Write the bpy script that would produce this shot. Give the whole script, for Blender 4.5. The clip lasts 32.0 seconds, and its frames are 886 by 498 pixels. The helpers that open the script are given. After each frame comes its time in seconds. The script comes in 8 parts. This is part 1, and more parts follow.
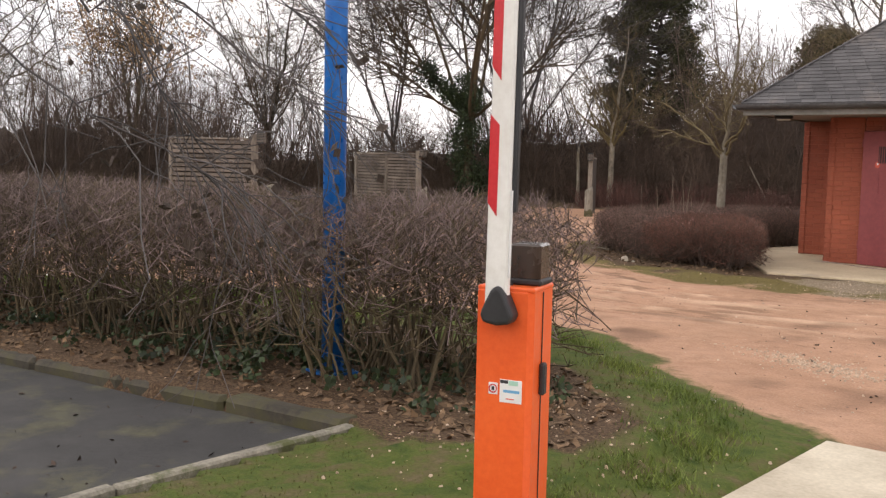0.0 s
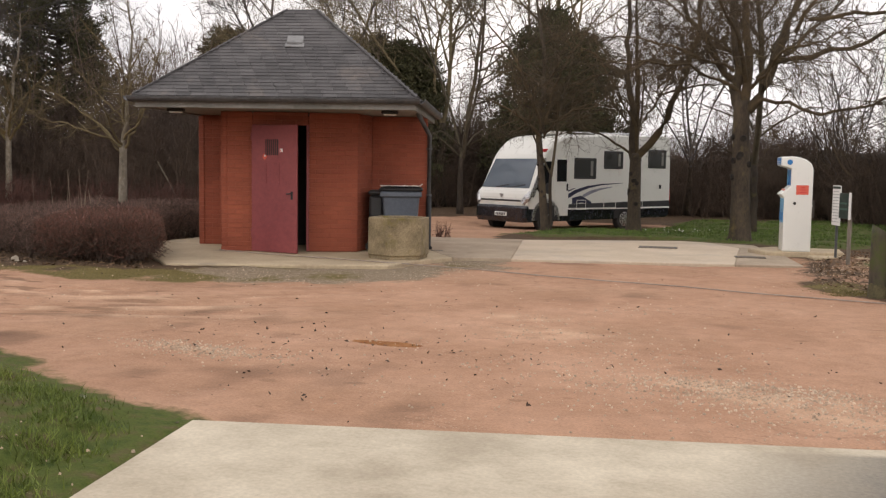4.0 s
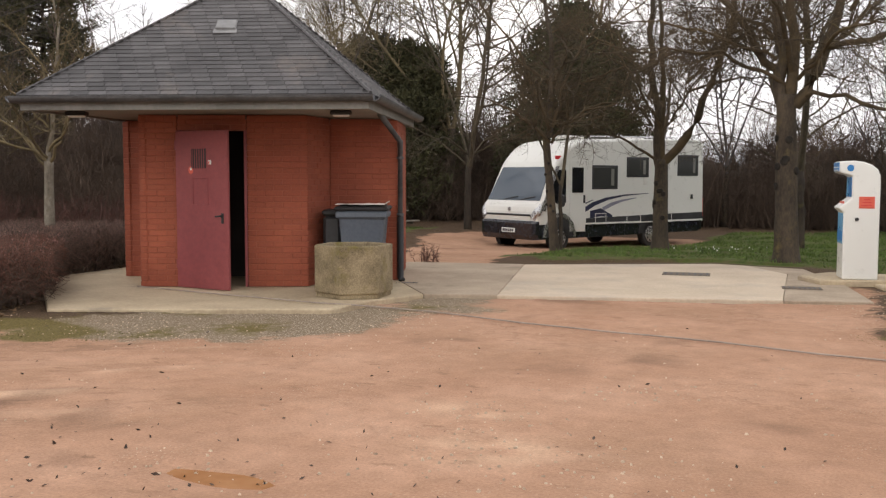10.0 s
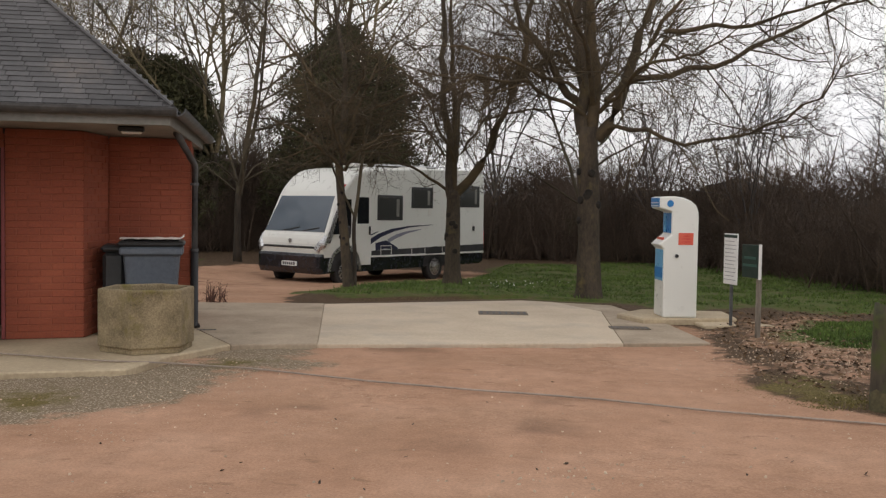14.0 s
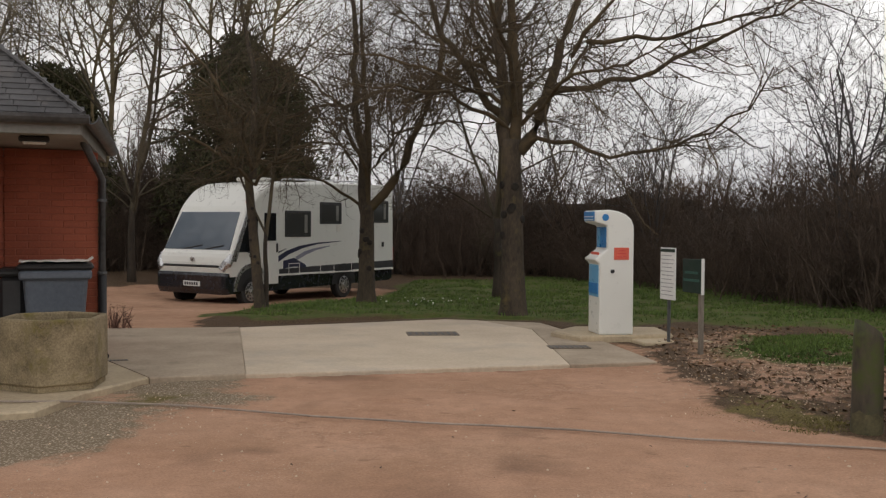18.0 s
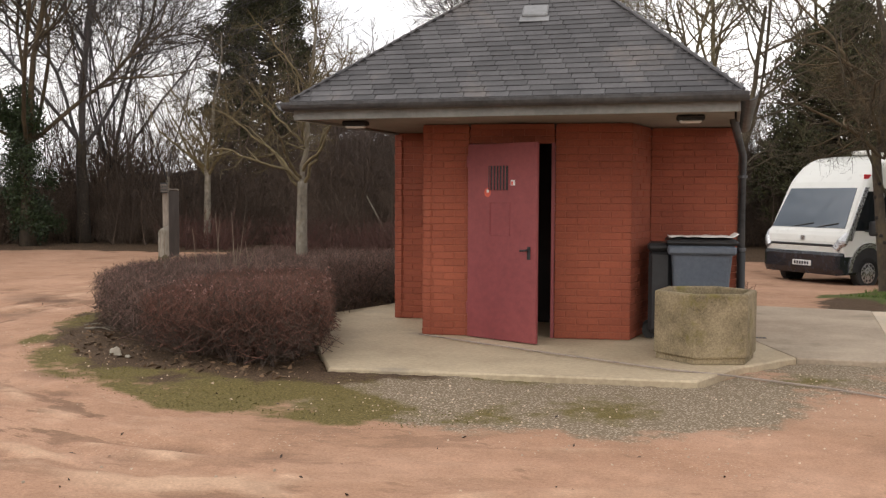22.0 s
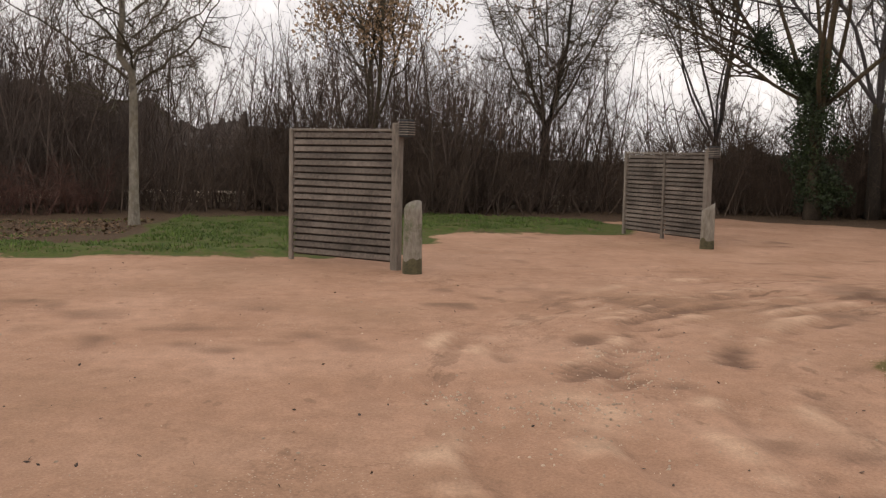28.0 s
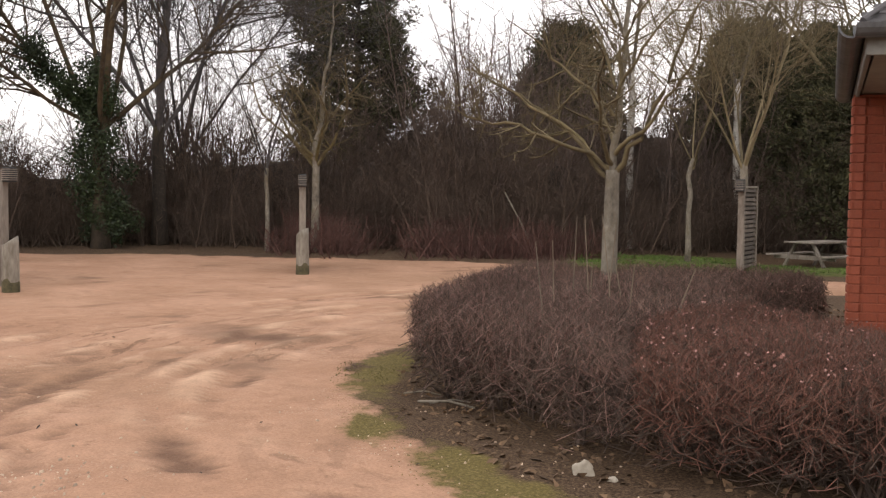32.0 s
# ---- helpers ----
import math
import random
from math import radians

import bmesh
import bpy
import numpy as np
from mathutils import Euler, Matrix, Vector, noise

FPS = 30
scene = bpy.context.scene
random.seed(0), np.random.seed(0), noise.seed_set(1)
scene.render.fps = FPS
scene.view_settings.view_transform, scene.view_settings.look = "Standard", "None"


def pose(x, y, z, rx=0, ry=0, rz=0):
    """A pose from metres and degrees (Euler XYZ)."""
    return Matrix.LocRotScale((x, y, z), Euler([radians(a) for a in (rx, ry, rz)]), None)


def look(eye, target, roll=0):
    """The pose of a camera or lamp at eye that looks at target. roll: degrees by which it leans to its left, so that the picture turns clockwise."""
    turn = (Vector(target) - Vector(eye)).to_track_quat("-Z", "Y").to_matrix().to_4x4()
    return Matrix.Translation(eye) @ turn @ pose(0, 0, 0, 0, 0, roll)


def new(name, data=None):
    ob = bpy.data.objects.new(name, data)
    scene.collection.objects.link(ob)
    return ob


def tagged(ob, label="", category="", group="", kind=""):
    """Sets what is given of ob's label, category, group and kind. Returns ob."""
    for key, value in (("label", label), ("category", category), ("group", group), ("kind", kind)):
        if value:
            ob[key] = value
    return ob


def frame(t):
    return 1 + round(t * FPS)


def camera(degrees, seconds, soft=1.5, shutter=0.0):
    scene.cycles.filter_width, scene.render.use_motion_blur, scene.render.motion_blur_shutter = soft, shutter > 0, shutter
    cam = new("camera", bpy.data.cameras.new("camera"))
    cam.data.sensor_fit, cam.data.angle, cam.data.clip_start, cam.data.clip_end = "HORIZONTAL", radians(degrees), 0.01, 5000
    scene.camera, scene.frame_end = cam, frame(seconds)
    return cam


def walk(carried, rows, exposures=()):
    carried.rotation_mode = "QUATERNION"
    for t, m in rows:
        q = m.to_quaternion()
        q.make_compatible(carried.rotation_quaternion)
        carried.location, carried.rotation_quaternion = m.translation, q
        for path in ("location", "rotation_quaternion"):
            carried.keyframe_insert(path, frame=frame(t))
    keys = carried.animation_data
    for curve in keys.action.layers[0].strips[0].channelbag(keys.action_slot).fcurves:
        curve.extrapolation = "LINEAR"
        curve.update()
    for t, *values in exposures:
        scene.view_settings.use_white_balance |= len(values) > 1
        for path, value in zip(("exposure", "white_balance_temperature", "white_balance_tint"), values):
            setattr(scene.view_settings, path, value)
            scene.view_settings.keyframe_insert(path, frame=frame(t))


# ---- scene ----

# ---------------------------------------------------------------- camera
# seconds, x, y, z, turn to the left, tilt, roll
PATH = [
    (0.0, 2.665, -0.058, 1.493, 57.09, -5.17, 1.24),
    (0.5, 2.655, -0.048, 1.486, 53.47, -4.62, 1.43),
    (1.0, 2.638, -0.009, 1.481, 49.35, -4.31, 1.75),
    (1.5, 2.703, 0.025, 1.495, 44.98, -4.22, 1.90),
    (2.0, 2.814, 0.056, 1.491, 40.41, -4.03, 1.41),
    (2.5, 2.868, 0.112, 1.480, 35.61, -3.90, 0.86),
    (3.0, 2.869, 0.152, 1.467, 31.44, -3.97, 1.02),
    (3.5, 2.826, 0.255, 1.434, 27.71, -4.27, 1.16),
    (4.0, 2.836, 0.281, 1.419, 23.84, -4.70, 0.86),
    (4.5, 2.867, 0.307, 1.444, 19.36, -5.34, 0.91),
    (6.5, 3.534, 1.129, 1.499, 17.29, -8.56, 0.31),
    (7.0, 3.392, 1.360, 1.504, 18.14, -8.71, 0.22),
    (7.5, 3.312, 1.656, 1.476, 20.59, -8.63, 0.01),
    (8.0, 3.196, 1.979, 1.472, 23.69, -8.17, -0.15),
    (8.5, 3.027, 2.164, 1.479, 25.72, -7.32, -0.18),
    (9.0, 2.826, 2.519, 1.501, 26.96, -6.28, -0.18),
    (9.5, 2.611, 3.007, 1.508, 27.26, -5.16, -0.05),
    (10.0, 2.330, 3.512, 1.493, 25.97, -4.23, 0.09),
    (10.5, 2.102, 3.736, 1.511, 22.93, -3.64, 0.30),
    (11.0, 2.006, 3.825, 1.511, 19.91, -3.26, 0.38),
    (11.5, 1.876, 3.992, 1.517, 17.42, -3.12, 0.35),
    (12.0, 1.699, 4.181, 1.521, 15.37, -2.95, 0.33),
    (12.5, 1.486, 4.325, 1.529, 13.75, -2.83, 0.39),
    (13.0, 1.285, 4.427, 1.523, 12.62, -2.63, 0.58),
    (13.5, 1.119, 4.508, 1.544, 11.74, -2.64, 0.79),
    (14.0, 0.960, 4.560, 1.537, 10.73, -2.48, 0.88),
    (14.5, 0.806, 4.564, 1.545, 9.53, -2.29, 1.05),
    (16.5, 0.503, 4.975, 1.564, 6.58, -1.32, 0.91),
    (17.0, 0.406, 5.064, 1.554, 5.55, -1.41, 0.62),
    (17.5, 0.344, 5.109, 1.555, 4.64, -1.50, 0.57),
    (18.0, 0.321, 5.163, 1.546, 4.09, -1.55, 0.40),
    (18.5, 0.314, 5.257, 1.542, 4.11, -1.67, 0.23),
    (19.0, 0.324, 5.375, 1.543, 5.67, -1.80, -0.04),
    (19.5, 0.266, 5.302, 1.533, 9.67, -1.86, -0.10),
    (20.0, 0.222, 5.245, 1.533, 15.29, -1.83, -0.14),
    (20.5, 0.172, 5.311, 1.530, 21.10, -1.82, -0.21),
    (21.0, 0.040, 5.214, 1.530, 26.11, -2.18, -0.23),
    (21.5, -0.168, 5.060, 1.538, 29.16, -2.82, 0.03),
    (22.0, -0.368, 5.020, 1.533, 37.06, -3.08, 0.24),
    (22.5, -0.560, 5.117, 1.521, 49.50, -3.19, -0.43),
    (23.0, -0.861, 5.236, 1.485, 61.43, -3.40, -0.45),
    (23.5, -1.155, 5.262, 1.465, 72.14, -3.77, -0.39),
    (24.0, -1.364, 5.259, 1.487, 82.38, -4.22, -0.21),
    (24.5, -1.612, 5.360, 1.484, 92.30, -4.23, -0.51),
    (26.5, -2.611, 5.584, 1.529, 98.97, -4.89, 0.59),
    (27.0, -2.822, 5.635, 1.539, 95.09, -5.22, 1.15),
    (27.5, -3.005, 5.692, 1.538, 88.37, -5.40, 1.16),
    (28.0, -3.363, 5.732, 1.532, 79.36, -5.46, 1.26),
    (28.5, -3.644, 5.794, 1.531, 70.23, -5.12, 1.48),
    (29.0, -3.941, 5.784, 1.533, 63.00, -4.86, 1.69),
    (29.5, -4.280, 5.762, 1.525, 61.77, -5.09, 1.15),
    (30.0, -4.610, 5.733, 1.515, 61.82, -5.42, 0.37),
    (30.5, -4.948, 5.741, 1.505, 59.08, -5.57, -0.09),
    (31.0, -5.311, 5.813, 1.510, 52.70, -4.86, 0.50),
    (31.5, -5.598, 5.909, 1.497, 44.98, -3.91, 0.70),
    (32.0, -5.989, 5.981, 1.476, 36.49, -3.21, 0.61),
]
EXPOSURE = [
    (0.0, 0.12, 6800, 14), (1.0, 0.08, 6780, 14), (2.0, -0.16, 6750, 14), (4.5, -0.17, 6900, 14), (6.5, -0.44, 5980, 15), (7.0, -0.44, 5980, 15), (8.0, -0.07, 5920, 15), (9.0, 0.18, 5920, 13),
    (10.0, -0.02, 6730, 12), (12.0, -0.42, 6630, 12), (14.5, -0.5, 6680, 10), (18.0, -0.72, 6720, 10), (20.0, -0.58, 6660, 11), (22.0, 0.03, 6710, 11),
    (23.0, -0.07, 6850, 11), (24.5, -0.68, 7050, 14), (26.5, -0.58, 7000, 14), (28.0, -0.41, 6950, 14), (30.0, -0.28, 6850, 14), (31.0, 0.0, 6800, 14), (32.0, 0.12, 6800, 14),
]
cam = camera(49.17, 32.0, soft=1.3)
walk(cam, [(t, pose(x, y, z, 90 + tilt, 0, turn) @ pose(0, 0, 0, 0, 0, roll))
           for t, x, y, z, turn, tilt, roll in PATH], EXPOSURE)

# ---------------------------------------------------------------- sky and sun
SUN_ELEVATION, SUN_TURN = radians(34), radians(215)
world = bpy.data.worlds.new("overcast_sky")
scene.world = world
world.use_nodes = True
wn, wl = world.node_tree.nodes, world.node_tree.links
wn.clear()
sky = wn.new("ShaderNodeTexSky")
sky.sky_type, sky.sun_disc = "NISHITA", False
sky.sun_elevation, sky.sun_rotation = SUN_ELEVATION, SUN_TURN
sky.air_density, sky.dust_density = 1.0, 4.0
pale = wn.new("ShaderNodeHueSaturation")
pale.inputs["Saturation"].default_value = 0.18
pale.inputs["Value"].default_value = 1.0
cloud = wn.new("ShaderNodeTexNoise")
cloud.inputs["Scale"].default_value, cloud.inputs["Detail"].default_value = 3.2, 7
cloud.inputs["Roughness"].default_value = 0.55
ramp = wn.new("ShaderNodeValToRGB")
ramp.color_ramp.elements[0].position, ramp.color_ramp.elements[0].color = 0.36, (9.0, 9.2, 9.9, 1)
ramp.color_ramp.elements[1].position, ramp.color_ramp.elements[1].color = 0.58, (14.2, 14.1, 14.2, 1)
mixs = wn.new("ShaderNodeMix")
mixs.data_type = "RGBA"
mixs.inputs[0].default_value = 0.8
back = wn.new("ShaderNodeBackground")
back.inputs["Strength"].default_value = 0.115
wout = wn.new("ShaderNodeOutputWorld")
wl.new(sky.outputs[0], pale.inputs["Color"])
wl.new(cloud.outputs[0], ramp.inputs[0])
wl.new(pale.outputs[0], mixs.inputs[6])
wl.new(ramp.outputs[0], mixs.inputs[7])
# the cloud is thinner to the north, and bright down to the skyline
way = wn.new("ShaderNodeTexCoord")
split = wn.new("ShaderNodeSeparateXYZ")
lift_ = wn.new("ShaderNodeMapRange")
lift_.inputs["From Min"].default_value, lift_.inputs["From Max"].default_value = 0.1, 1.0
lift_.inputs["To Min"].default_value, lift_.inputs["To Max"].default_value = 1.08, 1.05
gain = wn.new("ShaderNodeVectorMath")
gain.operation = "SCALE"
wl.new(way.outputs["Generated"], split.inputs[0])
wl.new(split.outputs["Z"], lift_.inputs["Value"])
wl.new(mixs.outputs[2], gain.inputs[0])
north = wn.new("ShaderNodeVectorMath")
north.operation = "DOT_PRODUCT"
north.inputs[1].default_value = (0.32, 0.95, 0.0)
thin_ = wn.new("ShaderNodeMapRange")
thin_.inputs["From Min"].default_value, thin_.inputs["From Max"].default_value = 0.35, 1.0
thin_.inputs["To Min"].default_value, thin_.inputs["To Max"].default_value = 1.0, 1.34
both_ = wn.new("ShaderNodeMath")
both_.operation = "MULTIPLY"
wl.new(way.outputs["Generated"], north.inputs[0])
wl.new(north.outputs["Value"], thin_.inputs["Value"])
wl.new(lift_.outputs[0], both_.inputs[0])
wl.new(thin_.outputs[0], both_.inputs[1])
wl.new(both_.outputs[0], gain.inputs["Scale"])
wl.new(gain.outputs[0], back.inputs["Color"])
wl.new(back.outputs[0], wout.inputs[0])

sun = new("sun", bpy.data.lights.new("sun", "SUN"))
sun.data.energy, sun.data.angle, sun.data.color = 0.45, radians(25), (1.0, 0.95, 0.88)
sun.matrix_world = look((6, -9, 12), (-4, 10, 0))


# ---------------------------------------------------------------- materials
def nodes_of(name):
    m = bpy.data.materials.new(name)
    m.use_nodes = True
    nt = m.node_tree
    b = nt.nodes["Principled BSDF"]
    return m, nt, b


def noise_of(nt, scale, detail=5, rough=0.6, coord=None, stretch=None):
    n = nt.nodes.new("ShaderNodeTexNoise")
    n.inputs["Scale"].default_value = scale
    n.inputs["Detail"].default_value = detail
    n.inputs["Roughness"].default_value = rough
    if coord is not None:
        if stretch:
            mp = nt.nodes.new("ShaderNodeMapping")
            mp.inputs["Scale"].default_value = stretch
            nt.links.new(coord, mp.inputs[0])
            coord = mp.outputs[0]
        nt.links.new(coord, n.inputs["Vector"])
    return n.outputs[0]


def ramp_of(nt, fac, stops):
    r = nt.nodes.new("ShaderNodeValToRGB")
    el = r.color_ramp.elements
    while len(el) < len(stops):
        el.new(0.5)
    for e, (p, c) in zip(el, stops):
        e.position = p
        e.color = (*c, 1) if len(c) == 3 else c
    nt.links.new(fac, r.inputs[0])
    return r.outputs[0]


def mix_of(nt, fac, a, b, blend="MIX"):
    n = nt.nodes.new("ShaderNodeMix")
    n.data_type, n.blend_type = "RGBA", blend
    for value, socket in ((fac, n.inputs[0]), (a, n.inputs[6]), (b, n.inputs[7])):
        if isinstance(value, (int, float)):
            socket.default_value = value
        elif isinstance(value, tuple):
            socket.default_value = (*value, 1)
        else:
            nt.links.new(value, socket)
    return n.outputs[2]


def bump_of(nt, b, height, strength, distance):
    n = nt.nodes.new("ShaderNodeBump")
    n.inputs["Strength"].default_value = strength
    n.inputs["Distance"].default_value = distance
    nt.links.new(height, n.inputs["Height"])
    nt.links.new(n.outputs[0], b.inputs["Normal"])


def where(nt):
    return nt.nodes.new("ShaderNodeNewGeometry").outputs["Position"]


def own(nt):
    return nt.nodes.new("ShaderNodeTexCoord").outputs["Object"]


def surface(name, dark, light, grain=30, patch=2, rough=0.8, bump=0.3, depth=0.004, metal=0.0, stretch=None,
            spread=0.0, island=0.0, stain=None, stain_at=(0.6, 0.75), coat=0.0, world_space=True):
    """A worn surface: grain and patches between two colours, a change from piece to piece, and stains."""
    m, nt, b = nodes_of(name)
    co = where(nt) if world_space else own(nt)
    fine = noise_of(nt, grain, 6, 0.65, co, stretch)
    wide = noise_of(nt, patch, 4, 0.6, co, stretch)
    both = nt.nodes.new("ShaderNodeMath")
    both.operation = "MULTIPLY_ADD"
    both.inputs[1].default_value = 0.5
    nt.links.new(fine, both.inputs[0])
    half = nt.nodes.new("ShaderNodeMath")
    half.operation = "MULTIPLY"
    half.inputs[1].default_value = 0.5
    nt.links.new(wide, half.inputs[0])
    nt.links.new(half.outputs[0], both.inputs[2])
    col = ramp_of(nt, both.outputs[0], [(0.36, dark), (0.64, light)])
    for amount, source in ((spread, "ShaderNodeObjectInfo"), (island, "ShaderNodeNewGeometry")):
        if amount:
            n = nt.nodes.new(source)
            pick = n.outputs["Random"] if source == "ShaderNodeObjectInfo" else n.outputs["Random Per Island"]
            col = mix_of(nt, 1.0, col, ramp_of(nt, pick, [(0.0, (1 - amount,) * 3), (1.0, (1 + amount * 0.6,) * 3)]), "MULTIPLY")
    if stain:
        where_stain = noise_of(nt, patch * 0.7, 6, 0.7, co)
        col = mix_of(nt, ramp_of(nt, where_stain, [(stain_at[0], (0, 0, 0)), (stain_at[1], (1, 1, 1))]), col, stain)
    nt.links.new(col, b.inputs["Base Color"])
    nt.links.new(ramp_of(nt, fine, [(0.3, (max(rough - 0.12, 0.05),) * 3), (0.7, (min(rough + 0.1, 1),) * 3)]), b.inputs["Roughness"])
    b.inputs["Metallic"].default_value = metal
    b.inputs["Coat Weight"].default_value = coat
    if bump:
        bump_of(nt, b, both.outputs[0], bump, depth)
    return m


def mask_of(nt, name):
    a = nt.nodes.new("ShaderNodeAttribute")
    a.attribute_name = name
    return a.outputs["Fac"]


def ground_material():
    """Compacted orange sand, with grass soil, moss, grey chippings and leaf litter where their masks say."""
    m, nt, b = nodes_of("sandy_ground")
    co = where(nt)
    fine, mid, wide = noise_of(nt, 55, 6, 0.7, co), noise_of(nt, 6, 5, 0.6, co), noise_of(nt, 0.8, 5, 0.6, co)
    streak = noise_of(nt, 1.6, 5, 0.6, co, (0.9, 1.2, 1))
    sand = ramp_of(nt, wide, [(0.32, (0.384, 0.218, 0.137)), (0.5, (0.44, 0.257, 0.166)), (0.7, (0.505, 0.306, 0.205))])
    sand = mix_of(nt, ramp_of(nt, streak, [(0.58, (0, 0, 0)), (0.75, (0.4, 0.4, 0.4))]), sand, (0.24, 0.135, 0.082))
    broad = noise_of(nt, 0.33, 4, 0.55, co)
    sand = mix_of(nt, ramp_of(nt, broad, [(0.5, (0, 0, 0)), (0.66, (0.6, 0.6, 0.6))]), sand, (0.33, 0.195, 0.12))
    crease = noise_of(nt, 1.5, 6, 0.62, co, (1.0, 1.25, 1))
    thin = ramp_of(nt, crease, [(0.475, (0, 0, 0)), (0.5, (1, 1, 1)), (0.53, (0, 0, 0))])
    patchy = ramp_of(nt, noise_of(nt, 0.55, 3, 0.5, co), [(0.5, (0, 0, 0)), (0.66, (0.35, 0.35, 0.35))])
    sand = mix_of(nt, mix_of(nt, 1.0, thin, patchy, "MULTIPLY"), sand, (0.2, 0.112, 0.07))
    scuff = noise_of(nt, 3.6, 3, 0.5, co, (0.8, 1.5, 1))
    sand = mix_of(nt, ramp_of(nt, scuff, [(0.66, (0, 0, 0)), (0.71, (0.55, 0.55, 0.55))]), sand, (0.24, 0.14, 0.088))
    grit = nt.nodes.new("ShaderNodeTexVoronoi")
    grit.inputs["Scale"].default_value = 34
    nt.links.new(co, grit.inputs["Vector"])
    gritty = mix_of(nt, 1.0, ramp_of(nt, grit.outputs["Distance"], [(0.13, (1, 1, 1)), (0.2, (0, 0, 0))]), ramp_of(nt, noise_of(nt, 1.1, 4, 0.6, co), [(0.52, (0.06, 0.06, 0.06)), (0.68, (0.9, 0.9, 0.9))]), "MULTIPLY")
    sand = mix_of(nt, gritty, sand, (0.62, 0.5, 0.37))
    # wheel tracks run round the planted bed
    off = nt.nodes.new("ShaderNodeVectorMath")
    off.operation = "SUBTRACT"
    off.inputs[1].default_value = (-7.2, 14.6, 0)
    nt.links.new(co, off.inputs[0])
    xyz = nt.nodes.new("ShaderNodeSeparateXYZ")
    nt.links.new(off.outputs[0], xyz.inputs[0])
    far = nt.nodes.new("ShaderNodeVectorMath")
    far.operation = "LENGTH"
    nt.links.new(off.outputs[0], far.inputs[0])
    turn = nt.nodes.new("ShaderNodeMath")
    turn.operation = "ARCTAN2"
    nt.links.new(xyz.outputs["Y"], turn.inputs[0])
    nt.links.new(xyz.outputs["X"], turn.inputs[1])
    polar = nt.nodes.new("ShaderNodeCombineXYZ")
    nt.links.new(far.outputs["Value"], polar.inputs[0])
    nt.links.new(turn.outputs[0], polar.inputs[1])
    lines = noise_of(nt, 1.0, 6, 0.68, polar.outputs[0], (3.1, 6.5, 1))
    track = mask_of(nt, "track")
    sand = mix_of(nt, mix_of(nt, 1.0, ramp_of(nt, lines, [(0.535, (0, 0, 0)), (0.575, (0.78, 0.78, 0.78))]), track, "MULTIPLY"), sand, (0.2, 0.115, 0.072))
    sand = mix_of(nt, mix_of(nt, 1.0, ramp_of(nt, lines, [(0.39, (0.28, 0.28, 0.28)), (0.44, (0, 0, 0))]), track, "MULTIPLY"), sand, (0.64, 0.43, 0.3))
    sand = mix_of(nt, mask_of(nt, "ridge"), sand, (0.62, 0.415, 0.28))
    sand = mix_of(nt, mask_of(nt, "damp"), sand, (0.15, 0.085, 0.055))
    sand = mix_of(nt, 0.55, sand, ramp_of(nt, fine, [(0.3, (0.55, 0.55, 0.55)), (0.7, (1.25, 1.25, 1.25))]), "MULTIPLY")
    sand = mix_of(nt, 0.4, sand, ramp_of(nt, mid, [(0.3, (0.7, 0.7, 0.7)), (0.7, (1.2, 1.2, 1.2))]), "MULTIPLY")
    chips = nt.nodes.new("ShaderNodeTexVoronoi")
    chips.inputs["Scale"].default_value = 48
    nt.links.new(co, chips.inputs["Vector"])
    stone = mix_of(nt, ramp_of(nt, chips.outputs["Distance"], [(0.25, (1, 1, 1)), (0.5, (0, 0, 0))]), (0.185, 0.14, 0.092),
                   ramp_of(nt, fine, [(0.3, (0.27, 0.215, 0.15)), (0.7, (0.52, 0.43, 0.33))]))
    soil = ramp_of(nt, mid, [(0.3, (0.042, 0.068, 0.013)), (0.49, (0.08, 0.102, 0.021)), (0.6, (0.1, 0.09, 0.035)), (0.74, (0.145, 0.108, 0.065))])
    soil = mix_of(nt, 0.6, soil, ramp_of(nt, fine, [(0.3, (0.5, 0.5, 0.5)), (0.7, (1.3, 1.3, 1.3))]), "MULTIPLY")
    moss = ramp_of(nt, fine, [(0.3, (0.06, 0.047, 0.018)), (0.5, (0.13, 0.102, 0.032)), (0.72, (0.24, 0.18, 0.085))])
    litter = ramp_of(nt, fine, [(0.3, (0.024, 0.015, 0.009)), (0.5, (0.075, 0.046, 0.027)), (0.72, (0.21, 0.145, 0.088))])
    col = sand
    for name, colour in (("chippings", stone), ("litter", litter), ("moss", moss), ("grass", soil)):
        edge = nt.nodes.new("ShaderNodeMath")
        edge.operation = "MULTIPLY_ADD"
        edge.inputs[1].default_value = 0.9
        nt.links.new(mid, edge.inputs[0])
        add = nt.nodes.new("ShaderNodeMath")
        add.operation = "SUBTRACT"
        add.inputs[1].default_value = 0.45
        nt.links.new(mask_of(nt, name), add.inputs[0])
        nt.links.new(add.outputs[0], edge.inputs[2])
        col = mix_of(nt, ramp_of(nt, edge.outputs[0], [(0.38, (0, 0, 0)), (0.62, (1, 1, 1))]), col, colour)
    nt.links.new(col, b.inputs["Base Color"])
    b.inputs["Roughness"].default_value = 0.93
    b.inputs["Specular IOR Level"].default_value = 0.2
    clod = noise_of(nt, 17, 4, 0.6, co)
    lumps = nt.nodes.new("ShaderNodeMath")
    lumps.operation = "MULTIPLY"
    nt.links.new(mix_of(nt, 0.7, clod, lines), lumps.inputs[0])
    nt.links.new(track, lumps.inputs[1])
    base = nt.nodes.new("ShaderNodeMath")
    base.operation = "MULTIPLY_ADD"
    base.inputs[1].default_value = -2.4
    nt.links.new(lumps.outputs[0], base.inputs[0])
    nt.links.new(mid, base.inputs[2])
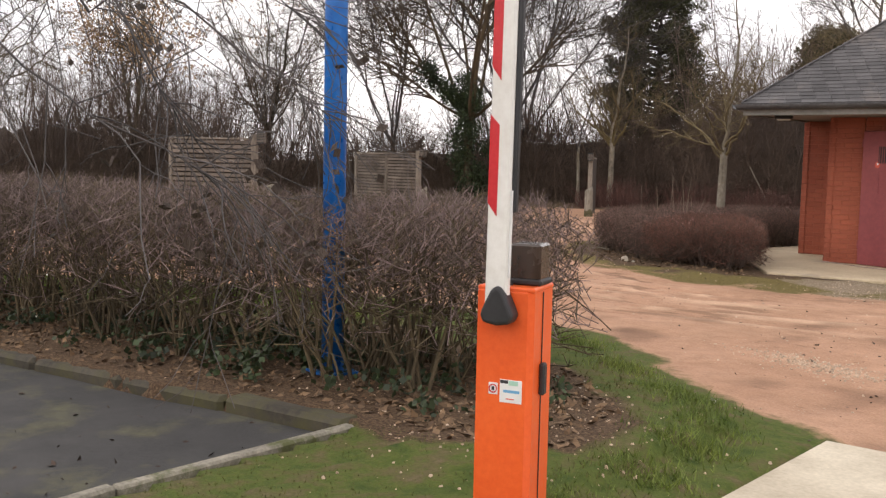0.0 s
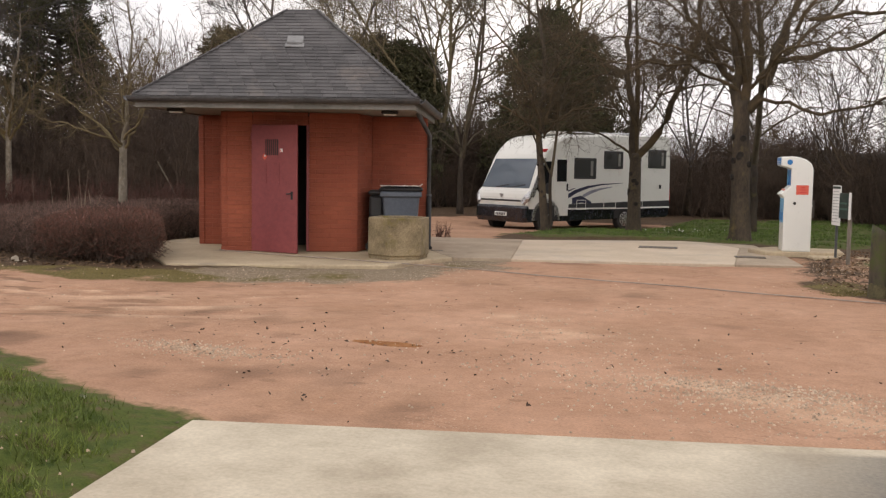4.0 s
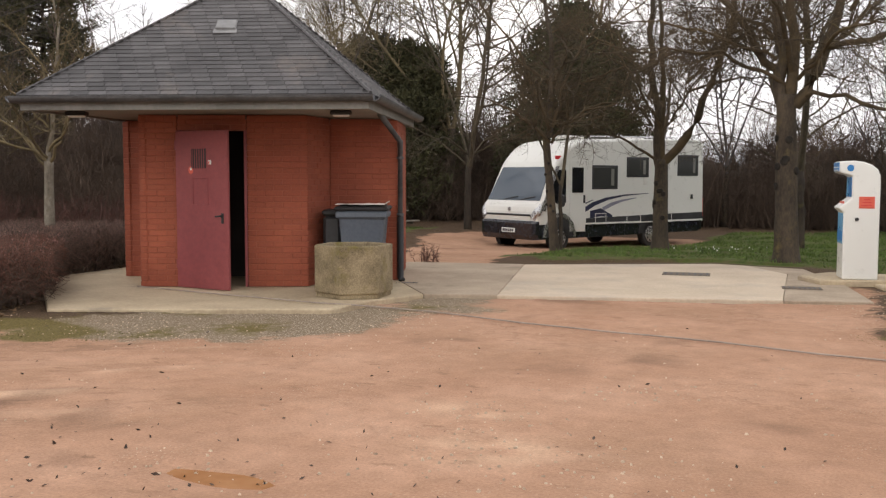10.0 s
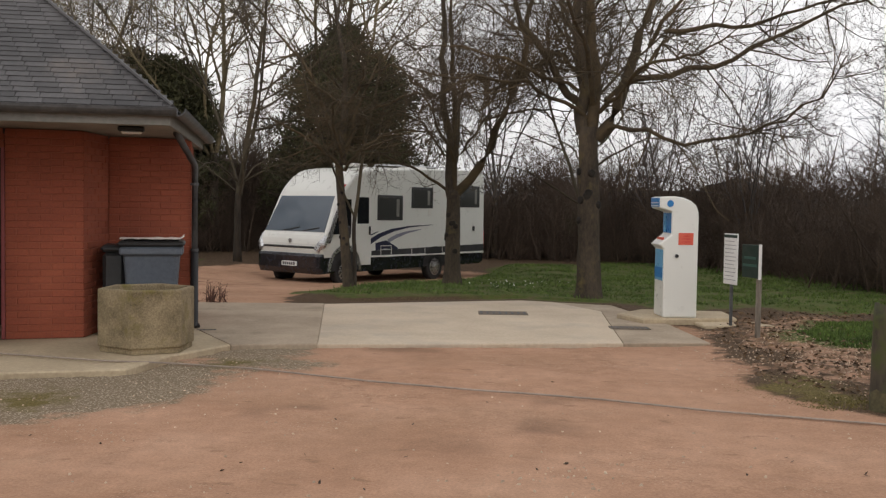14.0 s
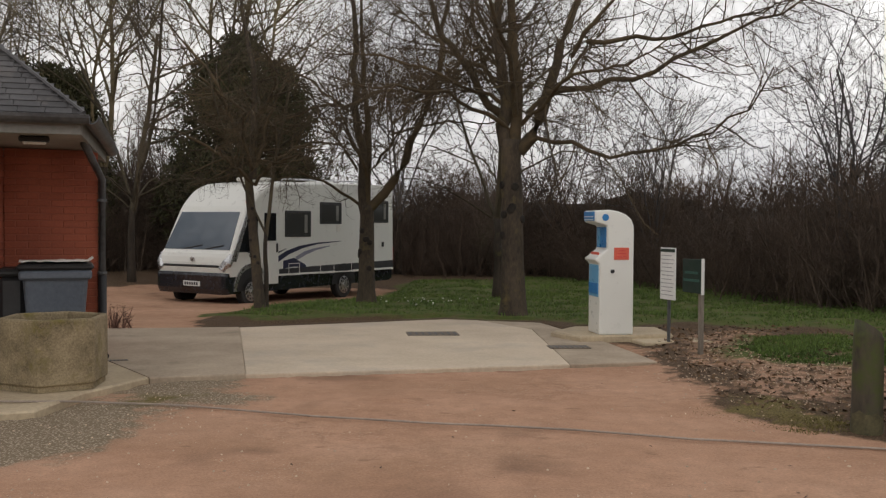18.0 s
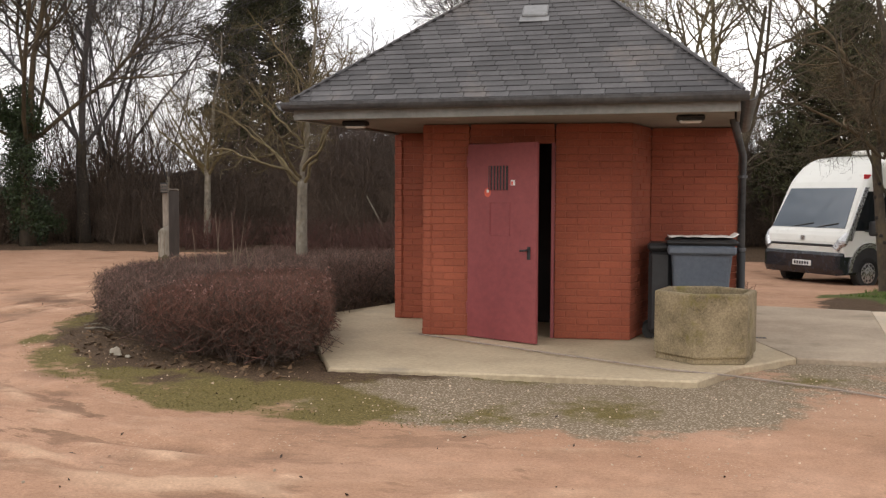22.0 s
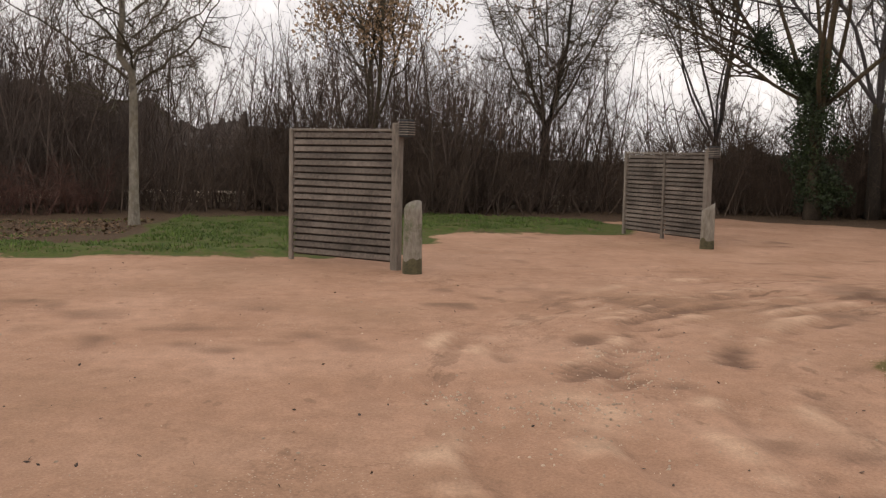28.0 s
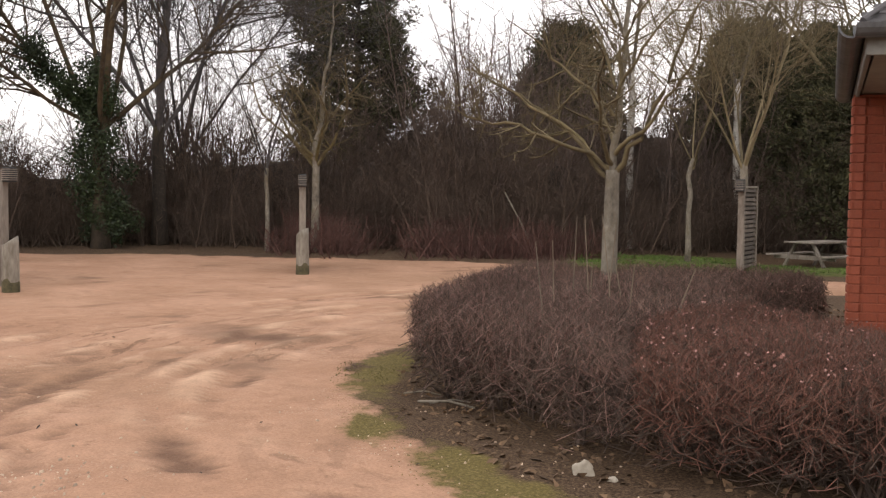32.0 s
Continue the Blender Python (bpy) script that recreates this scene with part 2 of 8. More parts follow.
    h = nt.nodes.new("ShaderNodeMath")
    h.operation = "MULTIPLY_ADD"
    h.inputs[1].default_value = 0.35
    nt.links.new(fine, h.inputs[0])
    nt.links.new(base.outputs[0], h.inputs[2])
    bump_of(nt, b, h.outputs[0], 0.55, 0.025)
    return m


GROUND = ground_material()
CONCRETE = surface("concrete_slab", (0.34, 0.265, 0.175), (0.54, 0.44, 0.3), 22, 1.1, 0.85, 0.25, 0.004, stain=(0.2, 0.18, 0.15), stain_at=(0.56, 0.8))
GREY_CONCRETE = surface("grey_brown_concrete", (0.27, 0.212, 0.152), (0.45, 0.36, 0.265), 25, 1.3, 0.88, 0.3, 0.004, stain=(0.17, 0.14, 0.1), stain_at=(0.52, 0.75))
PALE_CONCRETE = surface("pale_concrete", (0.43, 0.345, 0.25), (0.6, 0.495, 0.375), 25, 0.9, 0.85, 0.2, 0.003, stain=(0.34, 0.3, 0.25), stain_at=(0.5, 0.8))
ASPHALT = surface("asphalt", (0.015, 0.015, 0.015), (0.056, 0.053, 0.05), 60, 2.2, 0.85, 0.7, 0.008, stain=(0.1, 0.095, 0.045), stain_at=(0.52, 0.72))
KERB = surface("mossy_kerb_stone", (0.02, 0.017, 0.012), (0.08, 0.068, 0.048), 30, 3, 0.9, 0.5, 0.006, stain=(0.07, 0.064, 0.026), stain_at=(0.46, 0.62))
EDGING = surface("mossy_concrete_edging", (0.11, 0.1, 0.075), (0.33, 0.3, 0.24), 35, 5, 0.9, 0.5, 0.005, stain=(0.08, 0.085, 0.03), stain_at=(0.5, 0.62))
AGGREGATE = surface("exposed_aggregate", (0.1, 0.075, 0.04), (0.36, 0.285, 0.175), 60, 4, 0.9, 0.8, 0.008, stain=(0.16, 0.13, 0.03), stain_at=(0.52, 0.7))
BRICK = surface("red_brick", (0.225, 0.052, 0.027), (0.345, 0.093, 0.048), 45, 1.4, 0.85, 0.35, 0.003, spread=0.1, stain=(0.3, 0.1, 0.06), stain_at=(0.6, 0.8))
BRICK_JOINED = surface("red_brick_wall", (0.225, 0.052, 0.027), (0.345, 0.093, 0.048), 45, 1.4, 0.85, 0.35, 0.003, island=0.1, stain=(0.3, 0.1, 0.06), stain_at=(0.6, 0.8))
MORTAR = surface("reddish_mortar", (0.26, 0.075, 0.043), (0.36, 0.12, 0.072), 60, 2, 0.95, 0.4, 0.003)
SLATE = surface("roof_slate", (0.036, 0.034, 0.036), (0.1, 0.094, 0.095), 35, 1.2, 0.62, 0.35, 0.003, spread=0.35, stain=(0.15, 0.125, 0.11), stain_at=(0.56, 0.72))
SLATE_JOINED = surface("roof_slates", (0.036, 0.034, 0.036), (0.1, 0.094, 0.095), 35, 1.2, 0.62, 0.35, 0.003, island=0.35, stain=(0.15, 0.125, 0.11), stain_at=(0.56, 0.72))
ZINC = surface("weathered_zinc", (0.06, 0.062, 0.066), (0.14, 0.143, 0.15), 20, 3, 0.5, 0.1, 0.002, metal=0.5)
SOFFIT = surface("painted_soffit", (0.2, 0.185, 0.16), (0.3, 0.28, 0.245), 12, 1.5, 0.75, 0.08, 0.002)
FASCIA = surface("grey_fascia", (0.15, 0.148, 0.135), (0.25, 0.245, 0.225), 14, 2, 0.7, 0.08, 0.002)
DOOR_RED = surface("dark_red_door_paint", (0.2, 0.04, 0.045), (0.29, 0.07, 0.07), 18, 1.6, 0.55, 0.1, 0.002)
# near-black: the shade inside the hut is put into the colour
INTERIOR_SHADE = surface("interior_shade", (0.02, 0.018, 0.017), (0.04, 0.036, 0.034), 12, 2, 0.9, 0.1, 0.002)
BLACK = surface("black_plastic", (0.012, 0.012, 0.013), (0.03, 0.03, 0.032), 60, 5, 0.55, 0.1, 0.001)
BIN_GREY = surface("grey_bin_plastic", (0.075, 0.09, 0.115), (0.12, 0.14, 0.17), 30, 2, 0.5, 0.08, 0.001)
ORANGE = surface("orange_powder_coat", (0.74, 0.092, 0.015), (0.86, 0.135, 0.025), 40, 2, 0.4, 0.06, 0.001, coat=0.15)
WHITE_PAINT = surface("white_paint", (0.7, 0.68, 0.63), (0.83, 0.82, 0.78), 30, 2, 0.45, 0.05, 0.001)
RED_FOIL = surface("red_reflective_foil", (0.5, 0.012, 0.02), (0.62, 0.03, 0.035), 60, 3, 0.4, 0.05, 0.001)
BLUE_PAINT = surface("blue_gloss_paint", (0.0, 0.09, 0.36), (0.012, 0.17, 0.55), 14, 1.6, 0.35, 0.08, 0.001, coat=0.2)
OLD_WOOD = surface("grey_weathered_wood", (0.12, 0.1, 0.08), (0.3, 0.26, 0.215), 25, 2.5, 0.9, 0.5, 0.004, stretch=(1, 1, 0.25), spread=0.25)
SLAT_WOOD = surface("grey_weathered_slat", (0.062, 0.05, 0.04), (0.2, 0.166, 0.137), 22, 2.2, 0.9, 0.5, 0.004, spread=0.3)
BARK = surface("lichen_grey_bark", (0.02, 0.015, 0.011), (0.07, 0.053, 0.038), 22, 2.5, 0.95, 1.0, 0.03, stretch=(1, 1, 0.35), stain=(0.12, 0.1, 0.035), stain_at=(0.6, 0.8))
PALE_BARK = surface("pale_grey_bark", (0.1, 0.083, 0.062), (0.3, 0.265, 0.21), 20, 4.5, 0.95, 0.8, 0.012, stretch=(1, 1, 0.55), stain=(0.16, 0.13, 0.085), stain_at=(0.5, 0.66))
TWIG = surface("brown_twig", (0.055, 0.037, 0.026), (0.15, 0.104, 0.076), 10, 0.5, 0.95, 0, 0.002, island=0.35)
HEDGE_TWIG = surface("hedge_twig", (0.05, 0.032, 0.024), (0.14, 0.098, 0.074), 14, 0.7, 0.9, 0, 0.002, island=0.4)
HEDGE_TIP = surface("reddish_hedge_twig", (0.1, 0.042, 0.03), (0.26, 0.125, 0.09), 14, 0.8, 0.9, 0, 0.002, island=0.4)
THICKET = surface("thicket_mass", (0.025, 0.018, 0.014), (0.09, 0.065, 0.05), 9, 0.7, 1.0, 1.0, 0.25, stretch=(1, 1, 0.25))
NEEDLES = surface("pine_needles", (0.032, 0.033, 0.013), (0.1, 0.098, 0.042), 8, 0.6, 0.9, 0, 0.002, island=0.5)
IVY = surface("ivy_leaf", (0.012, 0.022, 0.007), (0.045, 0.07, 0.02), 9, 0.9, 0.6, 0, 0.002, island=0.5)
DRY_LEAF = surface("dry_leaf", (0.24, 0.15, 0.08), (0.46, 0.31, 0.18), 9, 0.9, 0.9, 0, 0.002, island=0.4)
NEAR_BLADE = surface("fresh_grass_blade", (0.075, 0.118, 0.016), (0.21, 0.255, 0.048), 6, 0.5, 0.7, 0, 0.002, island=0.4)
DULL_BLADE = surface("mossy_winter_grass", (0.06, 0.07, 0.017), (0.165, 0.155, 0.045), 6, 0.5, 0.85, 0, 0.002, island=0.5)
GRASS = surface("grass_blade", (0.045, 0.092, 0.013), (0.145, 0.21, 0.04), 6, 0.5, 0.8, 0, 0.002, island=0.5)
VEHICLE_WHITE = surface("white_vehicle_paint", (0.755, 0.755, 0.71), (0.775, 0.775, 0.73), 6, 0.5, 0.35, 0, 0.001, coat=0.3)
VEHICLE_DARK = surface("dark_vehicle_paint", (0.007, 0.008, 0.013), (0.014, 0.016, 0.024), 8, 0.8, 0.25, 0.02, 0.001, coat=0.6)
RUBBER = surface("tyre_rubber", (0.014, 0.014, 0.014), (0.035, 0.034, 0.033), 40, 4, 0.85, 0.3, 0.003)
CHROME = surface("silver_metal", (0.45, 0.45, 0.46), (0.62, 0.62, 0.63), 30, 3, 0.3, 0.03, 0.001, metal=0.9)
SIGN_BLUE = surface("blue_printed_panel", (0.01, 0.13, 0.38), (0.03, 0.22, 0.52), 9, 2, 0.35, 0.0, 0.001)
SIGN_CYAN = surface("light_blue_printed_panel", (0.08, 0.3, 0.52), (0.16, 0.4, 0.62), 9, 2, 0.35, 0.0, 0.001)
LABEL_RED = surface("red_label", (0.6, 0.085, 0.05), (0.72, 0.14, 0.09), 20, 3, 0.5, 0.0, 0.001)
LABEL_WHITE = surface("white_label", (0.68, 0.68, 0.66), (0.8, 0.8, 0.78), 20, 3, 0.5, 0.0, 0.001)
FAINT_INK = surface("faded_grey_ink", (0.25, 0.25, 0.26), (0.38, 0.38, 0.39), 20, 3, 0.6, 0.0, 0.001)
INK = surface("dark_ink", (0.02, 0.02, 0.022), (0.05, 0.05, 0.055), 20, 3, 0.6, 0.0, 0.001)
GREEN_BOARD = surface("dark_green_board", (0.003, 0.014, 0.009), (0.008, 0.032, 0.021), 10, 2, 0.6, 0.0, 0.001)


def glass(name, tint, rough=0.04):
    m, nt, b = nodes_of(name)
    b.inputs["Base Color"].default_value = (*tint, 1)
    b.inputs["Roughness"].default_value = rough
    b.inputs["IOR"].default_value = 1.5
    b.inputs["Coat Weight"].default_value = 0.6
    return m


DARK_GLASS = glass("tinted_glass", (0.012, 0.015, 0.018))
# base lightened: the panes' grey reflection is put into the colour
PANE_GLASS = glass("window_with_reflection_tint", (0.055, 0.058, 0.056))
# blue-grey base colour paints the sky's reflection into the windscreen
SKY_TINT_GLASS = glass("windscreen_with_sky_tint", (0.085, 0.11, 0.14))

SAP_TWIG = surface("sapling_twig", (0.07, 0.05, 0.04), (0.19, 0.14, 0.115), 9, 0.4, 0.95, 0, 0.002, island=0.35)
WHITE_BARK = surface("birch_bark", (0.3, 0.28, 0.25), (0.55, 0.52, 0.47), 14, 3, 0.9, 0.3, 0.005, stain=(0.06, 0.05, 0.045), stain_at=(0.6, 0.66))
DRY_STALK = surface("dry_stalk", (0.15, 0.115, 0.08), (0.28, 0.22, 0.16), 9, 1, 0.9, 0, 0.002, island=0.3)
MOSS_TUFT = surface("moss_tuft", (0.09, 0.078, 0.02), (0.19, 0.155, 0.05), 6, 0.8, 0.9, 0, 0.002, island=0.4)
DRY_LEAF_DARK = surface("brown_leaf", (0.07, 0.04, 0.021), (0.24, 0.15, 0.082), 9, 0.9, 0.9, 0, 0.002, island=0.5)
PALE_ROCK = surface("pale_limestone", (0.3, 0.26, 0.2), (0.52, 0.47, 0.39), 18, 4, 0.9, 0.6, 0.01)
POLE_PAINT = surface("dark_pole_paint", (0.03, 0.035, 0.05), (0.06, 0.065, 0.085), 12, 2, 0.5, 0.05, 0.001)


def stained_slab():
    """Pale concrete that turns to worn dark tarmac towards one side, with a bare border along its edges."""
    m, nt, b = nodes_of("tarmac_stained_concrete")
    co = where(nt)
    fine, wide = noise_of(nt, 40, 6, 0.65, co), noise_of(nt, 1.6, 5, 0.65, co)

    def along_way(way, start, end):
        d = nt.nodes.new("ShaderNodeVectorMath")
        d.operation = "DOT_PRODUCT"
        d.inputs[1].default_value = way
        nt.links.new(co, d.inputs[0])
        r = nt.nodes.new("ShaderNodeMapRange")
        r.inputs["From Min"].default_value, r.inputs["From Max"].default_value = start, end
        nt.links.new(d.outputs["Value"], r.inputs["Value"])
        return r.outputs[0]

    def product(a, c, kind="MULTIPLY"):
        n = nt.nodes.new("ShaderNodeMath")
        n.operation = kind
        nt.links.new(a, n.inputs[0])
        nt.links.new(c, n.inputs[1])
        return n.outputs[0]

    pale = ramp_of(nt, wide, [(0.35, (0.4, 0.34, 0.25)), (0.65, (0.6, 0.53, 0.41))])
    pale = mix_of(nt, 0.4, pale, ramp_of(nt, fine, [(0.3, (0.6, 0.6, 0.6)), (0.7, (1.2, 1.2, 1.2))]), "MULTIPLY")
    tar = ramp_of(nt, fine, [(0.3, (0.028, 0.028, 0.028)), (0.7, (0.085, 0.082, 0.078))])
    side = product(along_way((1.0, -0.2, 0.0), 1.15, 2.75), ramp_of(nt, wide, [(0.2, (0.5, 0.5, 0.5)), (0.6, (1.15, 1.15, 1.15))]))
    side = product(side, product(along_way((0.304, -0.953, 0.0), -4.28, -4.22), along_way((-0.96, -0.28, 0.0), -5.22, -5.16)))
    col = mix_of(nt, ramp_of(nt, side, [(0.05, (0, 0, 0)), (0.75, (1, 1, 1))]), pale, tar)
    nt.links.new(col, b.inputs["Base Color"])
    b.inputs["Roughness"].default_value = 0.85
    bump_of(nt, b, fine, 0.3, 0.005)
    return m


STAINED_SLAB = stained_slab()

# ---------------------------------------------------------------- mesh tools
class Geo:
    """Collects vertices and faces for one mesh."""

    def __init__(self):
        self.v, self.f = [], []

    def add(self, verts, faces):
        n = len(self.v)
        self.v.extend(verts)
        self.f.extend([tuple(i + n for i in face) for face in faces])
        return self

    def box(self, cx, cy, cz, sx, sy, sz, bevel=0.01, turn=0.0, m=None):
        """A box with chamfered edges and corners."""
        b = min(bevel, sx * 0.45, sy * 0.45, sz * 0.45)
        hx, hy, hz = sx / 2, sy / 2, sz / 2
        pts, ids = [], {}
        for X in (-1, 1):
            for Y in (-1, 1):
                for Z in (-1, 1):
                    for a in range(3):
                        o = [b, b, b]
                        o[a] = 0
                        ids[X, Y, Z, a] = len(pts)
                        pts.append(Vector((X * (hx - o[0]), Y * (hy - o[1]), Z * (hz - o[2]))))
        faces = []
        for a in range(3):
            u, w = (a + 1) % 3, (a + 2) % 3
            for s in (-1, 1):
                ring = []
                for p, q in ((-1, -1), (1, -1), (1, 1), (-1, 1)):
                    k = [0, 0, 0]
                    k[a], k[u], k[w] = s, p, q
                    ring.append(ids[k[0], k[1], k[2], a])
                faces.append(tuple(ring if s > 0 else ring[::-1]))
            for p in (-1, 1):
                for q in (-1, 1):
                    k0, k1 = [0, 0, 0], [0, 0, 0]
                    k0[a], k1[a], k0[u], k1[u], k0[w], k1[w] = -1, 1, p, p, q, q
                    ring = [ids[(*k0, u)], ids[(*k1, u)], ids[(*k1, w)], ids[(*k0, w)]]
                    faces.append(tuple(ring if p * q > 0 else ring[::-1]))
        for X in (-1, 1):
            for Y in (-1, 1):
                for Z in (-1, 1):
                    ring = [ids[X, Y, Z, 0], ids[X, Y, Z, 1], ids[X, Y, Z, 2]]
                    faces.append(tuple(ring if X * Y * Z > 0 else ring[::-1]))
        mat = Matrix.Translation((cx, cy, cz)) @ Matrix.Rotation(turn, 4, "Z")
        if m is not None:
            mat = m @ mat
        return self.add([tuple(mat @ p) for p in pts], faces)

    def tube(self, points, radii, sides=8, cap=True):
        """A tube along points."""
        pts = [Vector(p) for p in points]
        n = len(pts)
        if not hasattr(radii, "__len__"):
            radii = [radii] * n
        verts, faces = [], []
        ref = Vector((0.31, 0.17, 0.93))
        for i, p in enumerate(pts):
            d = (pts[min(i + 1, n - 1)] - pts[max(i - 1, 0)]).normalized()
            r = ref if abs(d.dot(ref)) < 0.93 else Vector((0.9, 0.3, 0.1))
            a = d.cross(r).normalized()
            b = d.cross(a)
            for k in range(sides):
                t = 2 * math.pi * k / sides
                q = p + (a * math.cos(t) + b * math.sin(t)) * radii[i]
                verts.append((q.x, q.y, q.z))
        for i in range(n - 1):
            for k in range(sides):
                k2 = (k + 1) % sides
                faces.append((i * sides + k, i * sides + k2, (i + 1) * sides + k2, (i + 1) * sides + k))
        if cap:
            faces.append(tuple(range(sides))[::-1])
            faces.append(tuple(range((n - 1) * sides, n * sides)))
        return self.add(verts, faces)

    def prism(self, outline, z0, z1, bevel=0.0):
        """An upright prism over an outline, with a chamfered top edge."""
        n = len(outline)
        c = Vector((sum(p[0] for p in outline) / n, sum(p[1] for p in outline) / n))
        verts = [(x, y, z0) for x, y in outline] + [(x, y, z1 - bevel) for x, y in outline]
        rings = 2
        if bevel:
            for x, y in outline:
                d = c - Vector((x, y))
                d.normalize()
                verts.append((x + d.x * bevel, y + d.y * bevel, z1))
            rings = 3
        faces = [tuple(range(n))[::-1], tuple(range((rings - 1) * n, rings * n))]
        for r in range(rings - 1):
            for k in range(n):
                k2 = (k + 1) % n
                faces.append((r * n + k, r * n + k2, (r + 1) * n + k2, (r + 1) * n + k))
        return self.add(verts, faces)

    def extrude(self, outline, m, y0, y1):
        """An outline in x and z drawn out along y, laid by the pose m."""
        n = len(outline)
        verts = [tuple(m @ Vector((x, y, z))) for y in (y0, y1) for x, z in outline]
        faces = [tuple(range(n)), tuple(range(n, 2 * n))[::-1]]
        for k in range(n):
            k2 = (k + 1) % n
            faces.append((k, n + k, n + k2, k2))
        return self.add(verts, faces)

    def quad(self, a, b, c, d):
        return self.add([tuple(a), tuple(b), tuple(c), tuple(d)], [(0, 1, 2, 3)])

    def mesh(self, name, material, smooth=False):
        me = bpy.data.meshes.new(name)
        me.from_pydata(self.v, [], self.f)
        me.materials.append(material)
        if smooth:
            me.polygons.foreach_set("use_smooth", [True] * len(me.polygons))
        me.update()
        return me


def part(name, geo, material, parent=None, label="", smooth=False):
    ob = new(name, geo.mesh(name, material, smooth))
    if parent is not None:
        ob.parent = parent
    if label:
        ob["label"] = label
    return ob


def solid(ob):
    """Turn the faces of a closed mesh outwards."""
    bm = bmesh.new()
    bm.from_mesh(ob.data)
    bmesh.ops.recalc_face_normals(bm, faces=bm.faces)
    bm.to_mesh(ob.data)
    bm.free()
    return ob


def bevelled(ob, width=0.01, segments=2, angle=35):
    mod = ob.modifiers.new("bevel", "BEVEL")
    mod.width, mod.segments, mod.limit_method, mod.angle_limit = width, segments, "ANGLE", radians(angle)
    return ob


def empty(name, x, y, z, turn=0.0, label="", category="", group="", kind=""):
    ob = new(name)
    ob.empty_display_size = 0.2
    ob.matrix_basis = pose(x, y, z, 0, 0, turn)
    return tagged(ob, label, category, group, kind)


# ---------------------------------------------------------------- the ground
def inside(poly, X, Y):
    """Signed distance to a polygon, positive inside."""
    P = np.array(poly, float)
    dist = np.full(X.shape, 1e9)
    odd = np.zeros(X.shape, bool)
    for (ax, ay), (bx, by) in zip(P, np.roll(P, -1, axis=0)):
        ex, ey = bx - ax, by - ay
        t = np.clip(((X - ax) * ex + (Y - ay) * ey) / (ex * ex + ey * ey), 0, 1)
        dist = np.minimum(dist, np.hypot(X - ax - t * ex, Y - ay - t * ey))
        if by != ay:
            odd ^= ((ay > Y) != (by > Y)) & (X < ex * (Y - ay) / (by - ay) + ax)
    return np.where(odd, dist, -dist)


def lattice(X, Y, cell, seed):
    """Smooth value noise between -1 and 1."""
    gx, gy = X / cell, Y / cell
    ix, iy = np.floor(gx).astype(int), np.floor(gy).astype(int)
    fx, fy = gx - ix, gy - iy
    fx, fy = fx * fx * (3 - 2 * fx), fy * fy * (3 - 2 * fy)

    def h(a, b):
        n = (a * 374761393 + b * 668265263 + seed * 982451653) & 0x7FFFFFFF
        n = ((n ^ (n >> 13)) * 1274126177) & 0x7FFFFFFF
        return ((n ^ (n >> 16)) & 0xFFFF) / 32767.5 - 1

    return (h(ix, iy) * (1 - fx) + h(ix + 1, iy) * fx) * (1 - fy) + (h(ix, iy + 1) * (1 - fx) + h(ix + 1, iy + 1) * fx) * fy


SAND_EDGE = [(4.3, 5.2), (8, 4.6), (10, 8), (14, 10), (14, 11.2), (5.2, 11.1), (4.2, 11.8), (3.1, 12.1), (2.2, 13.2), (2.0, 16.2),
             (1.9, 17.8), (-2.4, 16.2), (-4.2, 18.6), (-4.6, 21.2), (-3.0, 26), (-2, 30), (-8, 31), (-9.2, 26.5), (-6.5, 20), (-5.8, 17), (-5, 12),
             (-6.2, 9.6), (-8.2, 9.8), (-9.8, 10.6), (-10.7, 11.35), (-11.4, 12.3), (-12.3, 15.0), (-13.4, 17.4), (-12, 20.5), (-8, 22.5), (-9, 24.2), (-14, 23.3),
             (-18.5, 23.2), (-22, 21.4), (-24.6, 20), (-27.5, 17.8), (-26, 14), (-23.2, 12.9), (-22.2, 10.6), (-22.9, 9),
             (-18.9, 7.4), (-17.6, 6.1), (-17.8, 3.8), (-18.0, 2.0), (-18.0, -0.2), (-16.4, -1.8), (-13.3, -1), (-10.6, 0.8), (-8.4, 3.35),
             (-6.5, 4.75), (-5, 5.3), (-3.7, 5.5), (-1.7, 4.7), (-0.6, 4.5), (0.1, 3.9), (3.9, 5.0)]
CHIPPINGS = [(-2.2, 14.7), (-2.1, 13.2), (-2.6, 11.6), (-3.2, 10.6), (-4.4, 9.9), (-5.6, 10.1), (-6.6, 11.4), (-3.3, 13.4), (-3.2, 14.4)]
MOSS_RING = [(-3.9, 10.5), (-4.6, 9.75), (-6.2, 9.35), (-8.2, 9.5), (-9.0, 9.8), (-10.0, 10.4), (-10.9, 11.15), (-11.6, 12.1), (-12.4, 14.4), (-13.4, 17.6), (-12, 17.8), (-10.4, 12.4), (-8.4, 10.8), (-6.0, 10.7)]
NEAR_GRASS = [(-0.55, 4.2), (-1.7, 4.62), (-3.7, 5.45), (-5, 5.25), (-6.5, 4.7), (-8.4, 3.3), (-10.6, 0.75), (-13.3, -1.1), (-14.9, -1.6),
              (-17, -4), (-14, -6), (-7, 2.2), (-4.4, 4.4), (-3, 4.3), (-2.2, 3.6), (-1.6, 3.2), (-1.9, 2.5), (-1.7, 1.0), (-0.4, -1), (0.8, 0.2), (0.2, 2)]
HEDGE_SOIL = [(-2.1, 2.6), (-1.3, 2.55), (-0.85, 3.0), (-1.25, 3.75), (-2.3, 4.25), (-3.2, 4.3), (-7, 2.2), (-11, 0), (-11, -2), (-5.4, 0.95)]
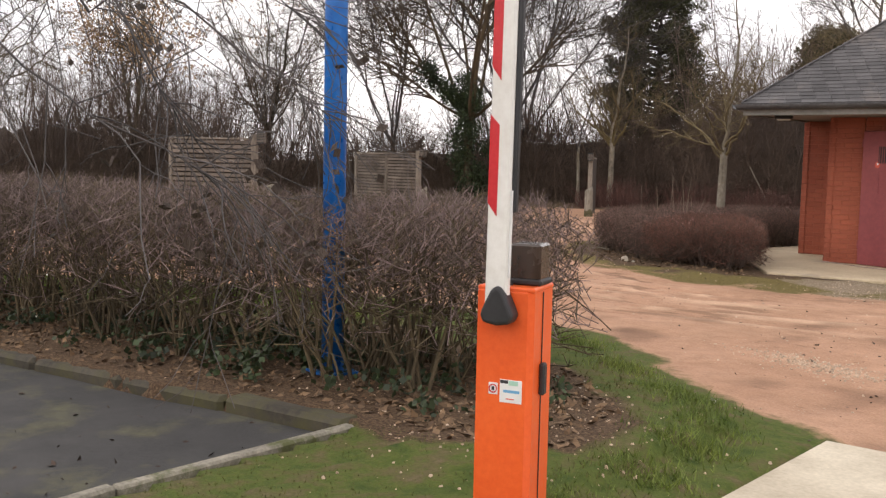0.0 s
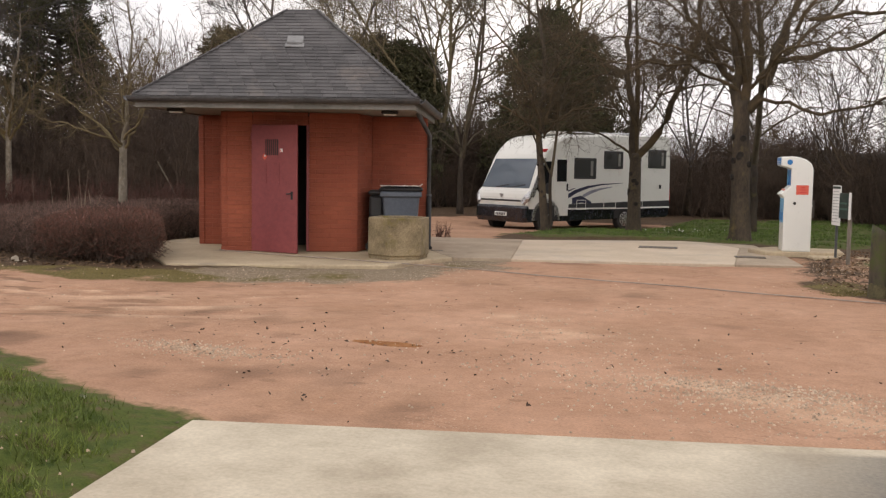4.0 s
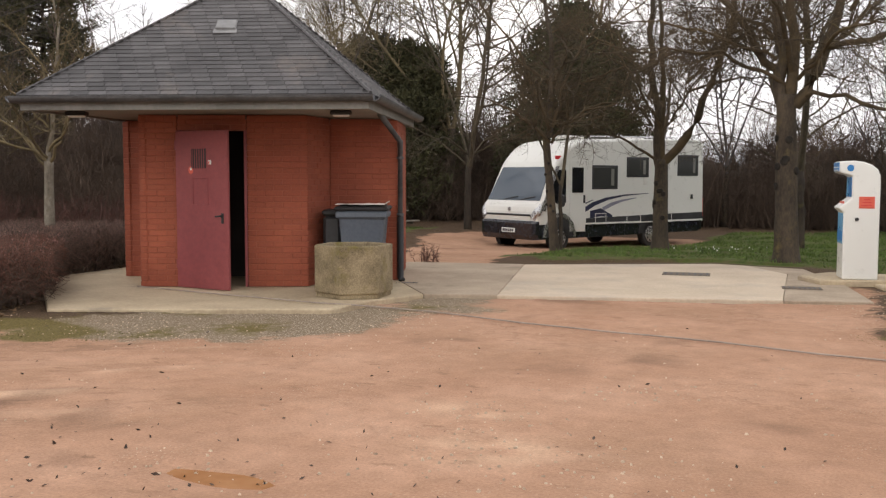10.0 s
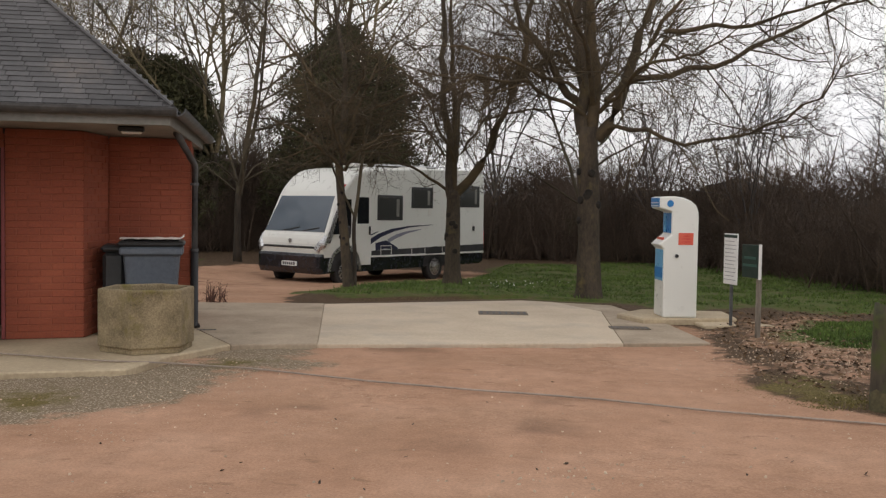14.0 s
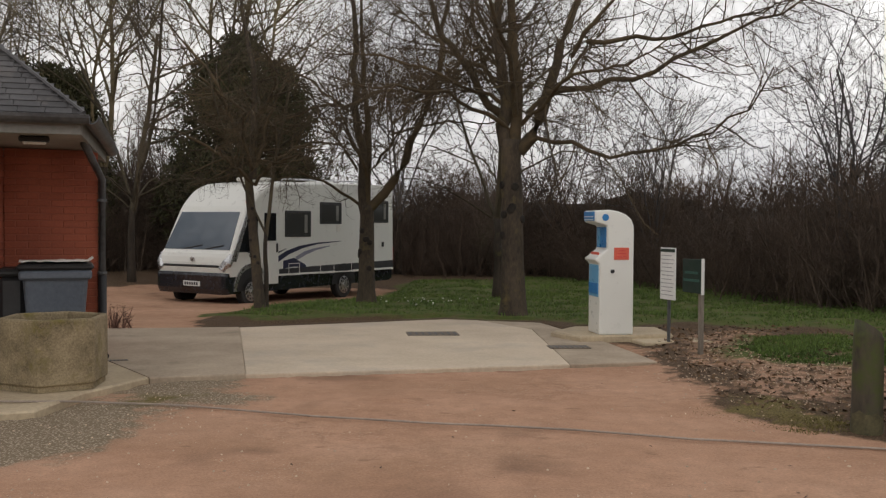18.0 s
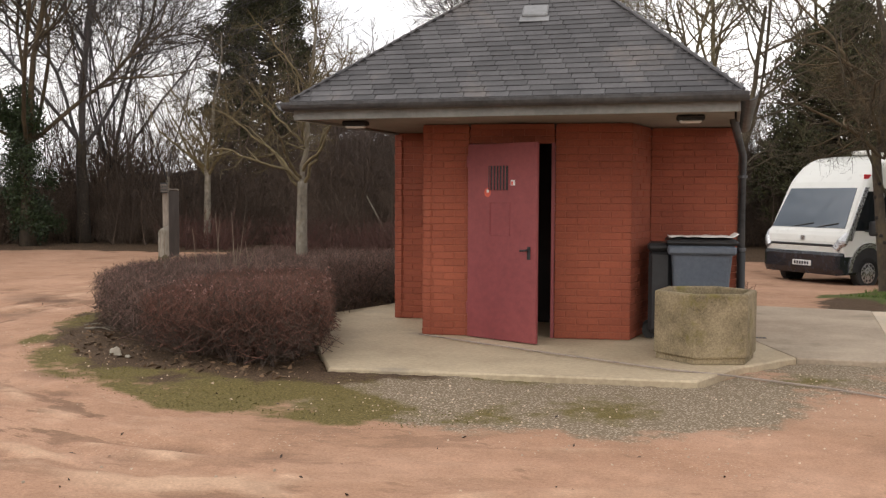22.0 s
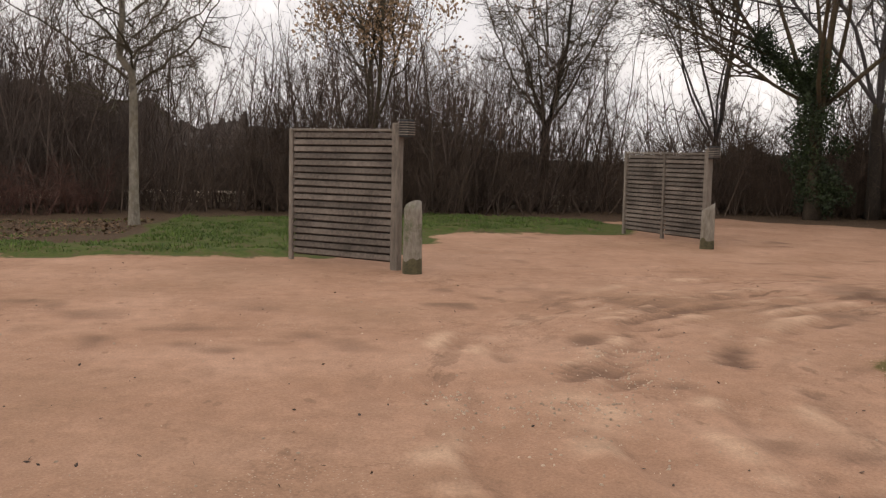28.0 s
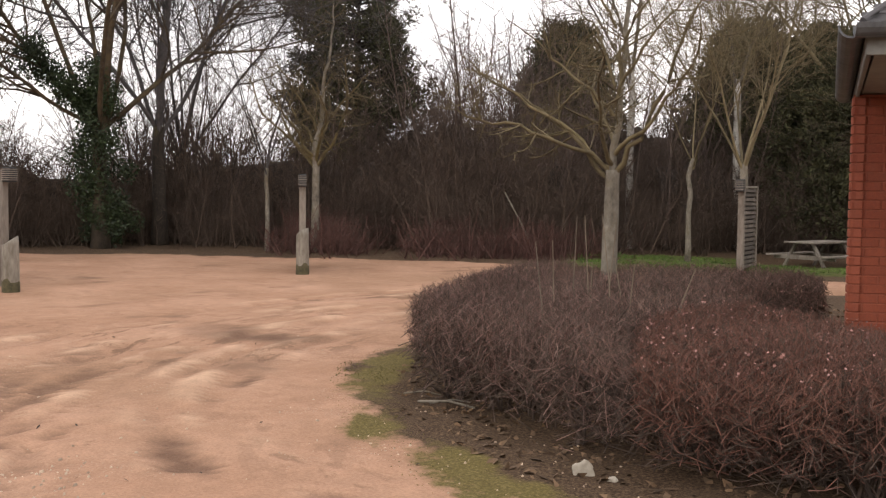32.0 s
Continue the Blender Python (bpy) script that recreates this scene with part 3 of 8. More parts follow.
FAR_GRASS = [(-17.8, 6.3), (-18.6, 7.8), (-22.4, 9.2), (-22.3, 12.8), (-25, 14.6), (-27.5, 10), (-25.5, 4), (-19.5, 3.6), (-18.6, -2), (-17.9, -1), (-18.1, 3.9)]
GREEN_STRIP = [(-15.5, 23.6), (-13, 24.2), (-9.8, 25), (-10.5, 29), (-14.5, 29.5), (-17.2, 26.5)]
LAWN = [(-4.5, 20.7), (-3.4, 20.1), (-0.7, 20.8), (0.8, 20.7), (1.9, 19.6), (2.6, 20.6), (4.2, 19.8), (5.2, 19.4), (9, 18.6), (14, 20), (12, 30), (2, 36), (-2.5, 33), (-2.6, 27), (-4.2, 24)]
PATCH_GRASS = [(3.6, 18.0), (3.0, 16.8), (3.2, 15.9), (4.6, 15.6), (6.5, 16.5), (6, 18.5)]
MOSS_STUB = [(2.2, 14.1), (1.8, 13.2), (2.5, 12.4), (3.2, 12.6), (3.0, 13.9)]
CHIP_VERGE = [(2.0, 16.6), (2.1, 13.6), (3.0, 12.9), (5.0, 14.0), (5.4, 17.6), (3.4, 19.2), (2.2, 18.6)]
SOIL_SPILL = [(-7.6, 4.5), (-6.7, 5.1), (-5.6, 5.6), (-4.6, 5.8), (-5.3, 4.9), (-6.6, 4.4)]
SLAB_FRONT = [(2.6, 5.4), (3.8, 5.83), (5.0, 7.4), (6.5, 6.8), (5.5, 4), (4.4, 5.0)]
BED = [(-6.1, 10.5), (-7.3, 10.15), (-8.5, 10.15), (-9.65, 10.65), (-10.55, 11.4), (-11.25, 12.5), (-12.0, 14.8), (-12.9, 17.2), (-13.2, 19.0), (-9.0, 19.2), (-8.7, 16.5), (-8.9, 15.0), (-7.6, 12.7)]


def rise(X, Y):
    """The lie of the land: level round the yard, falling a little behind the service pad."""
    t = np.clip((Y - 19) / 10, 0, 1)
    side = np.clip((X + 9.5) / 3, 0, 1)
    dip = 0.34 * np.exp(-(((X + 12.9) / 1.9) ** 2) - ((Y - 28.6) / 1.6) ** 2)
    return -0.22 * t * t * (3 - 2 * t) * side - dip


def height_at(x, y):
    return float(rise(np.array([x]), np.array([y]))[0])


ground_grid = {}


def lie(X, Y):
    """Height of the finished ground sheet."""
    xs, ys, Z = ground_grid["x"], ground_grid["y"], ground_grid["z"]
    i, j = np.clip(np.searchsorted(xs, X) - 1, 0, len(xs) - 2), np.clip(np.searchsorted(ys, Y) - 1, 0, len(ys) - 2)
    u, v = (X - xs[i]) / (xs[i + 1] - xs[i]), (Y - ys[j]) / (ys[j + 1] - ys[j])
    return (Z[j, i] * (1 - u) + Z[j, i + 1] * u) * (1 - v) + (Z[j + 1, i] * (1 - u) + Z[j + 1, i + 1] * u) * v


def build_ground():
    def axis(a, b, step, far):
        core = np.arange(a, b, step)
        out = np.cumsum(step * 1.35 ** np.arange(1, 28))
        return np.r_[(a - out[out < far])[::-1], core, core[-1] + out[out < far]]

    xs, ys = axis(-25, 7, 0.08, 900), axis(-3, 27, 0.08, 900)
    X, Y = np.meshgrid(xs, ys)
    warp = 0.22 * lattice(X, Y, 0.9, 3) + 0.1 * lattice(X, Y, 0.3, 4)
    sand = inside(SAND_EDGE, X, Y) + warp
    masks = {}

    def soft(d, w=0.25):
        return np.clip(0.5 + d / (2 * w), 0, 1)

    masks["chippings"] = soft(inside(CHIPPINGS, X, Y) + 1.5 * warp, 0.45) * 0.95
    masks["moss"] = np.maximum.reduce([soft(inside(MOSS_RING, X, Y) + 0.5 * warp, 0.14) * (0.62 + 0.3 * lattice(X, Y, 0.5, 8)),
                                       soft(inside(MOSS_STUB, X, Y) + warp, 0.3) * 0.7, soft(inside(CHIPPINGS, X, Y) + warp, 0.4) * np.clip(0.3 + 0.42 * lattice(X, Y, 0.7, 58), 0, 0.68), soft(inside(SLAB_FRONT, X, Y) + 2 * warp, 0.5) * 0.62])
    grass = np.maximum.reduce([inside(p, X, Y) for p in (NEAR_GRASS, FAR_GRASS, GREEN_STRIP, LAWN, PATCH_GRASS)]) + 0.2 + 1.2 * warp
    masks["grass"] = soft(grass, 0.25)
    litter = np.maximum(inside(HEDGE_SOIL, X, Y), inside(BED, X, Y) + 0.1) + warp
    outside = soft(-sand, 0.25)
    masks["litter"] = np.maximum(soft(litter, 0.25), outside)
    masks["grass"] *= 1 - soft(litter, 0.2)
    masks["litter"] *= 1 - 0.5 * soft(inside(CHIP_VERGE, X, Y) + 2 * warp, 0.5)
    masks["chippings"] = np.maximum(masks["chippings"], 0.62 * soft(inside(SOIL_SPILL, X, Y) + 1.5 * warp, 0.35))
    masks["moss"] *= 1 - soft(inside(BED, X, Y) + 0.6 * warp - 0.1, 0.15)
    # ruts of turning wheels round the planted bed, footprints and hollows
    R = np.hypot(X + 7.2, Y - 14.6)
    ang = np.arctan2(Y - 14.6, X + 7.2)
    ruts, marks = np.zeros_like(X), np.zeros_like(X)
    for r0, w, d, s in ((5.6, 0.09, 0.04, 10), (6.0, 0.11, 0.07, 11), (6.35, 0.09, 0.05, 16), (6.75, 0.1, 0.05, 12), (7.15, 0.12, 0.07, 15), (7.6, 0.12, 0.06, 13), (8.15, 0.1, 0.045, 14)):
        wob = r0 + 0.25 * np.sin(2.3 * ang + s) + 0.12 * lattice(X, Y, 1.1, s)
        broken = np.clip(1.6 * lattice(X, Y, 0.8, s + 20) + 0.5 * lattice(X, Y, 0.25, s + 40) + 0.2, 0, 1)
        prof = np.exp(-((R - wob) / w) ** 2) - 0.55 * np.exp(-((R - wob - 1.9 * w) / w) ** 2)
        ruts -= 0.6 * d * broken * prof
        marks = np.maximum(marks, broken * np.exp(-((R - wob) / (0.8 * w)) ** 2))
    arc = np.clip((ang + 3.3) / 0.4, 0, 1) * np.clip((-0.7 - ang) / 0.5, 0, 1) + np.clip((ang - 2.6) / 0.3, 0, 1)
    ruts *= np.clip(arc, 0, 1)
    marks *= np.clip(arc, 0, 1)
    masks["damp"] = marks * np.clip(0.12 + 0.4 * lattice(X, Y, 0.35, 51) + 0.35 * lattice(X, Y, 0.16, 50), 0, 1) + 0.9 * np.clip(1.3 * lattice(X, Y, 0.34, 52) * lattice(X, Y, 1.9, 53) - 0.26, 0, 1)
    pool = np.hypot((X + 13.6) / 0.9, (Y - 12.8) / 0.45) + 0.5 * lattice(X, Y, 0.4, 55)
    masks["damp"] = np.maximum(masks["damp"], np.clip(1.3 - pool, 0, 0.9))
    # clods and scoops pressed by turning tyres, drawn out along the bend
    S = ang * R
    scoop = lattice(S, R, 0.42, 91) + 0.5 * lattice(S * 2.1, R * 3.2, 0.3, 92)
    lane = np.exp(-((R - 6.95 - 0.2 * np.sin(1.7 * ang)) / 0.42) ** 2) + 0.8 * np.exp(-((R - 5.75) / 0.28) ** 2) + 0.45 * np.exp(-((R - 7.9) / 0.35) ** 2)
    lane *= np.clip(arc, 0, 1) * np.clip(0.55 + 0.9 * lattice(S, R, 1.6, 93), 0, 1)
    hollow_ = np.clip(4.5 * (scoop * np.clip(lane, 0, 1) - 0.3), 0, 1)
    ruts -= 0.03 * hollow_ - 0.016 * np.clip(2.0 * (-scoop * np.clip(lane, 0, 1) - 0.25), 0, 1)
    masks["damp"] = np.maximum(masks["damp"], 0.7 * hollow_)
    # single hollows dug by wheels, and one patch of tyre tread
    for x, y, long_, wide_, deep in ((-11.17, 8.47, 0.32, 0.2, 0.7), (-10.47, 9.44, 0.45, 0.13, 0.9), (-10.1, 9.36, 0.2, 0.08, 0.8), (-13.03, 10.55, 0.4, 0.1, 0.8), (-11.78, 11.19, 0.4, 0.1, 0.8),
                                     (-12.83, 9.75, 0.5, 0.09, 0.7), (-9.47, 8.52, 0.22, 0.12, 0.6), (-9.13, 9.34, 0.3, 0.06, 0.5), (-10.3, 8.38, 0.55, 0.15, 0.6)):
        a_ = math.atan2(y - 14.6, x + 7.2) + math.pi / 2
        u = (X - x) * math.cos(a_) + (Y - y) * math.sin(a_)
        v = -(X - x) * math.sin(a_) + (Y - y) * math.cos(a_)
        dip = np.clip(1.5 * (1.15 - np.hypot(u / long_, v / wide_) + 0.5 * lattice(X, Y, 0.17, 95)), 0, 1)
        if long_ > 0.52:
            dip = dip * np.clip(0.55 + 0.8 * np.sin(v * 70.0 + 3 * lattice(X, Y, 0.4, 96)), 0, 1)
        ruts -= 0.022 * dip
        masks["damp"] = np.maximum(masks["damp"], deep * dip)
    masks["damp"] = np.clip(masks["damp"], 0, 0.85)
    masks["track"] = np.clip(arc, 0, 1) * np.clip((R - 5.0) / 0.5, 0, 1) * np.clip((8.9 - R) / 0.8, 0, 1) * np.clip(0.7 + 0.9 * lattice(X, Y, 1.3, 61), 0, 1)
    masks["ridge"] = np.clip(ruts / 0.008, 0, 0.75) * np.clip(0.5 + lattice(X, Y, 0.3, 57), 0, 1)
    for px, py, sx, sy in ((2.1, 6.75, 0.75, 0.28), (2.9, 6.35, 0.5, 0.25), (-1.9, 6.33, 0.42, 0.14), (0.4, 8.3, 0.5, 0.3), (-0.2, 9.1, 0.3, 0.2), (-8.9, 7.65, 0.4, 0.3)):
        drift = np.exp(-((X - px) / sx) ** 2 - ((Y - py) / sy) ** 2)
        masks["ridge"] = np.maximum(masks["ridge"], np.clip(1.3 * drift * (0.5 + 0.6 * lattice(X, Y, 0.17, 59) + 0.4 * lattice(X, Y, 0.5, 60)), 0, 0.7))
    rough = 0.005 * lattice(X, Y, 0.6, 31) + 0.004 * lattice(X, Y, 0.22, 32) + 0.008 * lattice(X, Y, 2.4, 33)
    pits = -0.022 * np.clip(lattice(X, Y, 0.42, 35) - 0.62, 0, 1) * 2
    Z = rise(X, Y) + (rough + pits + ruts) * soft(sand, 0.3) + (0.03 * lattice(X, Y, 0.5, 41) + 0.03) * soft(-sand, 0.3)
    Z += 0.05 * soft(grass, 0.4) * soft(-sand, 0.3)
    puddle = np.hypot((X + 0.75) / 0.6, (Y - 7.28) / 0.16)
    Z -= 0.022 * np.clip(1.3 - puddle, 0, 1)
    for under in (SLAB_NEAR, PAD, HUT_SLAB, TARMAC):
        d = inside(under, X, Y)
        Z = np.where(d > -0.5, np.minimum(Z, 0.022 if under is not TARMAC else 0.03), Z)
        Z = np.where(d > -0.03, np.minimum(Z, -0.14 if under is TARMAC else -0.03), Z)
    Z = np.where((np.abs(X) > 40) | (Y > 45) | (Y < -12), Z * 0 + rise(X, Y), Z)
    ground_grid.update(x=xs, y=ys, z=Z)
    n, m = X.shape
    verts = np.stack([X.ravel(), Y.ravel(), Z.ravel()], 1)
    i = np.arange(n * m).reshape(n, m)
    faces = np.stack([i[:-1, :-1].ravel(), i[:-1, 1:].ravel(), i[1:, 1:].ravel(), i[1:, :-1].ravel()], 1)
    me = bpy.data.meshes.new("ground")
    me.vertices.add(len(verts))
    me.vertices.foreach_set("co", verts.ravel())
    me.loops.add(faces.size)
    me.loops.foreach_set("vertex_index", faces.ravel())
    me.polygons.add(len(faces))
    me.polygons.foreach_set("loop_start", np.arange(len(faces)) * 4)
    me.polygons.foreach_set("use_smooth", np.ones(len(faces), bool))
    me.update(calc_edges=True)
    for name, mask in masks.items():
        a = me.attributes.new(name, "FLOAT", "POINT")
        a.data.foreach_set("value", mask.ravel().astype(np.float32))
    me.materials.append(GROUND)
    return tagged(new("ground", me), "compacted orange sandy yard with wheel ruts and grassy edges", "ground", kind="structure")


def along(p, q, s, t):
    """A point s of the way from p to q, and t metres to the left."""
    d = Vector((q[0] - p[0], q[1] - p[1]))
    n = Vector((-d.y, d.x)).normalized()
    return (p[0] + d.x * s + n.x * t, p[1] + d.y * s + n.y * t)


# near slab under the barrier, service pad behind the yard, slab round the hut, tarmac car park
SLAB_NEAR = [(-0.48, 4.45), (3.72, 5.79), (4.0, 5.35), (6.2, -2.2), (1.75, -3.6)]
PAD = [(-2.3, 14.55), (1.93, 15.95), (1.55, 17.6), (0.75, 20.0), (-0.7, 20.3), (-3.55, 18.7)]
HUT_SLAB = [(-6.2, 11.1), (-3.42, 12.5), (-3.4, 13.3), (-3.15, 14.2), (-2.3, 14.55), (-3.55, 18.7), (-5.2, 18.3), (-9.2, 17.4), (-8.9, 13.4)]
TARMAC = [(-1.55, 0.98), (-1.85, 1.95), (-2.0, 2.38), (-2.2, 2.42), (-3.4, 1.72), (-5.4, 0.9), (-16, -4), (-16, -12), (2, -12)]

ground = build_ground()
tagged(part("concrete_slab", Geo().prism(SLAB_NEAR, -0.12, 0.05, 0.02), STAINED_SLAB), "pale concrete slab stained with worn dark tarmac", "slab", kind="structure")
PAD_PALE = [(-2.3, 14.55), (0.95, 15.63), (0.62, 19.0), (-0.2, 20.2), (-0.7, 20.3), (-3.55, 18.7)]
PAD_GREY = [(0.955, 15.632), (1.93, 15.95), (1.55, 17.6), (0.75, 20.0), (-0.195, 20.198), (0.625, 19.0)]
tagged(part("service_pad", Geo().prism(PAD_PALE, -0.12, 0.034, 0.012), PALE_CONCRETE), "pale concrete service pad with a drain cover", "slab", kind="structure")
tagged(part("service_pad", Geo().prism(PAD_GREY, -0.12, 0.031, 0.01), GREY_CONCRETE), "grey-brown older end of the service pad", "slab", kind="structure")
HUT_FRONT = [(-6.2, 11.1), (-3.42, 12.5), (-3.4, 13.3), (-3.15, 14.2), (-4.3, 15.6), (-9.2, 17.4), (-8.9, 13.4)]
APRON = [(-3.145, 14.21), (-2.3, 14.55), (-3.55, 18.7), (-5.2, 18.3), (-9.15, 17.42), (-4.295, 15.615)]
tagged(part("hut_slab", Geo().prism(HUT_FRONT, -0.12, 0.045, 0.015), CONCRETE), "cream concrete slab before the brick hut", "slab", kind="structure")
tagged(part("apron_slab", Geo().prism(APRON, -0.12, 0.041, 0.012), GREY_CONCRETE), "grey-brown concrete apron beside the brick hut", "slab", kind="structure")
tagged(part("road", Geo().prism(TARMAC, -0.3, -0.06), ASPHALT), "dark worn tarmac of a parking area", "road", kind="structure")

# ---------------------------------------------------------------- kerbs
def kerb_run(p, q, piece=0.95):
    L = math.hypot(q[0] - p[0], q[1] - p[1])
    n = max(1, round(L / piece))
    turn = math.atan2(q[1] - p[1], q[0] - p[0])
    for k in range(n):
        x, y = along(p, q, (k + 0.5) / n, 0.0)
        ob = part("kerb_stone", Geo().box(0, 0, 0, L / n - 0.012, 0.2, 0.3, 0.03), KERB, kerb)
        ob.matrix_basis = pose(x, y, -0.125 + random.uniform(-0.014, 0.01), random.uniform(-5, 4), random.uniform(-0.8, 0.8), math.degrees(turn) + random.uniform(-0.8, 0.8))


kerb = empty("kerb", 0, 0, 0, 0, "mossy concrete kerb round the tarmac", "kerb", kind="structure")
kerb_run((-2.12, 2.46), (-12.4, -2.25))
edging = empty("edging", 0, 0, 0, 0, "narrow pale mossy concrete edging flush with the grass", "kerb", kind="structure")
for p, q in (((-2.02, 2.4), (-1.62, 1.0)), ((-1.62, 1.0), (-1.0, -0.6)), ((-1.0, -0.6), (0.5, -4.5))):
    L = math.hypot(q[0] - p[0], q[1] - p[1])
    n = max(1, round(L / 0.98))
    for k in range(n):
        x, y = along(p, q, (k + 0.5) / n, 0.0)
        ob = part("edging_stone", Geo().box(0, 0, 0, L / n - 0.008, 0.075, 0.25, 0.012), EDGING, edging)
        ob.matrix_basis = pose(x, y, -0.09 + random.uniform(-0.006, 0.006), 0, 0, math.degrees(math.atan2(q[1] - p[1], q[0] - p[0])) + random.uniform(-0.5, 0.5))

# ---------------------------------------------------------------- the brick hut
HUT_TURN = math.radians(25)
HU, HV = Vector((math.cos(HUT_TURN), math.sin(HUT_TURN))), Vector((-math.sin(HUT_TURN), math.cos(HUT_TURN)))
HC = Vector((-6.05, 14.5))
BAY_L, DOOR_L, DOOR_R, BAY_R = (-6.82, 13.2), (-6.36, 13.42), (-5.55, 13.82), (-4.86, 14.2)
RECESS_R, WING_R, WING_L, BACK_L, BACK_R, RECESS_L = (-5.02, 15.0), (-4.2, 15.45), (-7.98, 14.12), (-8.15, 15.1), (-4.95, 17.1), (-7.15, 14.5)
WALL_TOP = 2.3
hut = empty("brick_hut", HC.x, HC.y, 0.05, 0, "small red brick toilet hut with a slate pyramid roof", "hut")
hut_inv = Matrix.Translation((-HC.x, -HC.y, -0.05))


def at_hut(ob):
    """Child of the hut, modelled in world metres."""
    ob.matrix_basis = hut_inv @ ob.matrix_basis
    return ob


def wall_backing(p, q, z0=0.05, z1=WALL_TOP, thick=0.2):
    L = math.hypot(q[0] - p[0], q[1] - p[1])
    s0, s1 = 0.012 / L, 1 - 0.012 / L
    t0, t1 = 0.09 / L, 1 - 0.09 / L
    a, b = along(p, q, s0, 0.002), along(p, q, s1, 0.002)
    c, d = along(p, q, t1, thick), along(p, q, t0, thick)
    return Geo().prism([a, b, c, d], z0, z1)


def brick_wall(p, q, material, single=False, z0=0.05, z1=WALL_TOP, course=0.0745, length=0.232):
    """Courses of bricks in stretcher bond on the outside of the line from p to q."""
    L = math.hypot(q[0] - p[0], q[1] - p[1])
    turn = math.atan2(q[1] - p[1], q[0] - p[0])
    joined = Geo()
    brick_mesh = {}
    rows = int((z1 - z0) / course)
    for r in range(rows):
        x = -length / 2 if r % 2 else 0.0
        z = z0 + (r + 0.5) * course
        while x < L - 0.01:
            a, b = max(x, 0), min(x + length, L)
            x += length
            w = b - a - 0.008
            if w < 0.03:
                continue
            cx, cy = along(p, q, (a + b) / 2 / L, 0.045 + random.uniform(-0.0025, 0.0025))
            if single:
                key = round(w, 3)
                if key not in brick_mesh:
                    brick_mesh[key] = Geo().box(0, 0, 0, w, 0.1, course - 0.008, 0.005).mesh("brick", material)
                ob = new("brick", brick_mesh[key])
                ob.parent = single
                ob.matrix_basis = pose(cx, cy, z, 0, 0, math.degrees(turn))
            else:
                joined.box(cx, cy, z, w, 0.1, course - 0.008, 0.005, turn)
    return joined


hut_walls = []
for name, p, q, piecewise in (("front_wall", BAY_L, DOOR_L, 1), ("front_wall", DOOR_R, BAY_R, 1), ("bay_side_wall", BAY_R, RECESS_R, 0),
                              ("recess_wall", RECESS_R, WING_R, 0), ("side_wall", WING_R, BACK_R, 0), ("back_wall", BACK_R, BACK_L, 0),
                              ("side_wall", BACK_L, WING_L, 0), ("recess_wall", WING_L, RECESS_L, 0), ("bay_side_wall", RECESS_L, BAY_L, 0)):
    w = at_hut(part(name, wall_backing(p, q), MORTAR, hut))
    hut_walls.append((w, p, q, piecewise))
lintel = at_hut(part("lintel_wall", wall_backing(DOOR_L, DOOR_R, 2.1), MORTAR, hut))
# wall behind the doorway, coloured near-black in place of the room's shade
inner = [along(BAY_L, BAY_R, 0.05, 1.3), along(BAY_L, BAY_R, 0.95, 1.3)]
at_hut(part("inner_wall", Geo().prism([inner[0], inner[1], along(*inner, 1, 0.1), along(*inner, 0, 0.1)], 0.05, WALL_TOP), INTERIOR_SHADE, hut, "dark inner wall behind the open door"))

# roof: four slopes of slates on boards, soffit, fascia and gutters
EAVE, APEX, HALF, CUT = 2.41, 4.2, 2.13, 0.885
ROOF_RING = [(-7.37, 11.78), (-3.38, 13.31), (-4.85, 17.25), (-8.35, 15.5)]


def corner(a, b, r=HALF):
    s = r / HALF
    fa, fb = (1 + a * s) / 2, (1 + b * s) / 2
    q = [Vector(p) for p in ROOF_RING]
    v = q[0].lerp(q[1], fa).lerp(q[3].lerp(q[2], fa), fb)
    return v.x, v.y


ring = [corner(-1, -1), corner(1, -1), corner(1, 1), corner(-1, 1)]
roof_board = Geo()
crown_ring = [tuple(Vector((x, y, EAVE + 0.03)).lerp(Vector((HC.x, HC.y, APEX)), CUT)) for x, y in ring]
roof_board.add([(x, y, EAVE + 0.03) for x, y in ring] + crown_ring, [(0, 1, 5, 4), (1, 2, 6, 5), (2, 3, 7, 6), (3, 0, 4, 7), (3, 2, 1, 0), (4, 5, 6, 7)])
roof = at_hut(part("roof", roof_board, SLATE_JOINED, hut, "dark grey slate pyramid roof with a small vent"))
inner_ring = [corner(-1, -1, HALF - 0.07), corner(1, -1, HALF - 0.07), corner(1, 1, HALF - 0.07), corner(-1, 1, HALF - 0.07)]
at_hut(part("soffit", Geo().prism(inner_ring, EAVE - 0.1, EAVE - 0.07), SOFFIT, hut, "pale painted soffit boards"))
for k in range(4):
    p, q = ring[k], ring[(k + 1) % 4]
    L = math.hypot(q[0] - p[0], q[1] - p[1])
    turn = math.atan2(q[1] - p[1], q[0] - p[0])
    mx, my = along(p, q, 0.5, 0.035)
    at_hut(part("fascia", Geo().box(mx, my, EAVE - 0.055, L - 0.06, 0.03, 0.14, 0.004, turn), FASCIA, hut))
    prof = [(0.075 * math.cos(t), 0.075 * math.sin(t)) for t in np.linspace(math.pi, 2 * math.pi, 9)]
    prof += [(0.065 * math.cos(t), 0.065 * math.sin(t) + 0.002) for t in np.linspace(2 * math.pi, math.pi, 9)]
    gx, gy = along(p, q, 0, -0.055)
    m = Matrix.Translation((gx, gy, EAVE + 0.035)) @ Matrix.Rotation(turn - math.pi / 2, 4, "Z")
    gut = at_hut(part("gutter", Geo().extrude(prof, m, -0.05, L + 0.05), ZINC, hut, "half-round grey gutter"))
    solid(gut)


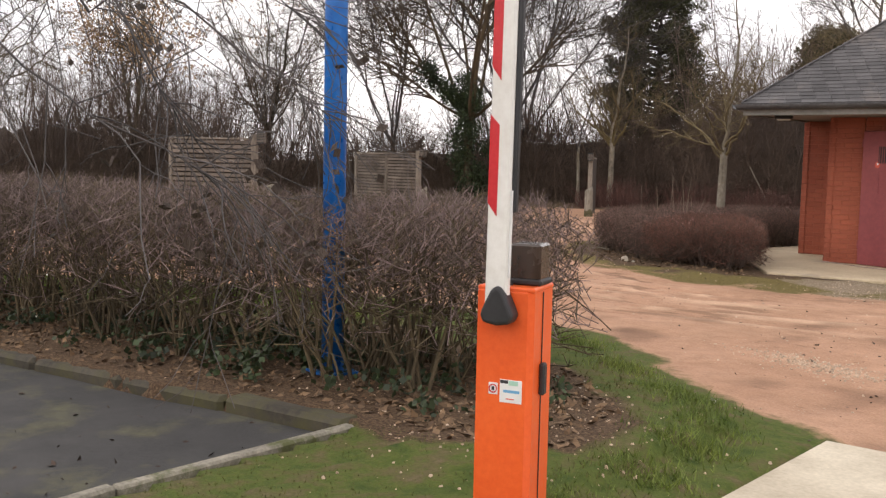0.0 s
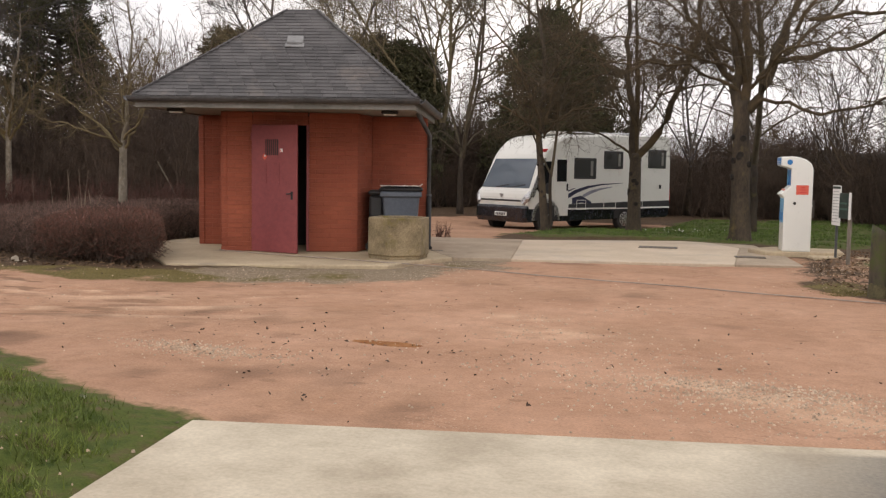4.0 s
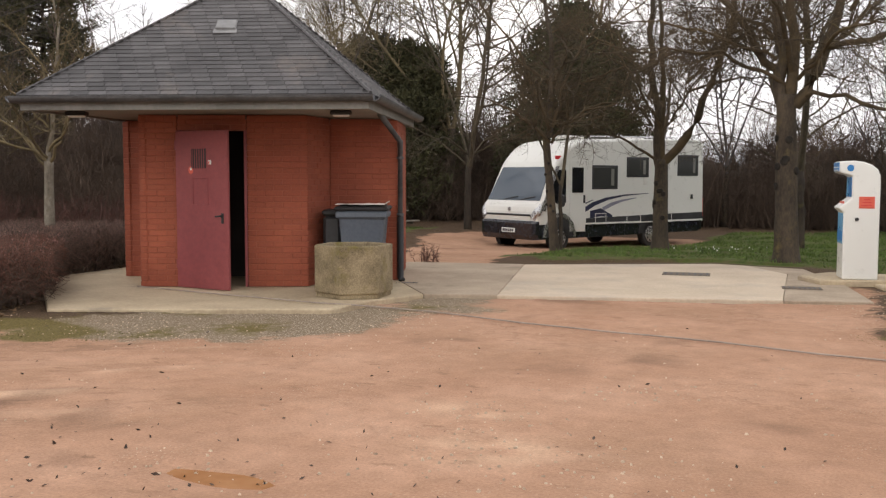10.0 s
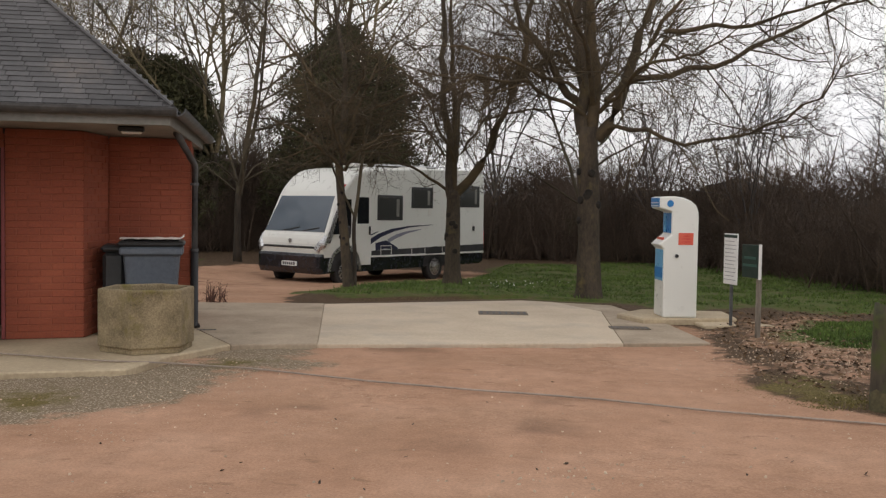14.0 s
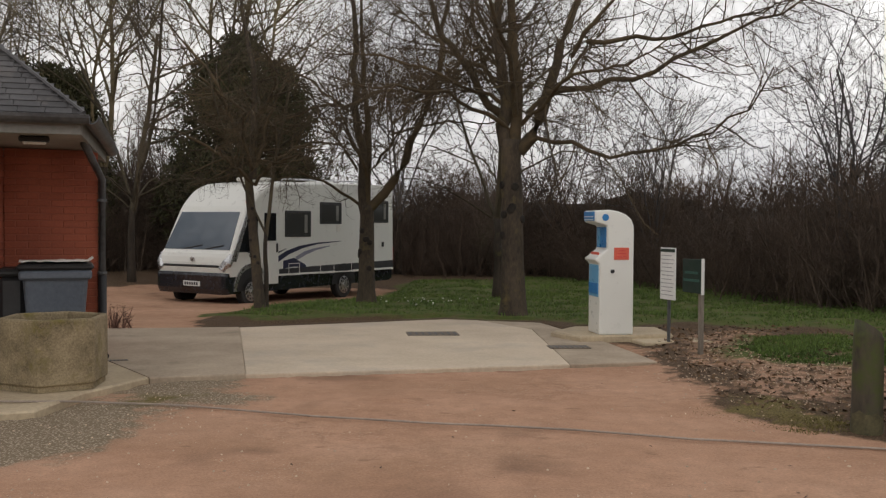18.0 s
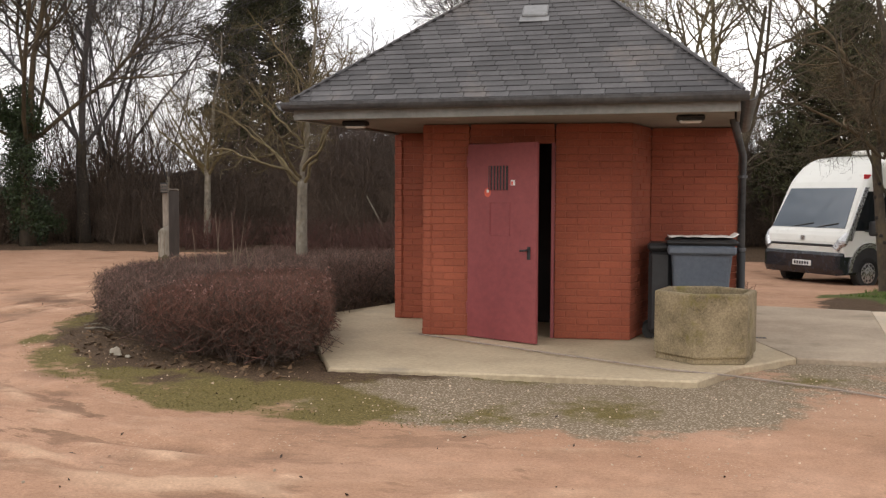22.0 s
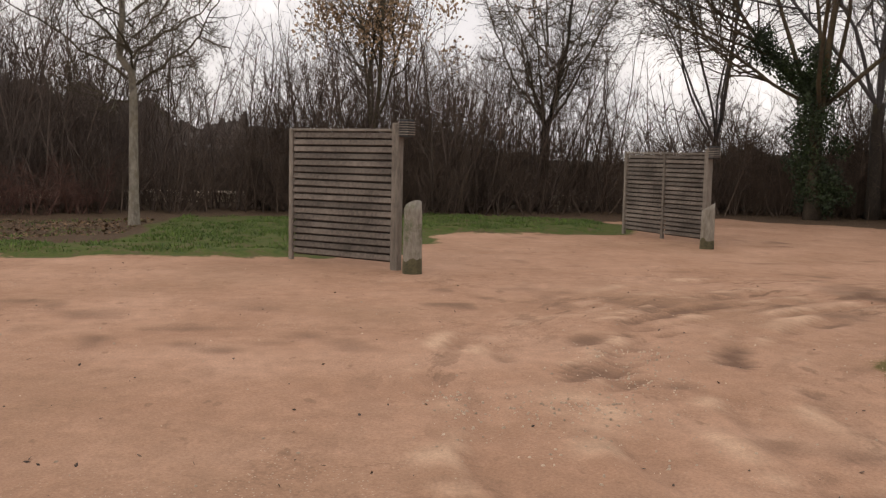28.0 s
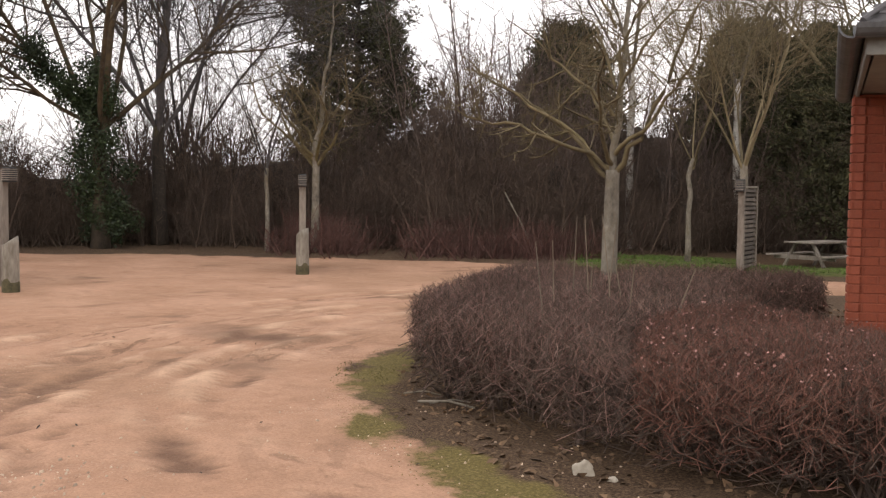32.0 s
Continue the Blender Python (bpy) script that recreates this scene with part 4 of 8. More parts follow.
def slates(p, q, single=None):
    """One slope: courses of overlapping slates from eave to apex."""
    joined = Geo()
    a, b, top = Vector((*p, EAVE + 0.035)), Vector((*q, EAVE + 0.035)), Vector((HC.x, HC.y, APEX + 0.005))
    mid = (a + b) / 2
    slope = top - mid
    run, L = slope.length, (b - a).length
    across, up = (b - a).normalized(), slope.normalized()
    out = across.cross(up)
    course, width = 0.088, 0.22
    shared = {}
    for r in range(int(run * CUT / course)):
        s = r * course
        half = (L / 2) * (1 - s / run)
        x = -half - (width / 2 if r % 2 else 0)
        while x < half:
            x0, x1 = max(x, -half), min(x + width, half)
            x += width
            w = x1 - x0 - 0.003
            if w < 0.02:
                continue
            c = mid + across * ((x0 + x1) / 2) + up * (s + 0.06) + out * 0.015
            tilt = Matrix((across, up, out)).transposed().to_4x4() @ Matrix.Rotation(radians(-5 + random.uniform(-0.5, 0.5)), 4, "X") @ Matrix.Rotation(radians(random.uniform(-0.7, 0.7)), 4, "Z")
            m = Matrix.Translation(c) @ tilt
            if single is not None:
                key = round(w, 2)
                if key not in shared:
                    shared[key] = Geo().box(0, 0, 0, w, 0.12, 0.013, 0.003).mesh("slate", SLATE)
                ob = new("slate", shared[key])
                ob.parent = single
                ob.matrix_basis = m
            else:
                joined.box(0, 0, 0, w, 0.12, 0.013, 0.003, 0, m)
    return joined


for k in (1, 2, 3):
    ob = at_hut(part("slates", slates(ring[k], ring[(k + 1) % 4]), SLATE_JOINED, roof))
    ob["kind"] = "stuff"
    ob.matrix_basis = Matrix.Identity(4)
for x, y in ring:
    a = Vector((x, y, EAVE + 0.06))
    b = a.lerp(Vector((HC.x, HC.y, APEX + 0.03)), CUT)
    ob = part("hip_cap", Geo().tube([a, a.lerp(b, 0.5), b], 0.024, 8), SLATE_JOINED, hut)
    at_hut(ob)
apex_cap = at_hut(part("apex_cap", Geo().prism([(x + (HC.x - x) * -0.15, y + (HC.y - y) * -0.15) for x, y, z in crown_ring], crown_ring[0][2] - 0.05, crown_ring[0][2] + 0.03, 0.03), SLATE_JOINED, hut))


def roof_at(a, s):
    """A point on the front slope, a metres along the eave from its middle, s of the way up."""
    p, q = Vector((*ring[0], EAVE + 0.06)), Vector((*ring[1], EAVE + 0.06))
    mid = (p + q) / 2
    return mid.lerp(Vector((HC.x, HC.y, APEX + 0.03)), s) + (q - p).normalized() * a


v0 = roof_at(0.06, 0.54)
rm = Matrix.Translation(v0) @ Matrix.Rotation(HUT_TURN, 4, "Z") @ Matrix.Rotation(math.atan2(APEX - EAVE, HALF), 4, "X")
at_hut(part("roof_vent", Geo().box(0, 0, 0.02, 0.26, 0.2, 0.05, 0.012, 0, rm).box(0, -0.13, 0.012, 0.3, 0.1, 0.012, 0.003, 0, rm), surface("pale_zinc", (0.15, 0.15, 0.15), (0.26, 0.26, 0.26), 20, 3, 0.5, 0.1, 0.002), hut, "small pale metal roof vent"))

# door standing ajar, hinged at its outer edge
door_turn = math.degrees(math.atan2(DOOR_R[1] - DOOR_L[1], DOOR_R[0] - DOOR_L[0])) - 31
door = part("door", Geo().box(0.455, -0.02, 1.02, 0.9, 0.045, 2.03, 0.006), DOOR_RED, hut, "dark red metal door standing ajar")
door.matrix_basis = hut_inv @ pose(DOOR_L[0] + 0.01, DOOR_L[1] - 0.01, 0.05, 0, 0, door_turn)
grille = part("door_grille", Geo().box(0.42, -0.047, 1.68, 0.25, 0.014, 0.25, 0.003), BLACK, door, "dark barred ventilation opening")
for k in range(6):
    part("grille_bar", Geo().box(0.32 + 0.04 * k, -0.055, 1.68, 0.012, 0.012, 0.25, 0.002), DOOR_RED, grille)
hatch = part("hatch_frame", Geo().box(0.31, -0.046, 1.26, 0.012, 0.01, 0.34, 0.002).box(0.57, -0.046, 1.26, 0.012, 0.01, 0.34, 0.002)
             .box(0.44, -0.046, 1.09, 0.27, 0.01, 0.012, 0.002).box(0.44, -0.046, 1.43, 0.27, 0.01, 0.012, 0.002), DOOR_RED, door)
disc = [(0.28 + 0.042 * math.cos(t), 1.53 + 0.048 * math.sin(t)) for t in np.linspace(0, 2 * math.pi, 17)[:-1]]
part("round_sticker", Geo().extrude(disc, Matrix.Identity(4), -0.048, -0.044), LABEL_RED, door, "faded round red and white sticker")
part("sticker_dot", Geo().box(0.285, -0.0495, 1.545, 0.03, 0.003, 0.03, 0.001), LABEL_WHITE, door)
part("square_sticker", Geo().box(0.61, -0.046, 1.63, 0.055, 0.004, 0.055, 0.001), LABEL_WHITE, door, "small white square sticker")
part("sticker_mark", Geo().box(0.602, -0.0495, 1.625, 0.02, 0.002, 0.035, 0.0005), LABEL_RED, door)
part("door_handle", Geo().box(0.82, -0.05, 0.92, 0.04, 0.014, 0.13, 0.004).tube([(0.82, -0.05, 0.95), (0.82, -0.1, 0.95), (0.75, -0.105, 0.945)], 0.011, 8), BLACK, door, "dark lever handle")
for k in (0.25, 1.8):
    part("hinge", Geo().tube([(0.0, -0.03, k), (0.0, -0.03, k + 0.12)], 0.016, 8), DOOR_RED, door)
at_hut(part("door_frame", Geo().prism([along(DOOR_L, DOOR_R, 0.0, 0.0), along(DOOR_L, DOOR_R, 0.04, 0.0), along(DOOR_L, DOOR_R, 0.04, 0.12), along(DOOR_L, DOOR_R, 0.0, 0.12)], 0.05, 2.1)
             .prism([along(DOOR_L, DOOR_R, 0.96, 0.0), along(DOOR_L, DOOR_R, 1.0, 0.0), along(DOOR_L, DOOR_R, 1.0, 0.12), along(DOOR_L, DOOR_R, 0.96, 0.12)], 0.05, 2.1), DOOR_RED, hut))

# soffit lamps
for a, b in ((0.78, -0.72), (-0.8, -0.72)):
    x, y = corner(a, b)
    lampb = part("soffit_lamp", Geo().box(0, 0, -0.03, 0.26, 0.13, 0.05, 0.012), BLACK, hut, "small dark soffit lamp, unlit")
    lampb.matrix_basis = hut_inv @ pose(x, y, EAVE - 0.1, 0, 0, 25)
    part("lamp_lens", Geo().box(0, 0, -0.062, 0.2, 0.09, 0.03, 0.012), LABEL_WHITE, lampb)

# downpipe at the corner of the wing
px, py = WING_R[0] + 0.06, WING_R[1] - 0.02
ex, ey = corner(1, -1, HALF + 0.02)
ex, ey = ex + HV.x * 1.2, ey + HV.y * 1.2
pipe = at_hut(part("downpipe", Geo().tube([(ex, ey, EAVE), (ex, ey, EAVE - 0.12), (px, py, EAVE - 0.42), (px, py, 0.85)], 0.04, 10), ZINC, hut, "grey zinc downpipe with a dark cast foot", True))
at_hut(part("pipe_foot", Geo().tube([(px, py, 0.95), (px, py, 0.1), (px + 0.05, py - 0.05, 0.06)], 0.047, 10), BLACK, hut, "dark cast iron pipe foot", True))
for z in (0.96, 1.75):
    at_hut(part("pipe_clip", Geo().tube([(px, py, z), (px, py, z + 0.03)], 0.052, 10), ZINC, hut))

# ---------------------------------------------------------------- planter and bin by the hut
def hexagon(r, n=6, turn=0.0):
    return [(r * math.cos(turn + 2 * math.pi * k / n), r * math.sin(turn + 2 * math.pi * k / n)) for k in range(n)]


def hollow(outer, inner_, z0, z1, floor):
    """A pot: outer wall, rim, inner wall and floor."""
    n = len(outer)
    g = Geo()
    v = [(x, y, z0) for x, y in outer] + [(x, y, z1) for x, y in outer] + [(x, y, z1) for x, y in inner_] + [(x, y, floor) for x, y in inner_]
    f = [tuple(range(n))[::-1], tuple(range(3 * n, 4 * n))]
    for r in range(3):
        for k in range(n):
            k2 = (k + 1) % n
            f.append((r * n + k, r * n + k2, (r + 1) * n + k2, (r + 1) * n + k))
    return g.add(v, f)


planter = empty("planter", -3.82, 13.65, 0.05, 40, "hexagonal exposed-aggregate concrete planter, mossy, on the slab", "planter")
pot = part("pot", hollow(hexagon(0.485), hexagon(0.415), 0.05, 0.63, 0.5), AGGREGATE, planter)
bevelled(pot, 0.018, 2, 25)
part("plinth", Geo().prism(hexagon(0.46), 0.0, 0.055), AGGREGATE, planter)
part("soil", Geo().prism(hexagon(0.41), 0.3, 0.52), THICKET, planter, "dark dry soil")

wheelie = empty("rubbish_bin", -4.33, 14.75, 0.05, 25, "large grey plastic wheeled bin with a black lid", "bin")
g = Geo()
lo, hi = (0.24, 0.25), (0.31, 0.33)
g.add([(sx * lo[0], sy * lo[1], 0.12) for sx, sy in ((-1, -1), (1, -1), (1, 1), (-1, 1))] + [(sx * hi[0], sy * hi[1], 0.98) for sx, sy in ((-1, -1), (1, -1), (1, 1), (-1, 1))],
      [(3, 2, 1, 0), (4, 5, 6, 7), (0, 1, 5, 4), (1, 2, 6, 5), (2, 3, 7, 6), (3, 0, 4, 7)])
bevelled(part("body", g, BIN_GREY, wheelie), 0.04, 3)
part("rim", Geo().box(0, 0, 0.95, 0.68, 0.74, 0.09, 0.02), BIN_GREY, wheelie)
part("lid", Geo().box(0, 0.01, 1.03, 0.72, 0.78, 0.06, 0.025).box(0, 0.05, 1.065, 0.6, 0.56, 0.03, 0.015), BLACK, wheelie, "black hinged lid")
for sx in (-0.22, 0.22):
    part("bin_wheel", Geo().tube([(sx - 0.03, 0.2, 0.1), (sx + 0.03, 0.2, 0.1)], 0.1, 14), RUBBER, wheelie)
part("handle_bar", Geo().tube([(-0.3, 0.44, 0.98), (0.3, 0.44, 0.98)], 0.016, 8), BLACK, wheelie)
# added black block with lid and wheels: the grey bin's shaded side as an object
bin_shade = empty("bin_shade_block", -4.74, 14.66, 0.05, 25, "narrow black wheeled bin tucked against the bay wall", "bin")
part("body", Geo().box(0, 0, 0.5, 0.24, 0.5, 0.86, 0.04), BLACK, bin_shade)
part("lid", Geo().box(0, 0, 0.97, 0.27, 0.55, 0.08, 0.03), BLACK, bin_shade)
for sy in (-0.16, 0.16):
    part("bin_wheel", Geo().tube([(-0.1, sy - 0.02, 0.08), (-0.1, sy + 0.02, 0.08)], 0.08, 12), RUBBER, bin_shade)
sheet = Geo()
NX, NY = 14, 6
for i in range(NX + 1):
    for j in range(NY + 1):
        x, y = -0.34 + 0.69 * i / NX, -0.4 + 0.5 * j / NY
        sheet.v.append((x + 0.02 * noise.noise((x * 5, y * 5, 1)), y, 0.012 + 0.02 * abs(noise.noise((x * 7, y * 7, 4))) + (0.035 if i == NX else 0)))
for i in range(NX):
    for j in range(NY):
        a = i * (NY + 1) + j
        sheet.f.append((a, a + NY + 1, a + NY + 2, a + 1))
cover = tagged(part("plastic_sheet", sheet, WHITE_PAINT, None, "", True), "crumpled white plastic sheet lying on the bin lid", "sheet")
cover.matrix_basis = pose(-4.33, 14.75, 1.125, 0, 0, 25)
cover.modifiers.new("thick", "SOLIDIFY").thickness = 0.004


# ---------------------------------------------------------------- motorhome
def wheel(parent, x, y, r, side, w=0.2):
    wh = part("wheel", Geo().tube([(x, y - w / 2, r), (x, y - w / 2 + 0.03, r), (x, y + w / 2 - 0.03, r), (x, y + w / 2, r)], [r - 0.025, r, r, r - 0.025], 28), RUBBER, parent)
    yo = y + side * (w / 2 + 0.004)
    part("rim", Geo().tube([(x, yo - side * 0.03, r), (x, yo, r), (x, yo + side * 0.012, r)], [r * 0.66, r * 0.62, r * 0.3], 24), CHROME, wh, "silver wheel trim")
    part("hub_cap", Geo().tube([(x, yo, r), (x, yo + side * 0.03, r)], [r * 0.2, r * 0.16], 14), CHROME, wh)
    for k in range(10):
        t = 2 * math.pi * k / 10
        cx, cz = x + r * 0.47 * math.cos(t), r + r * 0.47 * math.sin(t)
        part("rim_slot", Geo().tube([(cx, yo, cz), (cx, yo + side * 0.008, cz)], 0.03, 8), BLACK, wh)
    return wh


def shell(profile, half, crown=0.0, inset=0.0):
    """A body whose side outline in x and z is drawn across, with rounded long edges."""
    g = Geo()
    n = len(profile)
    cx, cz = sum(p[0] for p in profile) / n, sum(p[1] for p in profile) / n
    stations = [(-half, 0.11), (-half + 0.015, 0.065), (-half + 0.045, 0.03), (-half + 0.09, 0.008), (-half + 0.15, 0.0), (0, -crown), (half - 0.15, 0.0), (half - 0.09, 0.008), (half - 0.045, 0.03), (half - 0.015, 0.065), (half, 0.11)]
    for y, shrink in stations:
        for x, z in profile:
            d = Vector((cx - x, cz - z))
            d.normalize()
            g.v.append((x + d.x * shrink, y, z + d.y * shrink))
    s = len(stations)
    for r in range(s - 1):
        for k in range(n):
            k2 = (k + 1) % n
            g.f.append((r * n + k, r * n + k2, (r + 1) * n + k2, (r + 1) * n + k))
    g.f.append(tuple(range(n))[::-1])
    g.f.append(tuple(range((s - 1) * n, s * n)))
    return g


RV_FRONT, RV_BACK = (-5.03, 25.05), (-3.21, 28.33)
rv_turn = math.degrees(math.atan2(RV_FRONT[1] - RV_BACK[1], RV_FRONT[0] - RV_BACK[0]))
# local x points to the vehicle's front, y to its left; x = 0 over the front axle
RVH = 1.06
rvx, rvy = along(RV_BACK, RV_FRONT, 1.0, -RVH + 0.1)
rv = empty("motorhome", rvx, rvy, height_at(-5, 27) - 0.03, rv_turn, "white coachbuilt motorhome with dark swoosh stripes, parked on the grass", "motorhome")
rv.scale = (0.86, 0.97, 0.95)
body_line = [(1.0, 0.62), (1.04, 0.85), (1.03, 0.98), (0.99, 1.09), (0.94, 1.17), (0.87, 1.23), (0.39, 2.08), (0.31, 2.2), (0.21, 2.31), (0.08, 2.43), (-0.08, 2.56), (-0.27, 2.66), (-0.5, 2.73), (-0.9, 2.78), (-3.0, 2.82), (-5.45, 2.84), (-5.6, 2.74), (-5.64, 0.62)]
rvbody = part("body", shell(body_line, RVH), VEHICLE_WHITE, rv, "white body with a sloping front", False)
solid(rvbody)
skirt = [(1.04, 0.3), (1.1, 0.42), (1.1, 0.7), (1.06, 0.76), (0.7, 0.76), (0.6, 0.66), (-5.6, 0.66), (-5.6, 0.42), (-5.45, 0.36)]
solid(part("skirt", shell(skirt, RVH - 0.005), VEHICLE_DARK, rv, "dark grey lower skirt and bumper"))
# windscreen follows the sloping nose
nose = (Vector((0.39, 0, 2.08)) - Vector((0.87, 0, 1.23))).normalized()
nrm = Vector((nose.z, 0, -nose.x))


def on_nose(s, y, lift):
    q = Vector((0.87, y, 1.23)) + nose * s + nrm * lift
    return q.x, q.y, q.z


for name, y0, y1, s0, s1, mat_, lift in (("windscreen", -0.99, 0.99, 0.02, 0.96, DARK_GLASS, 0.012),):
    vs = [on_nose(s0, y0, lift), on_nose(s0, y1, lift), on_nose(s1, y1 - 0.1, lift), on_nose(s1, y0 + 0.1, lift)]
    bs = [on_nose(s0, y0, lift - 0.02), on_nose(s0, y1, lift - 0.02), on_nose(s1, y1 - 0.1, lift - 0.02), on_nose(s1, y0 + 0.1, lift - 0.02)]
    g = Geo().add(vs + bs, [(0, 1, 2, 3), (7, 6, 5, 4), (0, 4, 5, 1), (1, 5, 6, 2), (2, 6, 7, 3), (3, 7, 4, 0)])
    solid(part("windscreen", g, SKY_TINT_GLASS, rv, "large raked windscreen"))
for y in (-0.35, 0.3):
    part("wiper", Geo().tube([on_nose(0.03, y, 0.02), on_nose(0.12, y + 0.5, 0.025)], 0.012, 6), BLACK, rv)
side = RVH + 0.004
for name, pts in (("side_cab_window", [(0.72, 1.2), (0.28, 2.0), (0.0, 2.0), (0.0, 1.2)]),):
    solid(part(name, Geo().extrude(pts, Matrix.Identity(4), side - 0.02, side), DARK_GLASS, rv))
pillar = [(0.9, 1.0), (0.6, 1.6), (0.36, 2.08), (0.24, 2.08), (0.5, 1.55), (0.72, 1.0)]
solid(part("pillar_trim", Geo().extrude(pillar, Matrix.Identity(4), side - 0.01, side + 0.008), CHROME, rv, "silver grey pillar trim"))
cab_door = part("cab_door", Geo().box(-0.42, side - 0.004, 1.35, 0.6, 0.02, 1.75, 0.008), VEHICLE_WHITE, rv)
part("door_window", Geo().box(-0.42, side + 0.008, 1.75, 0.42, 0.016, 0.62, 0.008), DARK_GLASS, cab_door)
part("door_handle", Geo().box(-0.66, side + 0.014, 1.28, 0.06, 0.03, 0.2, 0.01), BLACK, cab_door)
for x, z, w, h in ((-1.45, 1.82, 0.98, 0.6), (-2.74, 2.08, 0.89, 0.52), (-4.86, 2.14, 0.9, 0.56)):
    win = part("side_window", Geo().box(x, side, z, w, 0.03, h, 0.012), BLACK, rv, "dark framed habitation window")
    part("pane", Geo().box(x, side + 0.012, z, w - 0.1, 0.016, h - 0.1, 0.01), PANE_GLASS, win)
    part("blind", Geo().box(x - w * 0.28, side + 0.0215, z, w * 0.12, 0.004, h * 0.7, 0.001), FASCIA, win)


NAVY = surface("navy_decal", (0.012, 0.014, 0.04), (0.025, 0.028, 0.07), 20, 3, 0.4, 0, 0.001)


FADED = surface("grey_violet_decal", (0.2, 0.2, 0.26), (0.3, 0.3, 0.36), 20, 3, 0.4, 0, 0.001)


def swoosh(top, bottom, mat_, name):
    solid(part(name, Geo().extrude(top + bottom[::-1], Matrix.Identity(4), side - 0.004, side + 0.003), mat_, rv, "dark swoosh decal"))


swoosh([(-0.25, 0.8), (-0.6, 1.04), (-1.0, 1.2), (-1.5, 1.31), (-2.2, 1.38), (-3.2, 1.41)], [(-0.25, 0.7), (-0.7, 0.95), (-1.1, 1.12), (-1.6, 1.25), (-2.2, 1.34), (-3.2, 1.4)], NAVY, "decal")
swoosh([(-1.35, 1.06), (-1.7, 1.18), (-2.1, 1.25), (-2.7, 1.3)], [(-1.4, 0.98), (-1.75, 1.1), (-2.15, 1.2), (-2.7, 1.285)], FADED, "decal")
swoosh([(-0.2, 0.98), (-0.6, 1.16), (-1.0, 1.26)], [(-0.2, 0.93), (-0.6, 1.12), (-1.0, 1.245)], NAVY, "decal")
swoosh([(-0.9, 0.98), (-1.3, 1.04), (-1.75, 0.86)], [(-0.9, 0.8), (-1.3, 0.84), (-1.75, 0.8)], NAVY, "decal")
swoosh([(-0.75, 0.8), (-2.9, 0.84), (-5.55, 0.88)], [(-0.75, 0.69), (-2.9, 0.69), (-5.55, 0.7)], INK, "decal")
for x in (-1.3, -2.6, -3.9):
    w = 0.55 if x < -2 else 0.4
    for dx, dz, sx, sz in ((0, 0.13, w, 0.02), (0, -0.13, w, 0.02), (-w / 2, 0, 0.02, 0.28), (w / 2, 0, 0.02, 0.28)):
        part("locker_outline", Geo().box(x + dx, side + 0.004, 0.78 + dz, sx, 0.006, sz, 0.001), WHITE_PAINT, rv)
part("side_stripe", Geo().box(-3.1, side + 0.001, 0.66, 4.9, 0.02, 0.028, 0.003), WHITE_PAINT, rv)
part("filler_flap", Geo().box(-5.05, side + 0.004, 1.3, 0.1, 0.012, 0.12, 0.003), BLACK, rv)
part("vent_flap", Geo().box(-3.05, side + 0.004, 1.72, 0.13, 0.012, 0.18, 0.004), WHITE_PAINT, rv)
# nose details
part("grille_bar", Geo().box(1.045, 0, 0.9, 0.03, 1.7, 0.05, 0.012), BLACK, rv)
part("badge", Geo().tube([(1.02, 0.05, 1.04), (1.06, 0.05, 1.04)], 0.05, 14), CHROME, rv)
for s in (-1, 1):
    lampg = Geo().tube([(0.86, s * 1.06, 1.16), (0.93, s * 1.0, 0.98), (1.02, s * 0.9, 0.82)], [0.05, 0.115, 0.09], 12)
    hl = part("headlight", lampg, CHROME, rv, "slanting headlight cluster")
    part("lens", Geo().tube([(0.97, s * 1.0, 0.96), (1.03, s * 1.02, 0.94)], [0.075, 0.05], 12), LABEL_WHITE, hl)
    part("wing_mirror", Geo().box(0.3, s * (RVH + 0.16), 1.25, 0.12, 0.16, 0.3, 0.04).tube([(0.32, s * RVH, 1.2), (0.32, s * (RVH + 0.14), 1.2)], 0.025, 8), BLACK, rv)
plate = part("number_plate", Geo().box(1.115, 0.1, 0.52, 0.02, 0.5, 0.11, 0.004), LABEL_WHITE, rv)
for k in range(6):
    part("plate_bar", Geo().box(1.128, -0.08 + 0.07 * k, 0.52, 0.006, 0.045, 0.065, 0.001), INK, plate)
for x in (0.22, -3.3):
    arch = [(x + 0.5 * math.cos(t), 0.36 + 0.5 * math.sin(t)) for t in np.linspace(math.pi, 0, 12)]
    solid(part("wheel_arch", Geo().extrude(arch, Matrix.Identity(4), side - 0.3, side + 0.006), BLACK, rv, "dark wheel arch"))
    if x > 0:
        lip = [(x + 0.58 * math.cos(t), 0.36 + 0.6 * math.sin(t)) for t in np.linspace(math.pi, 0, 14)] + [(x + 0.5 * math.cos(t), 0.36 + 0.5 * math.sin(t)) for t in np.linspace(0, math.pi, 14)]
        solid(part("arch_lip", Geo().extrude(lip, Matrix.Identity(4), side - 0.02, side + 0.02), CHROME, rv, "grey arch lip"))
    for s in (-1, 1):
        wheel(rv, x, s * (RVH - 0.09), 0.34, s)
for x, l in ((-0.9, 0.7), (-3.4, 0.55)):
    part("roof_hatch", Geo().box(x, 0.2, 2.83, l, 0.6, 0.09, 0.03), WHITE_PAINT, rv)
part("roof_rail", Geo().tube([(-0.9, 0.95, 2.74), (-1.0, 0.95, 2.84), (-4.4, 0.95, 2.88), (-4.5, 0.95, 2.8)], 0.02, 8), CHROME, rv)
name_bar = part("name_script", Geo().box(0.1, side - 0.055, 2.3, 0.5, 0.02, 0.09, 0.01), RED_FOIL, rv, "faded red name script as plain bar")
